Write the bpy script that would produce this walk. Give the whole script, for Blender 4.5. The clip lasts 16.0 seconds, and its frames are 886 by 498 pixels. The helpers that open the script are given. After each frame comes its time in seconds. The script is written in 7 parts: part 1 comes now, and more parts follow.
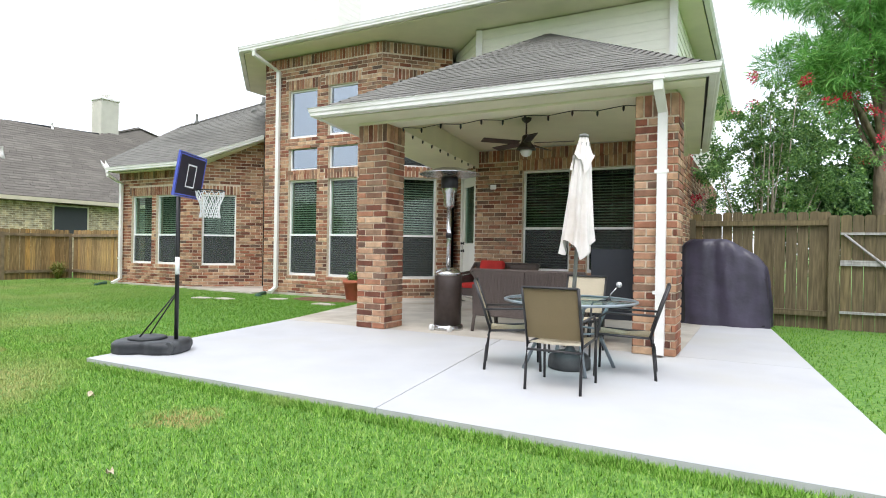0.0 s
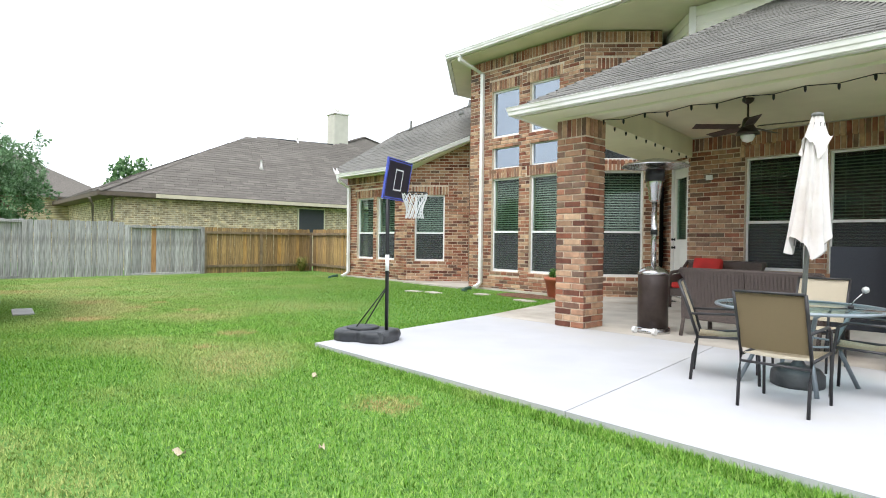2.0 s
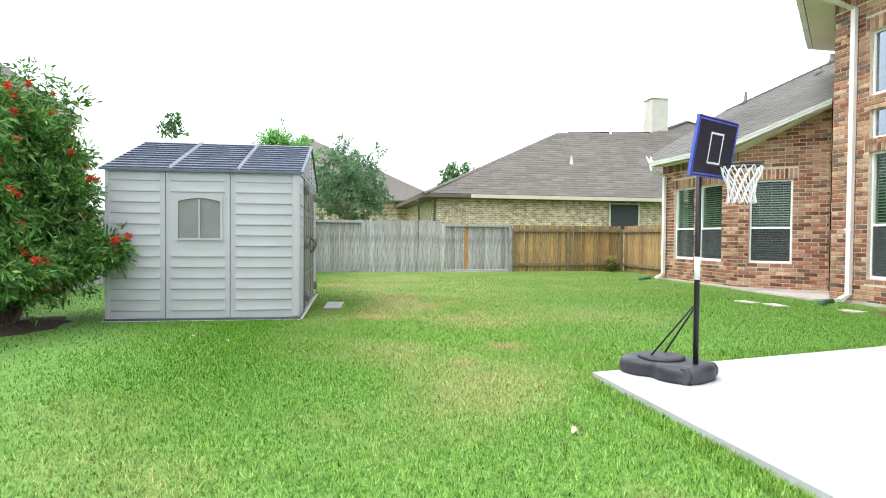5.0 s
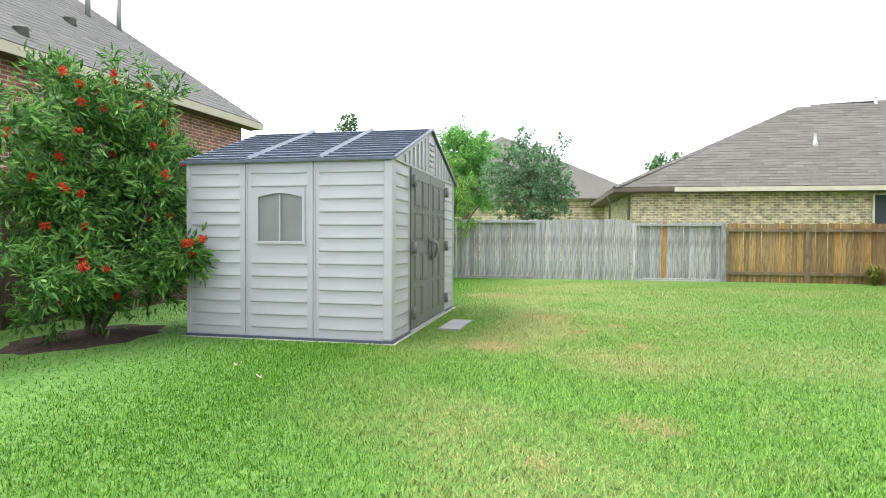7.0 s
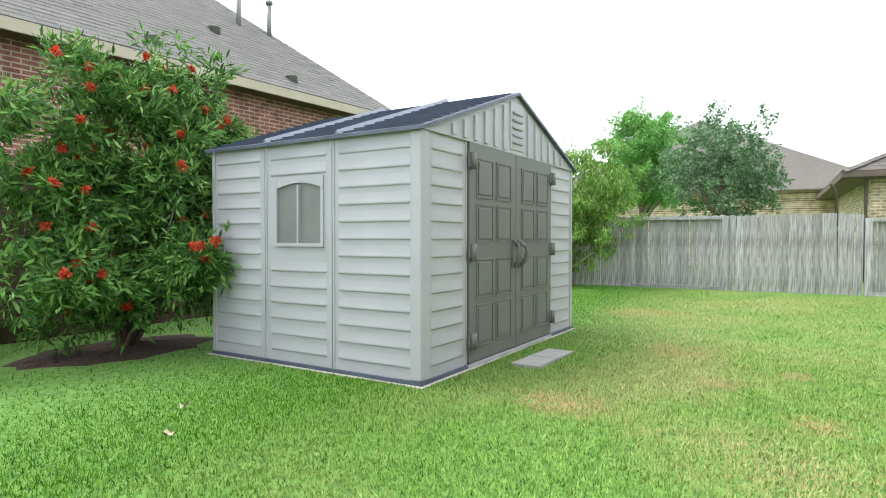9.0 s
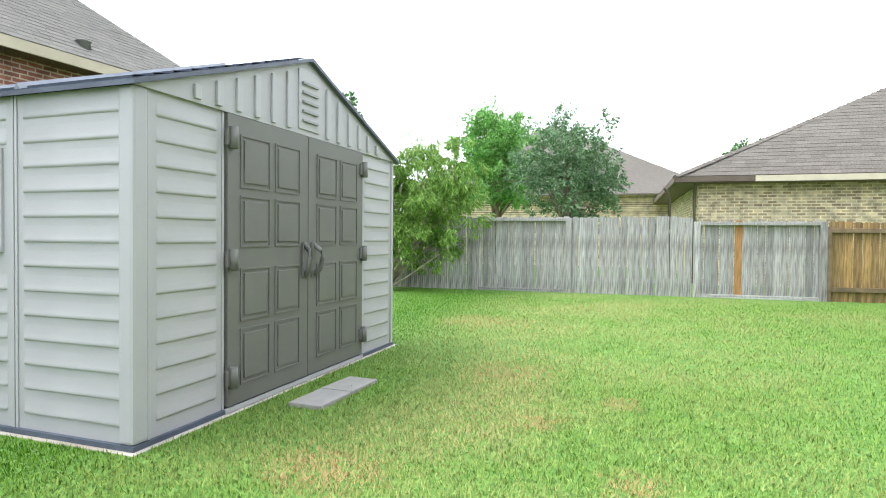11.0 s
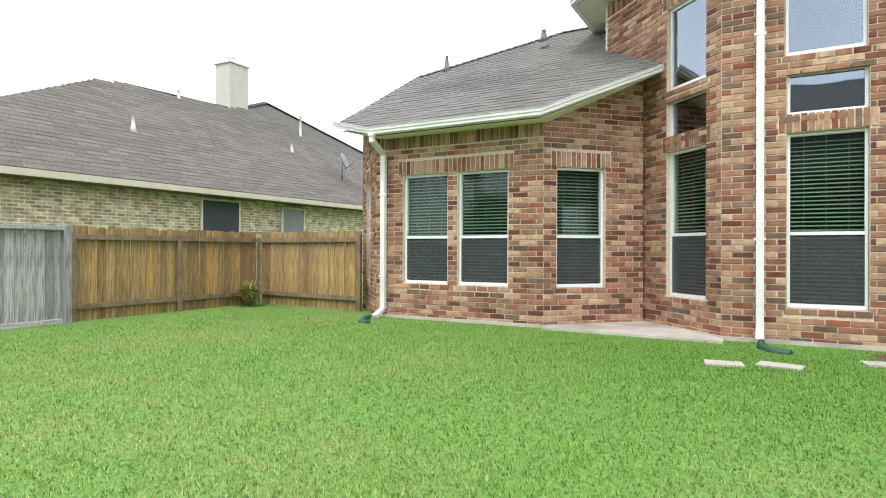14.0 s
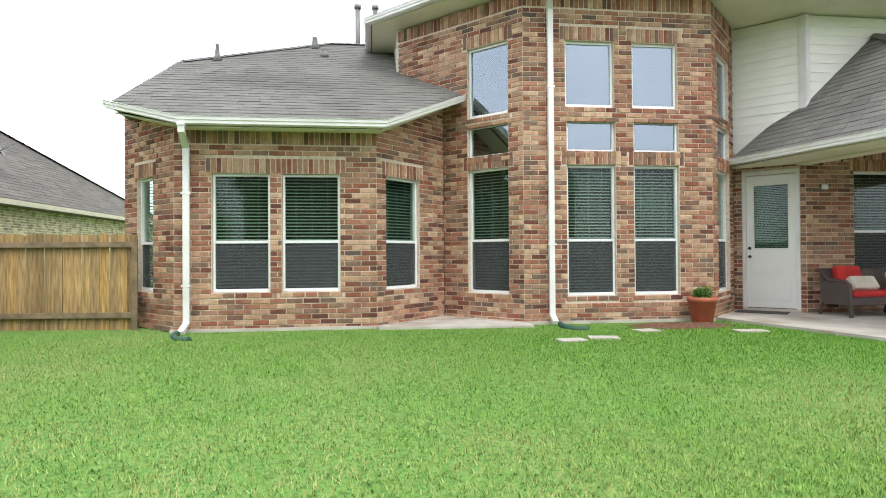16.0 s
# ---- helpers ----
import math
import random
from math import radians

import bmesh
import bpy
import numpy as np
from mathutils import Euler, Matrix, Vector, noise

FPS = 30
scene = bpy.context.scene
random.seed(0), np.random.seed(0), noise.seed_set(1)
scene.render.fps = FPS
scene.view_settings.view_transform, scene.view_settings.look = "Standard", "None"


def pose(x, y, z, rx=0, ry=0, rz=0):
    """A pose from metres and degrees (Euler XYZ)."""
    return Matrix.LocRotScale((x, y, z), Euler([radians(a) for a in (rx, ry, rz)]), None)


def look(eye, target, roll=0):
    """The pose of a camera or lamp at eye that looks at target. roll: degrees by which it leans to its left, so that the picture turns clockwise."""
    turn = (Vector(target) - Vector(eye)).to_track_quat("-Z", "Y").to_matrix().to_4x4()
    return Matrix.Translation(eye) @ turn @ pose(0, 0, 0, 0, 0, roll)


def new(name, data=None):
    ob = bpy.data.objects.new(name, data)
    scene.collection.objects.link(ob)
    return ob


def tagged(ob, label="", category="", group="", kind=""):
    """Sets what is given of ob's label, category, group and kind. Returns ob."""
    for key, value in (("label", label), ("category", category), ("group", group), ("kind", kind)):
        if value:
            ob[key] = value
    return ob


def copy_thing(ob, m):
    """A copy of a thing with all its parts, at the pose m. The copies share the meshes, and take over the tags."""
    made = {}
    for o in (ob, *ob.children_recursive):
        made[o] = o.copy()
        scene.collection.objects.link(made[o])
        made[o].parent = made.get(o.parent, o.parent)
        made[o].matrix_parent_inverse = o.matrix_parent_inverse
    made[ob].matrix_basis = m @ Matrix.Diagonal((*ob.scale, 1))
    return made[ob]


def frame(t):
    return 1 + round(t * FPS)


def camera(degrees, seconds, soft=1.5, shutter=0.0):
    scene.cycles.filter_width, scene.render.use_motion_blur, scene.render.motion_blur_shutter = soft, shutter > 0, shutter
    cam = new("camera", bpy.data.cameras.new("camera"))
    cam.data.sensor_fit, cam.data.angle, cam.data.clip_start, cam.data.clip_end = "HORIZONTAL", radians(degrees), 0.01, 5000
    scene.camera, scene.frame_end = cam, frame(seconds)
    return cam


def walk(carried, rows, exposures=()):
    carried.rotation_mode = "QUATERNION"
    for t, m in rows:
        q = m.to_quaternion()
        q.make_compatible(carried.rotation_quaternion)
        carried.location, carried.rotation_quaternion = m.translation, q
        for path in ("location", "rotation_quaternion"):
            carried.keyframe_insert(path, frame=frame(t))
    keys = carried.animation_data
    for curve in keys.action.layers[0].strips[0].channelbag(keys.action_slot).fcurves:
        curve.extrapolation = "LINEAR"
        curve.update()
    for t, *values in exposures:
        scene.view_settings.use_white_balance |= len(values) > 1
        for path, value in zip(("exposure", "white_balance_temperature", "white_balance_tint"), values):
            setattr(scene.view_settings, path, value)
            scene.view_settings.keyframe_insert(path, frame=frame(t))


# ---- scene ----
cam = camera(74.1, 16.0, 1.0)
EXPO, KELVIN, TINT = 0.98, 6250, 11
PATH = [
    (0, (0.982, 0.907, 1.153), (0.03, 2.667, 1.153), 0.9),
    (0.5, (1.032, 0.935, 1.14), (-0.04, 2.623, 1.134), 1.0),
    (1, (1.074, 0.985, 1.163), (-0.148, 2.568, 1.147), 0.9),
    (1.5, (1.043, 1.023, 1.178), (-0.319, 2.488, 1.156), 0.8),
    (2, (1.051, 1.008, 1.181), (-0.445, 2.335, 1.156), 0.7),
    (2.5, (0.993, 1.032, 1.168), (-0.626, 2.206, 1.144), 0.7),
    (3, (0.919, 1.085, 1.17), (-0.777, 2.144, 1.144), 0.7),
    (3.5, (0.768, 1.185, 1.18), (-0.994, 2.131, 1.151), 0.7),
    (4, (0.539, 1.36, 1.163), (-1.297, 2.151, 1.132), 0.6),
    (4.2, (0.417, 1.477, 1.181), (-1.461, 2.164, 1.145), 0.6),
    (6.3, (-1.336, 2.9, 1.148), (-3.335, 2.852, 1.111), 0.2),
    (6.5, (-1.59, 2.997, 1.168), (-3.583, 2.846, 1.129), 0.2),
    (7, (-2.209, 3.191, 1.182), (-4.18, 2.857, 1.14), 0.3),
    (7.5, (-2.809, 3.401, 1.178), (-4.717, 2.804, 1.138), 0.1),
    (8, (-3.416, 3.554, 1.163), (-5.244, 2.745, 1.124), 0.0),
    (8.2, (-3.653, 3.631, 1.166), (-5.456, 2.767, 1.128), -0.1),
    (10.3, (-5.196, 4.196, 1.188), (-6.921, 3.184, 1.149), 0.1),
    (10.5, (-5.314, 4.182, 1.2), (-7.081, 3.245, 1.16), 0.3),
    (11, (-5.664, 4.087, 1.204), (-7.58, 3.513, 1.164), 0.5),
    (11.5, (-6.109, 3.911, 1.232), (-8.103, 3.76, 1.194), 0.8),
    (12, (-6.467, 3.741, 1.238), (-8.443, 4.051, 1.207), 0.6),
    (12.3, (-6.805, 3.275, 1.207), (-8.702, 3.911, 1.181), 0.7),
    (12.5, (-7.069, 3.017, 1.192), (-8.879, 3.869, 1.174), 0.6),
    (13, (-7.653, 2.858, 1.191), (-9.222, 4.098, 1.184), 0.5),
    (13.5, (-8.255, 2.772, 1.214), (-9.539, 4.305, 1.212), 0.5),
    (14, (-8.798, 2.657, 1.201), (-9.77, 4.405, 1.205), 0.2),
    (14.5, (-9.447, 2.433, 1.178), (-10.017, 4.35, 1.19), 0.2),
    (15, (-10.342, 2.145, 1.171), (-10.618, 4.126, 1.191), -0.0),
    (15.5, (-11.117, 1.949, 1.182), (-11.138, 3.949, 1.205), -0.2),
    (16, (-11.817, 1.759, 1.2), (-11.575, 3.744, 1.219), -0.4),
]
walk(cam, [(t, look(eye, target, roll)) for t, eye, target, roll in PATH], [(t, EXPO + s, KELVIN, TINT) for t, s in ((0, 0.0), (3.5, 0.2), (7, 0.4), (8.2, 0.3), (11, 0.48), (12.5, 0.42), (14.5, 0.0), (16, 0.05))])

# ---- world and sun ----
world = bpy.data.worlds.new("world")
scene.world = world
world.use_nodes = True
wn, wl = world.node_tree.nodes, world.node_tree.links
sky = wn.new("ShaderNodeTexSky")
sky.sky_type, sky.sun_disc = "NISHITA", False
sky.sun_elevation, sky.sun_rotation = radians(58), radians(200)
sky.dust_density, sky.air_density = 3.0, 1.0
cloud = wn.new("ShaderNodeTexNoise")
cloud.inputs["Scale"].default_value, cloud.inputs["Detail"].default_value = 2.2, 6
cramp = wn.new("ShaderNodeValToRGB")
cramp.color_ramp.elements[0].position, cramp.color_ramp.elements[0].color = 0.3, (8.0, 8.6, 9.4, 1)
cramp.color_ramp.elements[1].position, cramp.color_ramp.elements[1].color = 0.7, (12.5, 12.8, 13.0, 1)
wmix = wn.new("ShaderNodeMix")
wmix.data_type = "RGBA"
wmix.inputs["Factor"].default_value = 0.85
wl.new(cloud.outputs["Fac"], cramp.inputs["Fac"])
wl.new(sky.outputs["Color"], wmix.inputs["A"])
wl.new(cramp.outputs["Color"], wmix.inputs["B"])
wl.new(wmix.outputs["Result"], wn["Background"].inputs["Color"])
wn["Background"].inputs["Strength"].default_value = 0.1
sun = new("sun", bpy.data.lights.new("sun", "SUN"))
sun.data.energy, sun.data.angle, sun.data.color = 1.0, radians(25), (1.0, 0.96, 0.9)
sun.matrix_world = look((0, 0, 20), (-3.6, 10.0, 3.0))


# ---- materials ----
def mat_new(name):
    m = bpy.data.materials.new(name)
    m.use_nodes = True
    return m, m.node_tree.nodes, m.node_tree.links, m.node_tree.nodes["Principled BSDF"]


def ramp_node(ns, stops, constant=False):
    r = ns.new("ShaderNodeValToRGB")
    if constant:
        r.color_ramp.interpolation = "CONSTANT"
    while len(r.color_ramp.elements) < len(stops):
        r.color_ramp.elements.new(0.5)
    for e, (p, c) in zip(r.color_ramp.elements, stops):
        e.position, e.color = p, (*c, 1)
    return r


def surface(name, col, rough=0.7, metal=0.0, noise_scale=8.0, vary=0.12, bump=0.15, bump_scale=60.0, stain=None, stain_scale=0.8, spec=0.5, stretch=(1, 1, 1)):
    """A plain material with fine grain, a slow variation and bump."""
    m, ns, ln, b = mat_new(name)
    co = ns.new("ShaderNodeTexCoord")
    mp = ns.new("ShaderNodeMapping")
    mp.inputs["Scale"].default_value = stretch
    ln.new(co.outputs["Object"], mp.inputs["Vector"])
    n1 = ns.new("ShaderNodeTexNoise")
    n1.inputs["Scale"].default_value, n1.inputs["Detail"].default_value = noise_scale, 6
    ln.new(mp.outputs["Vector"], n1.inputs["Vector"])
    lo = tuple(max(0, c * (1 - vary)) for c in col)
    hi = tuple(min(1, c * (1 + vary)) for c in col)
    r = ramp_node(ns, [(0.35, lo), (0.65, hi)])
    ln.new(n1.outputs["Fac"], r.inputs["Fac"])
    out = r.outputs["Color"]
    if stain:
        n2 = ns.new("ShaderNodeTexNoise")
        n2.inputs["Scale"].default_value, n2.inputs["Detail"].default_value = stain_scale, 5
        ln.new(mp.outputs["Vector"], n2.inputs["Vector"])
        r2 = ramp_node(ns, [(0.48, (0, 0, 0)), (0.7, (1, 1, 1))])
        ln.new(n2.outputs["Fac"], r2.inputs["Fac"])
        mx = ns.new("ShaderNodeMix")
        mx.data_type = "RGBA"
        mx.inputs["B"].default_value = (*stain, 1)
        ln.new(r2.outputs["Color"], mx.inputs["Factor"])
        ln.new(out, mx.inputs["A"])
        out = mx.outputs["Result"]
    ln.new(out, b.inputs["Base Color"])
    b.inputs["Roughness"].default_value, b.inputs["Metallic"].default_value = rough, metal
    b.inputs["Specular IOR Level"].default_value = spec
    if bump:
        n3 = ns.new("ShaderNodeTexNoise")
        n3.inputs["Scale"].default_value, n3.inputs["Detail"].default_value = bump_scale, 4
        ln.new(mp.outputs["Vector"], n3.inputs["Vector"])
        bp = ns.new("ShaderNodeBump")
        bp.inputs["Strength"].default_value, bp.inputs["Distance"].default_value = bump, 0.01
        ln.new(n3.outputs["Fac"], bp.inputs["Height"])
        ln.new(bp.outputs["Normal"], b.inputs["Normal"])
    return m


def pieces_material(name, stops, island, rough=0.85, grain=30.0, amount=0.25, stretch=(1, 1, 1), bump=0.4, dirt=None, dirt_scale=1.2, world_space=False):
    """Each piece takes its own tone by chance: per object, or per island in joined meshes."""
    m, ns, ln, b = mat_new(name)
    if island:
        g = ns.new("ShaderNodeNewGeometry")
        rnd = g.outputs["Random Per Island"]
    else:
        g = ns.new("ShaderNodeObjectInfo")
        rnd = g.outputs["Random"]
    r = ramp_node(ns, stops)
    ln.new(rnd, r.inputs["Fac"])
    co = ns.new("ShaderNodeTexCoord")
    mp = ns.new("ShaderNodeMapping")
    mp.inputs["Scale"].default_value = stretch
    ln.new(co.outputs["Object"], mp.inputs["Vector"])
    ad = ns.new("ShaderNodeVectorMath")
    sc = ns.new("ShaderNodeVectorMath")
    sc.operation = "SCALE"
    sc.inputs[0].default_value = (17.0, 31.0, 5.0)
    ln.new(rnd, sc.inputs["Scale"])
    ln.new(mp.outputs["Vector"], ad.inputs[0])
    ln.new(sc.outputs["Vector"], ad.inputs[1])
    n1 = ns.new("ShaderNodeTexNoise")
    n1.inputs["Scale"].default_value, n1.inputs["Detail"].default_value = grain, 5
    ln.new(ad.outputs["Vector"], n1.inputs["Vector"])
    mr = ns.new("ShaderNodeMapRange")
    mr.inputs["From Min"].default_value, mr.inputs["From Max"].default_value = 0.3, 0.7
    mr.inputs["To Min"].default_value, mr.inputs["To Max"].default_value = 1 - amount, 1 + amount
    ln.new(n1.outputs["Fac"], mr.inputs["Value"])
    mul = ns.new("ShaderNodeVectorMath")
    mul.operation = "SCALE"
    ln.new(r.outputs["Color"], mul.inputs[0])
    ln.new(mr.outputs["Result"], mul.inputs["Scale"])
    out = mul.outputs["Vector"]
    if dirt:
        n2 = ns.new("ShaderNodeTexNoise")
        n2.inputs["Scale"].default_value, n2.inputs["Detail"].default_value = dirt_scale, 6
        if world_space:
            gg = ns.new("ShaderNodeNewGeometry")
            ln.new(gg.outputs["Position"], n2.inputs["Vector"])
        r2 = ramp_node(ns, [(0.45, (0, 0, 0)), (0.75, (0.8, 0.8, 0.8))])
        ln.new(n2.outputs["Fac"], r2.inputs["Fac"])
        mx = ns.new("ShaderNodeMix")
        mx.data_type = "RGBA"
        mx.inputs["B"].default_value = (*dirt, 1)
        ln.new(r2.outputs["Color"], mx.inputs["Factor"])
        ln.new(out, mx.inputs["A"])
        out = mx.outputs["Result"]
    ln.new(out, b.inputs["Base Color"])
    b.inputs["Roughness"].default_value = rough
    b.inputs["Specular IOR Level"].default_value = 0.25
    bp = ns.new("ShaderNodeBump")
    bp.inputs["Strength"].default_value, bp.inputs["Distance"].default_value = bump, 0.006
    ln.new(n1.outputs["Fac"], bp.inputs["Height"])
    ln.new(bp.outputs["Normal"], b.inputs["Normal"])
    return m


BRICK = [(0.0, (0.11, 0.048, 0.034)), (0.15, (0.25, 0.09, 0.052)), (0.28, (0.35, 0.17, 0.1)), (0.4, (0.14, 0.084, 0.06)), (0.54, (0.47, 0.29, 0.175)), (0.68, (0.27, 0.115, 0.07)), (0.8, (0.54, 0.37, 0.235)), (0.9, (0.37, 0.21, 0.13)), (1.0, (0.1, 0.072, 0.058))]
M_BRICK = pieces_material("brick_piece", BRICK, False, grain=9, amount=0.3)
M_BRICK_J = pieces_material("brick_joined", BRICK, True, grain=9, amount=0.3)
M_MORTAR = surface("mortar", (0.62, 0.52, 0.4), 0.95, noise_scale=20, vary=0.15, bump=0.5)
M_CONC = surface("new_concrete", (0.47, 0.47, 0.485), 0.85, noise_scale=2.0, vary=0.04, bump=0.12, bump_scale=160, stain=(0.47, 0.46, 0.44), stain_scale=0.9)
M_CONC_OLD = surface("old_concrete", (0.5, 0.46, 0.4), 0.9, noise_scale=3, vary=0.1, bump=0.3, bump_scale=90, stain=(0.34, 0.29, 0.23), stain_scale=1.2)
M_PAVER = surface("paver_concrete", (0.3, 0.29, 0.27), 0.9, noise_scale=6, vary=0.1, bump=0.3, bump_scale=90, stain=(0.3, 0.27, 0.23), stain_scale=3)
M_SIDING = surface("painted_siding", (0.83, 0.81, 0.72), 0.6, noise_scale=3, vary=0.03, bump=0.1, stretch=(1, 1, 4))
M_SOFFIT = surface("soffit_paint", (0.74, 0.7, 0.53), 0.7, noise_scale=2, vary=0.04, bump=0.05)
M_TRIM = surface("gutter_paint", (0.79, 0.765, 0.74), 0.4, noise_scale=4, vary=0.04, bump=0.03, stain=(0.66, 0.64, 0.57), stain_scale=2)
M_FASCIA = surface("fascia_paint", (0.6, 0.54, 0.4), 0.6, noise_scale=3, vary=0.06, bump=0.05)
M_FASCIA2 = surface("tan_fascia_paint", (0.42, 0.375, 0.27), 0.6, noise_scale=3, vary=0.06, bump=0.05)
M_WHITE = surface("white_frame", (0.8, 0.8, 0.79), 0.4, noise_scale=5, vary=0.03, bump=0.02)
M_DOORW = surface("door_paint", (0.8, 0.79, 0.73), 0.45, noise_scale=2, vary=0.02, bump=0.03)
SHING = [(0.0, (0.15, 0.145, 0.13)), (0.3, (0.17, 0.165, 0.147)), (0.6, (0.185, 0.178, 0.158)), (0.85, (0.16, 0.155, 0.14)), (1.0, (0.2, 0.193, 0.17))]
M_SHING = pieces_material("shingle", SHING, True, rough=0.95, grain=60, amount=0.35, bump=0.6, dirt=(0.075, 0.07, 0.062), dirt_scale=0.5)
SHING2 = [(0.0, (0.135, 0.122, 0.105)), (0.5, (0.155, 0.14, 0.122)), (1.0, (0.18, 0.163, 0.142))]
M_SHING2 = pieces_material("neighbour_shingle", SHING2, True, rough=0.95, grain=30, amount=0.3, bump=0.5, dirt=(0.075, 0.068, 0.06), dirt_scale=0.6)
GREYW = [(0.0, (0.29, 0.283, 0.275)), (0.3, (0.44, 0.43, 0.42)), (0.6, (0.36, 0.345, 0.33)), (0.85, (0.5, 0.49, 0.48)), (1.0, (0.41, 0.395, 0.375))]
M_GREYW = pieces_material("weathered_grey_wood", GREYW, False, grain=7, amount=0.27, stretch=(6, 6, 0.5), bump=0.6, dirt=(0.12, 0.11, 0.1), dirt_scale=4)
BROWNW = [(0.0, (0.24, 0.155, 0.07)), (0.3, (0.37, 0.245, 0.11)), (0.6, (0.31, 0.21, 0.1)), (0.85, (0.43, 0.28, 0.115)), (1.0, (0.47, 0.265, 0.08))]
M_BROWNW = pieces_material("brown_fence_wood", BROWNW, False, grain=7, amount=0.35, stretch=(6, 6, 0.5), bump=0.5, dirt=(0.12, 0.09, 0.05), dirt_scale=3)
# BROWNW tones scaled darker and less red for the fence by the gate
BROWNW2 = [(c[0], (c[1][0] * 0.42, c[1][1] * 0.5, c[1][2] * 0.62)) for c in BROWNW]
M_BROWNW2 = pieces_material("darker_brown_wood", BROWNW2, False, grain=7, amount=0.35, stretch=(6, 6, 0.5), bump=0.5, dirt=(0.1, 0.08, 0.05), dirt_scale=3)
M_ORANGEW = surface("orange_new_wood", (0.4, 0.21, 0.08), 0.8, noise_scale=6, vary=0.25, stretch=(6, 6, 0.5))
M_RAILW = surface("dark_brown_rail", (0.2, 0.145, 0.085), 0.85, noise_scale=6, vary=0.25, stretch=(1, 1, 1))
M_DARKW = surface("dark_old_wood", (0.1, 0.065, 0.04), 0.9, noise_scale=6, vary=0.3, stretch=(5, 5, 0.6))
M_BLIND = surface("blind_slat", (0.3, 0.36, 0.3), 0.5, noise_scale=3, vary=0.04, bump=0)
M_DARK = surface("room_dark_backing", (0.03, 0.035, 0.035), 0.9, bump=0)
M_SCREEN = surface("insect_screen", (0.045, 0.05, 0.055), 0.7, noise_scale=300, vary=0.4, bump=0)
M_BLACK = surface("black_metal", (0.018, 0.018, 0.02), 0.4, 0.3, vary=0.2, bump=0.05)
M_RUBBER = surface("black_plastic", (0.03, 0.033, 0.037), 0.5, vary=0.2, bump=0.2, stain=(0.075, 0.078, 0.08), stain_scale=3)


def glass_mat(name, tint, mirror, gloss=(1, 1, 1)):
    m, ns, ln, b = mat_new(name)
    ns.remove(b)
    tr, gl, mx, fr, mr = ns.new("ShaderNodeBsdfTransparent"), ns.new("ShaderNodeBsdfGlossy"), ns.new("ShaderNodeMixShader"), ns.new("ShaderNodeLayerWeight"), ns.new("ShaderNodeMath")
    tr.inputs["Color"].default_value = (*tint, 1)
    gl.inputs["Roughness"].default_value = 0.015
    gl.inputs["Color"].default_value = (*gloss, 1)
    fr.inputs["Blend"].default_value = 0.5
    pw = ns.new("ShaderNodeMath")
    pw.operation = "POWER"
    pw.inputs[1].default_value = 4.0
    mr.operation = "MULTIPLY_ADD"
    mr.inputs[1].default_value, mr.inputs[2].default_value = 0.7 * (1 - mirror), mirror
    wave = ns.new("ShaderNodeTexNoise")
    wave.inputs["Scale"].default_value = 1.5
    co = ns.new("ShaderNodeTexCoord")
    ln.new(co.outputs["Object"], wave.inputs["Vector"])
    bp = ns.new("ShaderNodeBump")
    bp.inputs["Strength"].default_value, bp.inputs["Distance"].default_value = 0.04, 0.03
    ln.new(wave.outputs["Fac"], bp.inputs["Height"])
    ln.new(bp.outputs["Normal"], gl.inputs["Normal"])
    ln.new(fr.outputs["Facing"], pw.inputs[0])
    ln.new(pw.outputs[0], mr.inputs[0])
    ln.new(mr.outputs[0], mx.inputs[0])
    ln.new(tr.outputs[0], mx.inputs[1])
    ln.new(gl.outputs[0], mx.inputs[2])
    ln.new(mx.outputs[0], ns["Material Output"].inputs["Surface"])
    return m


M_GLASS = glass_mat("window_glass", (0.8, 0.9, 0.84), 0.025)
M_GLASS_UP = glass_mat("coated_glass", (0.5, 0.55, 0.6), 0.25, (0.78, 0.86, 0.93))
M_GLASS_TABLE = glass_mat("table_glass", (0.7, 0.82, 0.82), 0.06)


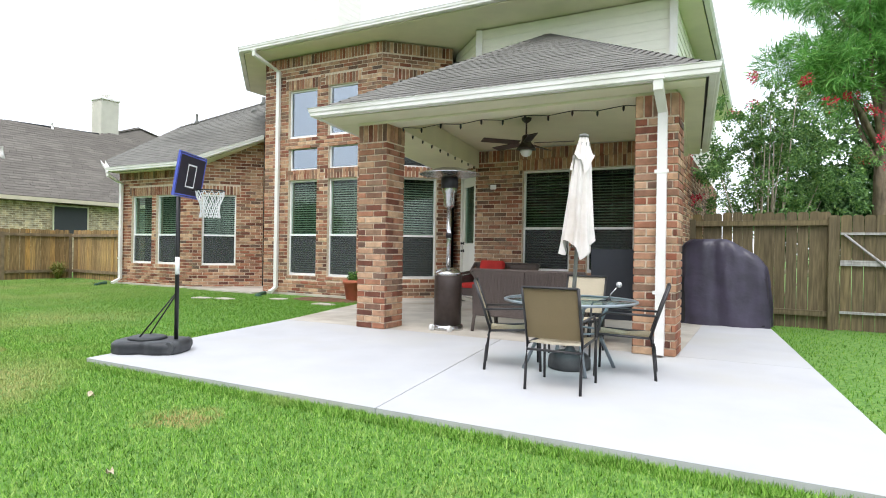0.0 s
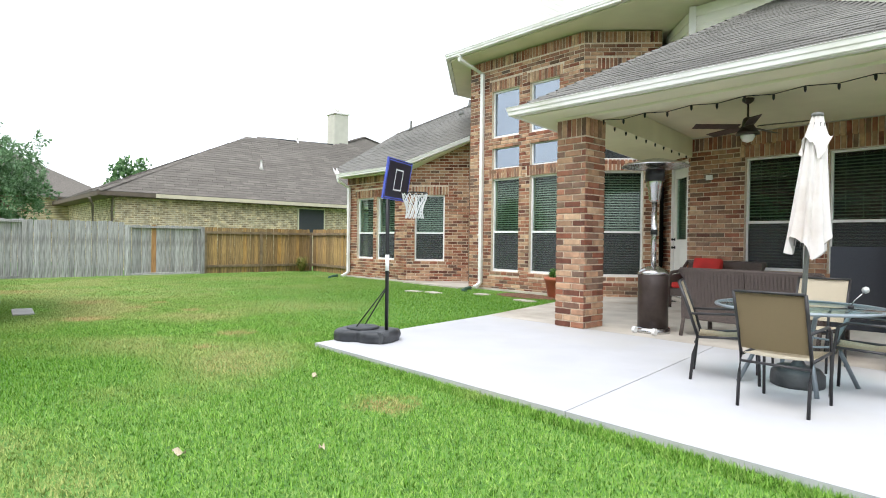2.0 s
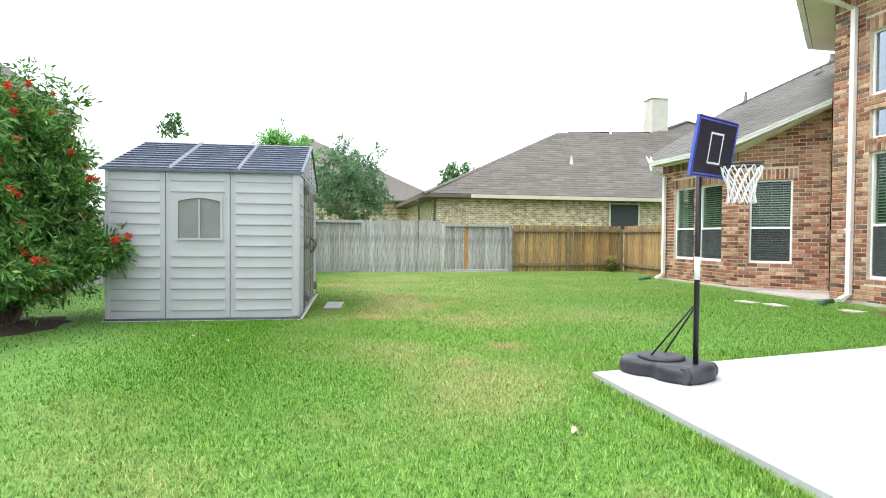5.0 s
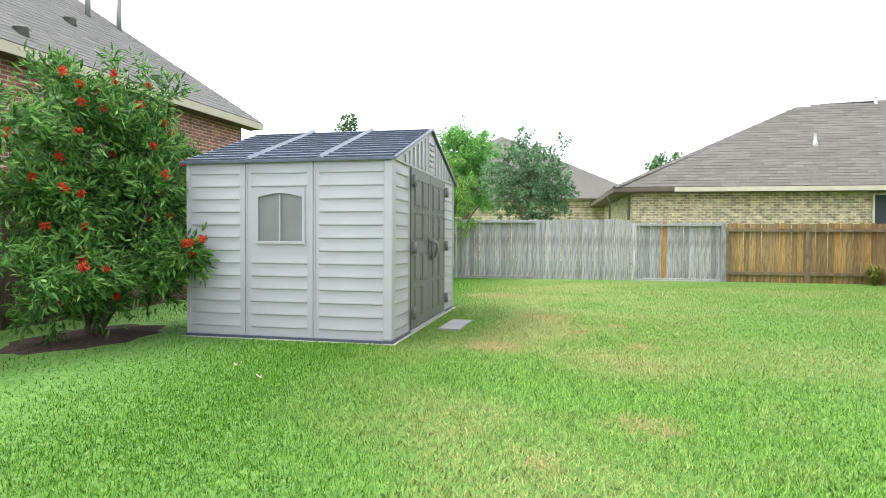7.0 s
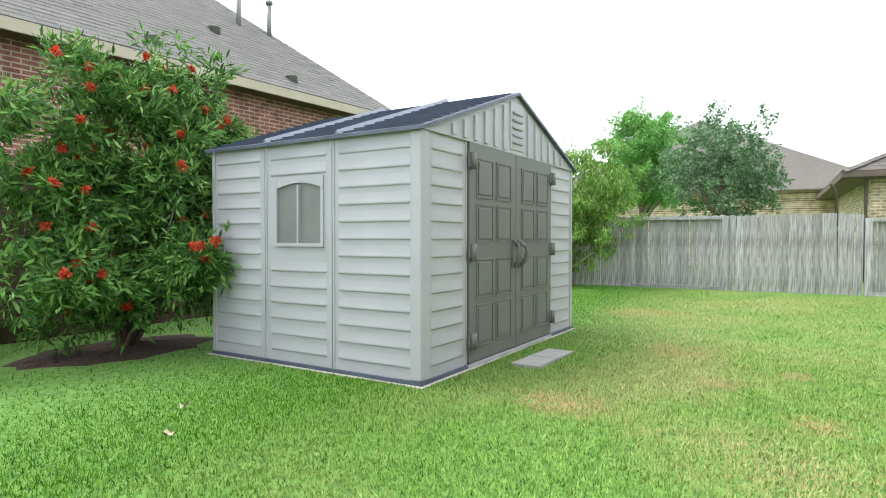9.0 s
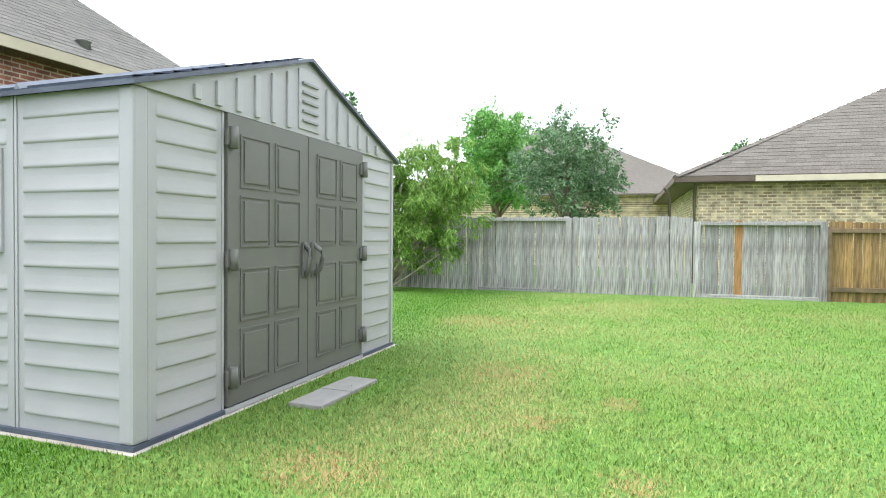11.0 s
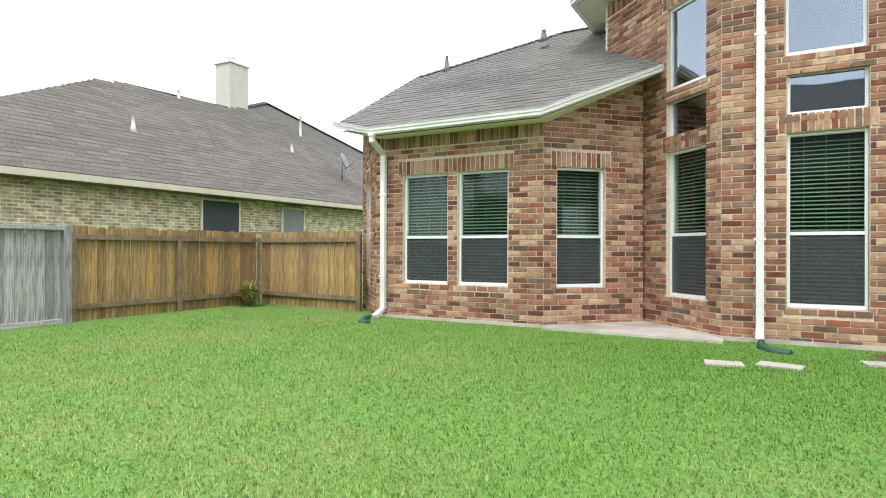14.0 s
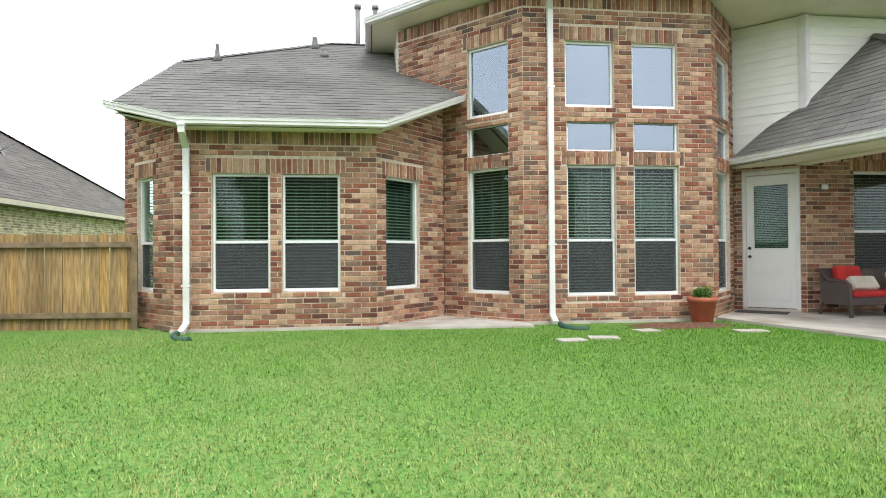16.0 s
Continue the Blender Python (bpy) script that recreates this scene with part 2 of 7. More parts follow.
def neighbour_brick(name, c1, c2, mortar, w=0.25, h=0.08):
    m, ns, ln, b = mat_new(name)
    co = ns.new("ShaderNodeTexCoord")
    bt = ns.new("ShaderNodeTexBrick")
    for k, v in (("Scale", 1.0), ("Brick Width", w), ("Row Height", h), ("Mortar Size", 0.012), ("Bias", 0.0)):
        bt.inputs[k].default_value = v
    bt.inputs["Color1"].default_value, bt.inputs["Color2"].default_value, bt.inputs["Mortar"].default_value = (*c1, 1), (*c2, 1), (*mortar, 1)
    mp = ns.new("ShaderNodeMapping")
    mp.inputs["Rotation"].default_value = (radians(-90), 0, 0)
    ln.new(co.outputs["Object"], mp.inputs["Vector"])
    ln.new(mp.outputs["Vector"], bt.inputs["Vector"])
    blot = ns.new("ShaderNodeTexNoise")
    blot.inputs["Scale"].default_value, blot.inputs["Detail"].default_value = 4.5, 5
    ln.new(co.outputs["Object"], blot.inputs["Vector"])
    tone = ramp_node(ns, [(0.3, (0.6, 0.58, 0.56)), (0.5, (1.0, 1.0, 1.0)), (0.7, (1.35, 1.33, 1.25))])
    ln.new(blot.outputs["Fac"], tone.inputs["Fac"])
    mul = ns.new("ShaderNodeMix")
    mul.data_type, mul.blend_type = "RGBA", "MULTIPLY"
    mul.inputs["Factor"].default_value = 1.0
    ln.new(bt.outputs["Color"], mul.inputs["A"])
    ln.new(tone.outputs["Color"], mul.inputs["B"])
    ln.new(mul.outputs["Result"], b.inputs["Base Color"])
    b.inputs["Roughness"].default_value = 0.9
    bp = ns.new("ShaderNodeBump")
    bp.inputs["Strength"].default_value, bp.inputs["Distance"].default_value = 0.5, 0.01
    bp.invert = True
    ln.new(bt.outputs["Fac"], bp.inputs["Height"])
    ln.new(bp.outputs["Normal"], b.inputs["Normal"])
    return m


M_NB_TAN = neighbour_brick("tan_brick", (0.64, 0.53, 0.34), (0.3, 0.22, 0.13), (0.68, 0.61, 0.46), 0.21, 0.075)
M_NB_RED = neighbour_brick("red_brick", (0.27, 0.11, 0.07), (0.17, 0.065, 0.045), (0.38, 0.31, 0.25))


# ---- mesh helpers ----
def box(bm, x0, x1, y0, y1, z0, z1, bevel=0.0):
    vs = [bm.verts.new(p) for p in ((x0, y0, z0), (x1, y0, z0), (x1, y1, z0), (x0, y1, z0), (x0, y0, z1), (x1, y0, z1), (x1, y1, z1), (x0, y1, z1))]
    fs = [bm.faces.new([vs[i] for i in f]) for f in ((0, 3, 2, 1), (4, 5, 6, 7), (0, 1, 5, 4), (1, 2, 6, 5), (2, 3, 7, 6), (3, 0, 4, 7))]
    if bevel:
        es = list({e for f in fs for e in f.edges})
        bmesh.ops.bevel(bm, geom=es, offset=bevel, segments=2, affect="EDGES", profile=0.6)
    return vs


def tube(bm, pts, r, sides=10, cap=True, ratios=None):
    """A round bar along points."""
    pts = [Vector(p) for p in pts]
    rings = []
    up = Vector((0, 0, 1))
    for i, p in enumerate(pts):
        d = (pts[min(i + 1, len(pts) - 1)] - pts[max(i - 1, 0)]).normalized()
        a = d.cross(up)
        if a.length < 0.05:
            a = d.cross(Vector((0, 1, 0)))
        a.normalize()
        b = d.cross(a).normalized()
        rr = r * (ratios[i] if ratios else 1)
        rings.append([bm.verts.new(p + a * math.cos(k * math.tau / sides) * rr + b * math.sin(k * math.tau / sides) * rr) for k in range(sides)])
    for r0, r1 in zip(rings, rings[1:]):
        for k in range(sides):
            f = bm.faces.new((r0[k], r0[(k + 1) % sides], r1[(k + 1) % sides], r1[k]))
            f.smooth = True
    if cap:
        bm.faces.new(rings[0])
        bm.faces.new(rings[-1][::-1])


def lathe(bm, prof, cx=0, cy=0, sides=28):
    rings = [[bm.verts.new((cx + max(r, 0.0005) * math.cos(k * math.tau / sides), cy + max(r, 0.0005) * math.sin(k * math.tau / sides), z)) for k in range(sides)] for r, z in prof]
    for r0, r1 in zip(rings, rings[1:]):
        for k in range(sides):
            f = bm.faces.new((r0[k], r0[(k + 1) % sides], r1[(k + 1) % sides], r1[k]))
            f.smooth = True
    bm.faces.new(rings[0][::-1])
    bm.faces.new(rings[-1])


def prism(bm, poly, z0, z1):
    lo = [bm.verts.new((x, y, z0)) for x, y in poly]
    hi = [bm.verts.new((x, y, z1)) for x, y in poly]
    n = len(poly)
    bm.faces.new(lo[::-1])
    bm.faces.new(hi)
    for i in range(n):
        bm.faces.new((lo[i], lo[(i + 1) % n], hi[(i + 1) % n], hi[i]))


def slab3(bm, pts, thick):
    """A sloped plate: top outline points in 3D, with thickness downwards."""
    hi = [bm.verts.new(p) for p in pts]
    lo = [bm.verts.new((p[0], p[1], p[2] - thick)) for p in pts]
    n = len(pts)
    bm.faces.new(hi)
    bm.faces.new(lo[::-1])
    for i in range(n):
        bm.faces.new((lo[i], lo[(i + 1) % n], hi[(i + 1) % n], hi[i]))


def mesh_of(name, bm, material, fix=True):
    if fix:
        bmesh.ops.recalc_face_normals(bm, faces=bm.faces)
    me = bpy.data.meshes.new(name)
    bm.to_mesh(me)
    bm.free()
    me.materials.append(material)
    return me


def part(name, bm, material, parent=None, label="", at=None, kind="", category="", group=""):
    ob = new(name, mesh_of(name, bm, material))
    if parent:
        ob.parent = parent
    if at is not None:
        ob.matrix_basis = at
    return tagged(ob, label, category, group, kind)


def holder(name, m, label, category, group="", kind=""):
    ob = new(name)
    ob.empty_display_size = 0.1
    ob.matrix_basis = m
    return tagged(ob, label, category, group, kind)


def put(name, me, parent, at=None, kind="", label=""):
    ob = new(name, me)
    ob.parent = parent
    if at is not None:
        ob.matrix_basis = at
    return tagged(ob, label, kind=kind)


def newbm():
    return bmesh.new()


def wall_frame(p0, p1, z=0.0):
    """Local x runs from p0 to p1, local y into the wall, z up."""
    a = math.degrees(math.atan2(p1[1] - p0[1], p1[0] - p0[0]))
    return pose(p0[0], p0[1], z, 0, 0, a)


# ---- brickwork ----
BH, BL, JT = 0.081, 0.254, 0.016
brick_cache = {}


def brick_mesh(lx, lz):
    key = (round(lx, 2), round(lz, 2))
    if key not in brick_cache:
        bm = newbm()
        c = 0.004
        x, z, y1 = max(lx - JT, 0.02) / 2, max(lz - JT, 0.02) / 2, 0.05
        f = [bm.verts.new((sx * (x - c), 0, sz * (z - c))) for sx, sz in ((-1, -1), (1, -1), (1, 1), (-1, 1))]
        b = [bm.verts.new((sx * x, c, sz * z)) for sx, sz in ((-1, -1), (1, -1), (1, 1), (-1, 1))]
        e = [bm.verts.new((sx * x, y1, sz * z)) for sx, sz in ((-1, -1), (1, -1), (1, 1), (-1, 1))]
        bm.faces.new(f)
        for i in range(4):
            j = (i + 1) % 4
            bm.faces.new((f[j], f[i], b[i], b[j]))
            bm.faces.new((b[j], b[i], e[i], e[j]))
        brick_cache[key] = mesh_of("brick", bm, M_BRICK, fix=False)
    return brick_cache[key]


def brick_layout(L, z0, z1, openings, top_soldier=True, phase=0.0):
    """All bricks of a wall: (centre x, centre z, length, height). Openings: (x0, x1, z0, z1, head) with a soldier head and a sill."""
    out, blocks = [], []
    for x0, x1, a, b, head in openings:
        blocks.append((x0, x1, a, b))
        if head:
            hb = b + 0.235
            ex = 0.09
            blocks.append((x0 - ex, x1 + ex, b, hb))
            n = max(1, round((x1 - x0 + 2 * ex) / BH))
            w = (x1 - x0 + 2 * ex) / n
            out += [(x0 - ex + w * (i + 0.5), b + 0.1175, w, 0.235) for i in range(n)]
        blocks.append((x0 - 0.04, x1 + 0.04, a - 0.085, a))
        n = max(1, round((x1 - x0 + 0.08) / 0.2))
        w = (x1 - x0 + 0.08) / n
        out += [(x0 - 0.04 + w * (i + 0.5), a - 0.0425, w, 0.085) for i in range(n)]
    top = z1
    if top_soldier:
        top = z1 - 0.235
        n = round(L / BH)
        w = L / n
        out += [(w * (i + 0.5), z1 - 0.1175, w, 0.235) for i in range(n)]
    rows = int((top - z0) / BH + 0.5)
    for k in range(rows):
        a, b = z0 + k * BH, z0 + (k + 1) * BH
        mid = (a + b) / 2
        cuts = sorted((x0, x1) for x0, x1, c, d in blocks if c < mid < d)
        spans, x = [], 0.0
        for c0, c1 in cuts:
            if c0 > x + 0.03:
                spans.append((x, c0))
            x = max(x, c1)
        if x < L - 0.03:
            spans.append((x, L))
        off = (BL / 2 if k % 2 else 0) + phase
        for s0, s1 in spans:
            g = off - BL * 2
            while g < s1:
                c0, c1 = max(g, s0), min(g + BL, s1)
                if c1 - c0 > 0.035:
                    out.append(((c0 + c1) / 2, mid, c1 - c0, BH))
                g += BL
    return out


PENDING = []


def brick_wall(name, p0, p1, z0, z1, openings=(), thick=0.22, top_soldier=True, near=300, label="", mortar_top=None, rake=None):
    """A brick wall with real openings. The bricks are laid at the end of the file."""
    m = wall_frame(p0, p1)
    L = math.hypot(p1[0] - p0[0], p1[1] - p0[1])
    ops = list(openings)
    xs = sorted({0.0, L, *(v for o in ops for v in o[:2])})
    zs = sorted({z0, mortar_top or z1, *(v for o in ops for v in o[2:4])})
    bm = newbm()
    for xa, xb in zip(xs, xs[1:]):
        run = None
        for za, zb in zip(zs, zs[1:]):
            cx, cz = (xa + xb) / 2, (za + zb) / 2
            hole = any(o[0] < cx < o[1] and o[2] < cz < o[3] for o in ops)
            if hole:
                if run:
                    box(bm, xa, xb, 0.012, thick, *run)
                run = None
            else:
                run = (run[0], zb) if run else (za, zb)
        if run:
            box(bm, xa, xb, 0.012, thick, *run)
    w = part(name, bm, M_MORTAR, at=m, kind="structure", label=label or "mixed red and tan brick wall with pale mortar joints")
    lay = brick_layout(L, z0, z1, ops, top_soldier)
    if rake:
        lay = [q for q in lay if q[1] + 0.03 < rake[0] + (rake[1] - rake[0]) * q[0] / L]
        bm = newbm()
        vs = [bm.verts.new(c) for y in (0.012, thick) for c in ((0, y, mortar_top), (L, y, mortar_top), (L, y, rake[1]), (0, y, rake[0]))]
        for f in ((0, 1, 2, 3), (7, 6, 5, 4), (0, 4, 5, 1), (1, 5, 6, 2), (2, 6, 7, 3), (3, 7, 4, 0)):
            bm.faces.new([vs[i] for i in f])
        g = part("wall_top", bm, M_MORTAR, w)
    PENDING.append((w, lay, near))
    return w


def lay_bricks():
    rnd = random.Random(5)
    for w, lay, near in PENDING:
        lay = sorted(lay, key=lambda b: abs(b[1] - 1.3))
        for x, z, lx, lz in lay[:near]:
            put("brick", brick_mesh(lx, lz), w, pose(x, rnd.uniform(-0.003, 0.003), z))
        rest = lay[near:]
        if rest:
            bm = newbm()
            c = 0.004
            for x, z, lx, lz in rest:
                hx, hz, yo = max(lx - JT, 0.02) / 2, max(lz - JT, 0.02) / 2, rnd.uniform(-0.003, 0.003)
                sg = ((-1, -1), (1, -1), (1, 1), (-1, 1))
                f = [bm.verts.new((x + a * (hx - c), yo, z + b * (hz - c))) for a, b in sg]
                g = [bm.verts.new((x + a * hx, yo + c, z + b * hz)) for a, b in sg]
                e = [bm.verts.new((x + a * hx, 0.05, z + b * hz)) for a, b in sg]
                bm.faces.new(f)
                for i in range(4):
                    j = (i + 1) % 4
                    bm.faces.new((f[j], f[i], g[i], g[j]))
                    bm.faces.new((g[j], g[i], e[i], e[j]))
            ob = new("brickwork", mesh_of("brickwork", bm, M_BRICK_J, fix=False))
            ob.parent = w
            tagged(ob, kind="stuff")


# ---- windows ----
def window(wall, wx0, wx1, z0, z1, kind, label, n):
    """kind: hung (sash with blinds and a screen), fixed (one pane). Sits in an opening of a wall."""
    x0, x1 = wx0 + 0.004, wx1 - 0.004
    h = holder("window", wall.matrix_basis @ pose((x0 + x1) / 2, 0.07, z0 + 0.004), label, "window", kind="structure")
    W, H = x1 - x0, z1 - z0 - 0.008
    t = 0.034
    bm = newbm()
    box(bm, -W / 2, -W / 2 + t, 0, 0.07, 0, H, 0.004)
    box(bm, W / 2 - t, W / 2, 0, 0.07, 0, H, 0.004)
    box(bm, -W / 2 + t, W / 2 - t, 0, 0.07, H - t, H, 0.004)
    part("window_frame", bm, M_WHITE, h)
    bm = newbm()
    box(bm, -W / 2 + t, W / 2 - t, -0.012, 0.07, 0, t + 0.015, 0.004)
    part("window_sill", bm, M_WHITE, h)
    w2 = W / 2 - t
    if kind == "hung":
        mid = H * 0.425
        bm = newbm()
        box(bm, -w2, w2, -0.004, 0.05, mid - 0.022, mid + 0.022, 0.004)
        part("meeting_rail", bm, M_WHITE, h)
        panes = [(0.062, mid - 0.022), (mid + 0.022, H - t)]
    else:
        panes = [(0.062, H - t)]
    for i, (a, b) in enumerate(panes):
        bm = newbm()
        y = 0.03 + 0.012 * i
        box(bm, -w2, w2, y, y + 0.005, a, b)
        g = part("pane", bm, M_GLASS if kind == "hung" else M_GLASS_UP, h)
        g.visible_shadow = False
    if kind == "hung":
        bm = newbm()
        nx, a, b = 1, panes[0][0], panes[0][1]
        box(bm, -w2, w2, 0.012, 0.014, a, b)
        s = part("insect_screen", bm, M_SCREEN_T, h, "dark fine mesh insect screen")
        blind = holder("blind", pose(0, 0.11, 0), "", "")
        blind.parent = h
        key = round(W, 2)
        if key not in slat_cache:
            bs = newbm()
            box(bs, -w2 - 0.01, w2 + 0.01, -0.02, 0.02, -0.0015, 0.0015)
            slat_cache[key] = mesh_of("slat", bs, M_BLIND)
        z = 0.08
        while z < H - 0.06:
            put("slat", slat_cache[key], blind, pose(0, 0, z, 27))
            z += 0.052
        for sx in (-0.28, 0, 0.28):
            bm = newbm()
            tube(bm, [(sx * W, -0.025, 0.07), (sx * W, -0.025, H - 0.04)], 0.0025, 4)
            part("cord", bm, M_BLIND, blind)
    return h


slat_cache = {}
m_, ns_, ln_, b_ = mat_new("screen_mesh")
b_.inputs["Base Color"].default_value = (0.07, 0.075, 0.08, 1)
b_.inputs["Roughness"].default_value = 0.7
b_.inputs["Alpha"].default_value = 0.4
M_SCREEN_T = m_

# ---- ground ----
def mat_lawn():
    m, ns, ln, b = mat_new("lawn_soil")
    g = ns.new("ShaderNodeNewGeometry")
    n = ns.new("ShaderNodeTexNoise")
    n.inputs["Scale"].default_value, n.inputs["Detail"].default_value = 30, 8
    ln.new(g.outputs["Position"], n.inputs["Vector"])
    r = ramp_node(ns, [(0.3, (0.05, 0.13, 0.02)), (0.5, (0.11, 0.24, 0.035)), (0.8, (0.22, 0.3, 0.08))])
    ln.new(n.outputs["Fac"], r.inputs["Fac"])
    ln.new(r.outputs["Color"], b.inputs["Base Color"])
    b.inputs["Roughness"].default_value = 0.95
    return m


GZ = 0.05
HOOP, HOOP_A = (-4.07, 4.75), 27
M_LAWN = mat_lawn()
bm = newbm()
vs = [bm.verts.new(p) for p in ((-1500, -1500, GZ), (1500, -1500, GZ), (1500, 1500, GZ), (-1500, 1500, GZ))]
bm.faces.new(vs)
part("ground", bm, M_LAWN, kind="structure", label="flat ground with green and straw-coloured lawn soil")

# patio slabs
PZ = 0.1


def patio_x(y, side):
    return -4.45 - 0.175 * (y - 4.1) if side == 0 else 1.755 - 0.099 * (y - 4.1)


JX = lambda y: -1.23 - 0.142 * (y - 4.1)
G = 0.004
bm = newbm()
prism(bm, [(patio_x(4.1, 0), 4.1), (JX(4.1) - G, 4.1), (JX(7.3) - G, 7.3 - G), (patio_x(7.3, 0), 7.3 - G)], -0.1, PZ)
part("patio_slab", bm, M_CONC, kind="structure", label="new pale broom-finished concrete patio slab")
bm = newbm()
prism(bm, [(JX(4.1) + G, 4.1), (patio_x(4.1, 1), 4.1), (patio_x(7.3, 1), 7.3 - G), (JX(7.3) + G, 7.3 - G)], -0.1, PZ)
part("patio_slab", bm, M_CONC, kind="structure", label="new pale broom-finished concrete patio slab")
bm = newbm()
prism(bm, [(0.25, 7.3 + G), (patio_x(7.3, 1), 7.3 + G), (patio_x(12, 1), 12.0), (0.25, 12.0)], -0.1, PZ)
part("patio_slab", bm, M_CONC, kind="structure", label="pale concrete slab beside the covered patio")
bm = newbm()
prism(bm, [(patio_x(7.3, 0), 7.3 + G), (0.25 - G, 7.3 + G), (0.25 - G, 12.0), (-4.2, 12.0), (-5.1, 12.7), (-6.1, 11.6)], -0.1, PZ)
part("patio_slab", bm, M_CONC_OLD, kind="structure", label="older stained tan concrete slab under the patio roof")

# ---- house ----
HB = 0.06
WF = 11.0
wing_l = brick_wall("wall_wing_side", (-15.92, 12.15), (-14.77, WF), HB, 3.9, [(0.43, 0.98, 0.64, 2.46, 1)], top_soldier=False, near=150, mortar_top=3.0, rake=(3.92, 3.24))
wing_f = brick_wall("wall_wing_front", (-14.77, WF), (-11.73, WF), HB, 3.14, [(0.55, 1.41, 0.64, 2.46, 1), (1.59, 2.47, 0.64, 2.46, 1)])
wing_r = brick_wall("wall_wing_angled", (-11.73, WF), (-10.52, 12.21), HB, 4.1, [(0.22, 1.04, 0.64, 2.46, 1)], top_soldier=False, near=250, mortar_top=3.0, rake=(3.24, 4.02))
ML = math.hypot(1.95, 1.95)
main_l = brick_wall("wall_tower_left", (-11.3, 13.04), (-9.35, 11.09), HB, 5.5, [(ML - 1.12, ML - 0.29, 0.53, 2.66, 1), (ML - 1.12, ML - 0.29, 2.85, 3.42, 0), (ML - 1.12, ML - 0.29, 3.56, 4.78, 1)])
main_f = brick_wall("wall_tower_front", (-9.35, 11.09), (-6.05, 11.09), HB, 5.5, [
    (0.74, 1.58, 0.5, 2.67, 1), (1.9, 2.7, 0.5, 2.67, 1), (0.74, 1.58, 2.88, 3.42, 0), (1.9, 2.7, 2.88, 3.42, 0), (0.72, 1.56, 3.63, 4.73, 1), (1.88, 2.68, 3.63, 4.73, 1)])
main_r = brick_wall("wall_tower_right", (-6.05, 11.09), (-4.95, 12.19), HB, 5.5, [(0.36, 1.24, 0.5, 2.67, 1), (0.36, 1.24, 2.88, 3.45, 0), (0.36, 1.24, 3.63, 4.73, 1)], near=250)
DW = 11.5
door_wall = brick_wall("wall_patio_door", (-5.08, 12.58), (-4.0, DW), PZ, 3.1, [(0.47, 1.43, 0.1, 2.74, 0)], near=120, label="angled mixed red brick wall round the patio door")
back = brick_wall("wall_patio_back", (-4.0, DW), (-0.3, DW), PZ, 3.1, [(0.96, 1.88, 0.76, 2.67, 1), (2.2, 3.04, 0.76, 2.67, 1)], label="mixed red brick patio wall with soldier course on top")
side_e = brick_wall("wall_east", (-0.3, DW + 0.005), (-0.3, 22.0), 0, 3.15, near=40)
WL = "white sash window with dark closed blinds set in brick"
window(wing_l, 0.43, 0.98, 0.64, 2.46, "hung", WL, 0)
for a, b in ((0.55, 1.41), (1.59, 2.47)):
    window(wing_f, a, b, 0.64, 2.46, "hung", WL, 0)
window(wing_r, 0.22, 1.04, 0.64, 2.46, "hung", WL, 0)
UL = "white fixed upper window reflecting pale sky in brick wall"
window(main_l, ML - 1.12, ML - 0.29, 0.53, 2.66, "hung", WL, 0)
window(main_l, ML - 1.12, ML - 0.29, 2.85, 3.42, "fixed", "small white transom window above a tall sash window", 0)
window(main_l, ML - 1.12, ML - 0.29, 3.56, 4.78, "fixed", UL, 0)
for a, b in ((0.74, 1.58), (1.9, 2.7)):
    window(main_f, a, b, 0.5, 2.67, "hung", WL, 0)
    window(main_f, a, b, 2.88, 3.42, "fixed", "small white transom window above a tall sash window", 0)
    window(main_f, a - 0.02, b - 0.02, 3.63, 4.73, "fixed", UL, 0)
window(main_r, 0.36, 1.24, 0.5, 2.67, "hung", WL, 0)
window(main_r, 0.36, 1.24, 2.88, 3.45, "fixed", "small white transom window above a tall sash window", 0)
window(main_r, 0.36, 1.24, 3.63, 4.73, "fixed", UL, 0)
for a, b in ((0.96, 1.88), (2.2, 3.04)):
    window(back, a, b, 0.76, 2.67, "hung", "large white sash window with dark blinds under the patio roof", 0)

# added solid blocks close the house; near-black colour stands for unlit rooms
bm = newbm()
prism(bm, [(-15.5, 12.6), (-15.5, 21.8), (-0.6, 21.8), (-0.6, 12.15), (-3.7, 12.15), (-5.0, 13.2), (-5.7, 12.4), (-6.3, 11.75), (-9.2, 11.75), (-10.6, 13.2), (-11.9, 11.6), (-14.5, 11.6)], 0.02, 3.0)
inner = part("wall_backing", bm, M_DARK, kind="structure", label="near-black backing block for the unlit rooms behind the windows")
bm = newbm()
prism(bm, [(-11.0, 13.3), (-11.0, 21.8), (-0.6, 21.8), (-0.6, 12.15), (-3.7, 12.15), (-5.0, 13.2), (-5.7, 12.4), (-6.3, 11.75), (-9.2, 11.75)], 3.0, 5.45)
part("wall_backing", bm, M_DARK, kind="structure", label="near-black backing block for the unlit rooms behind the upper windows")


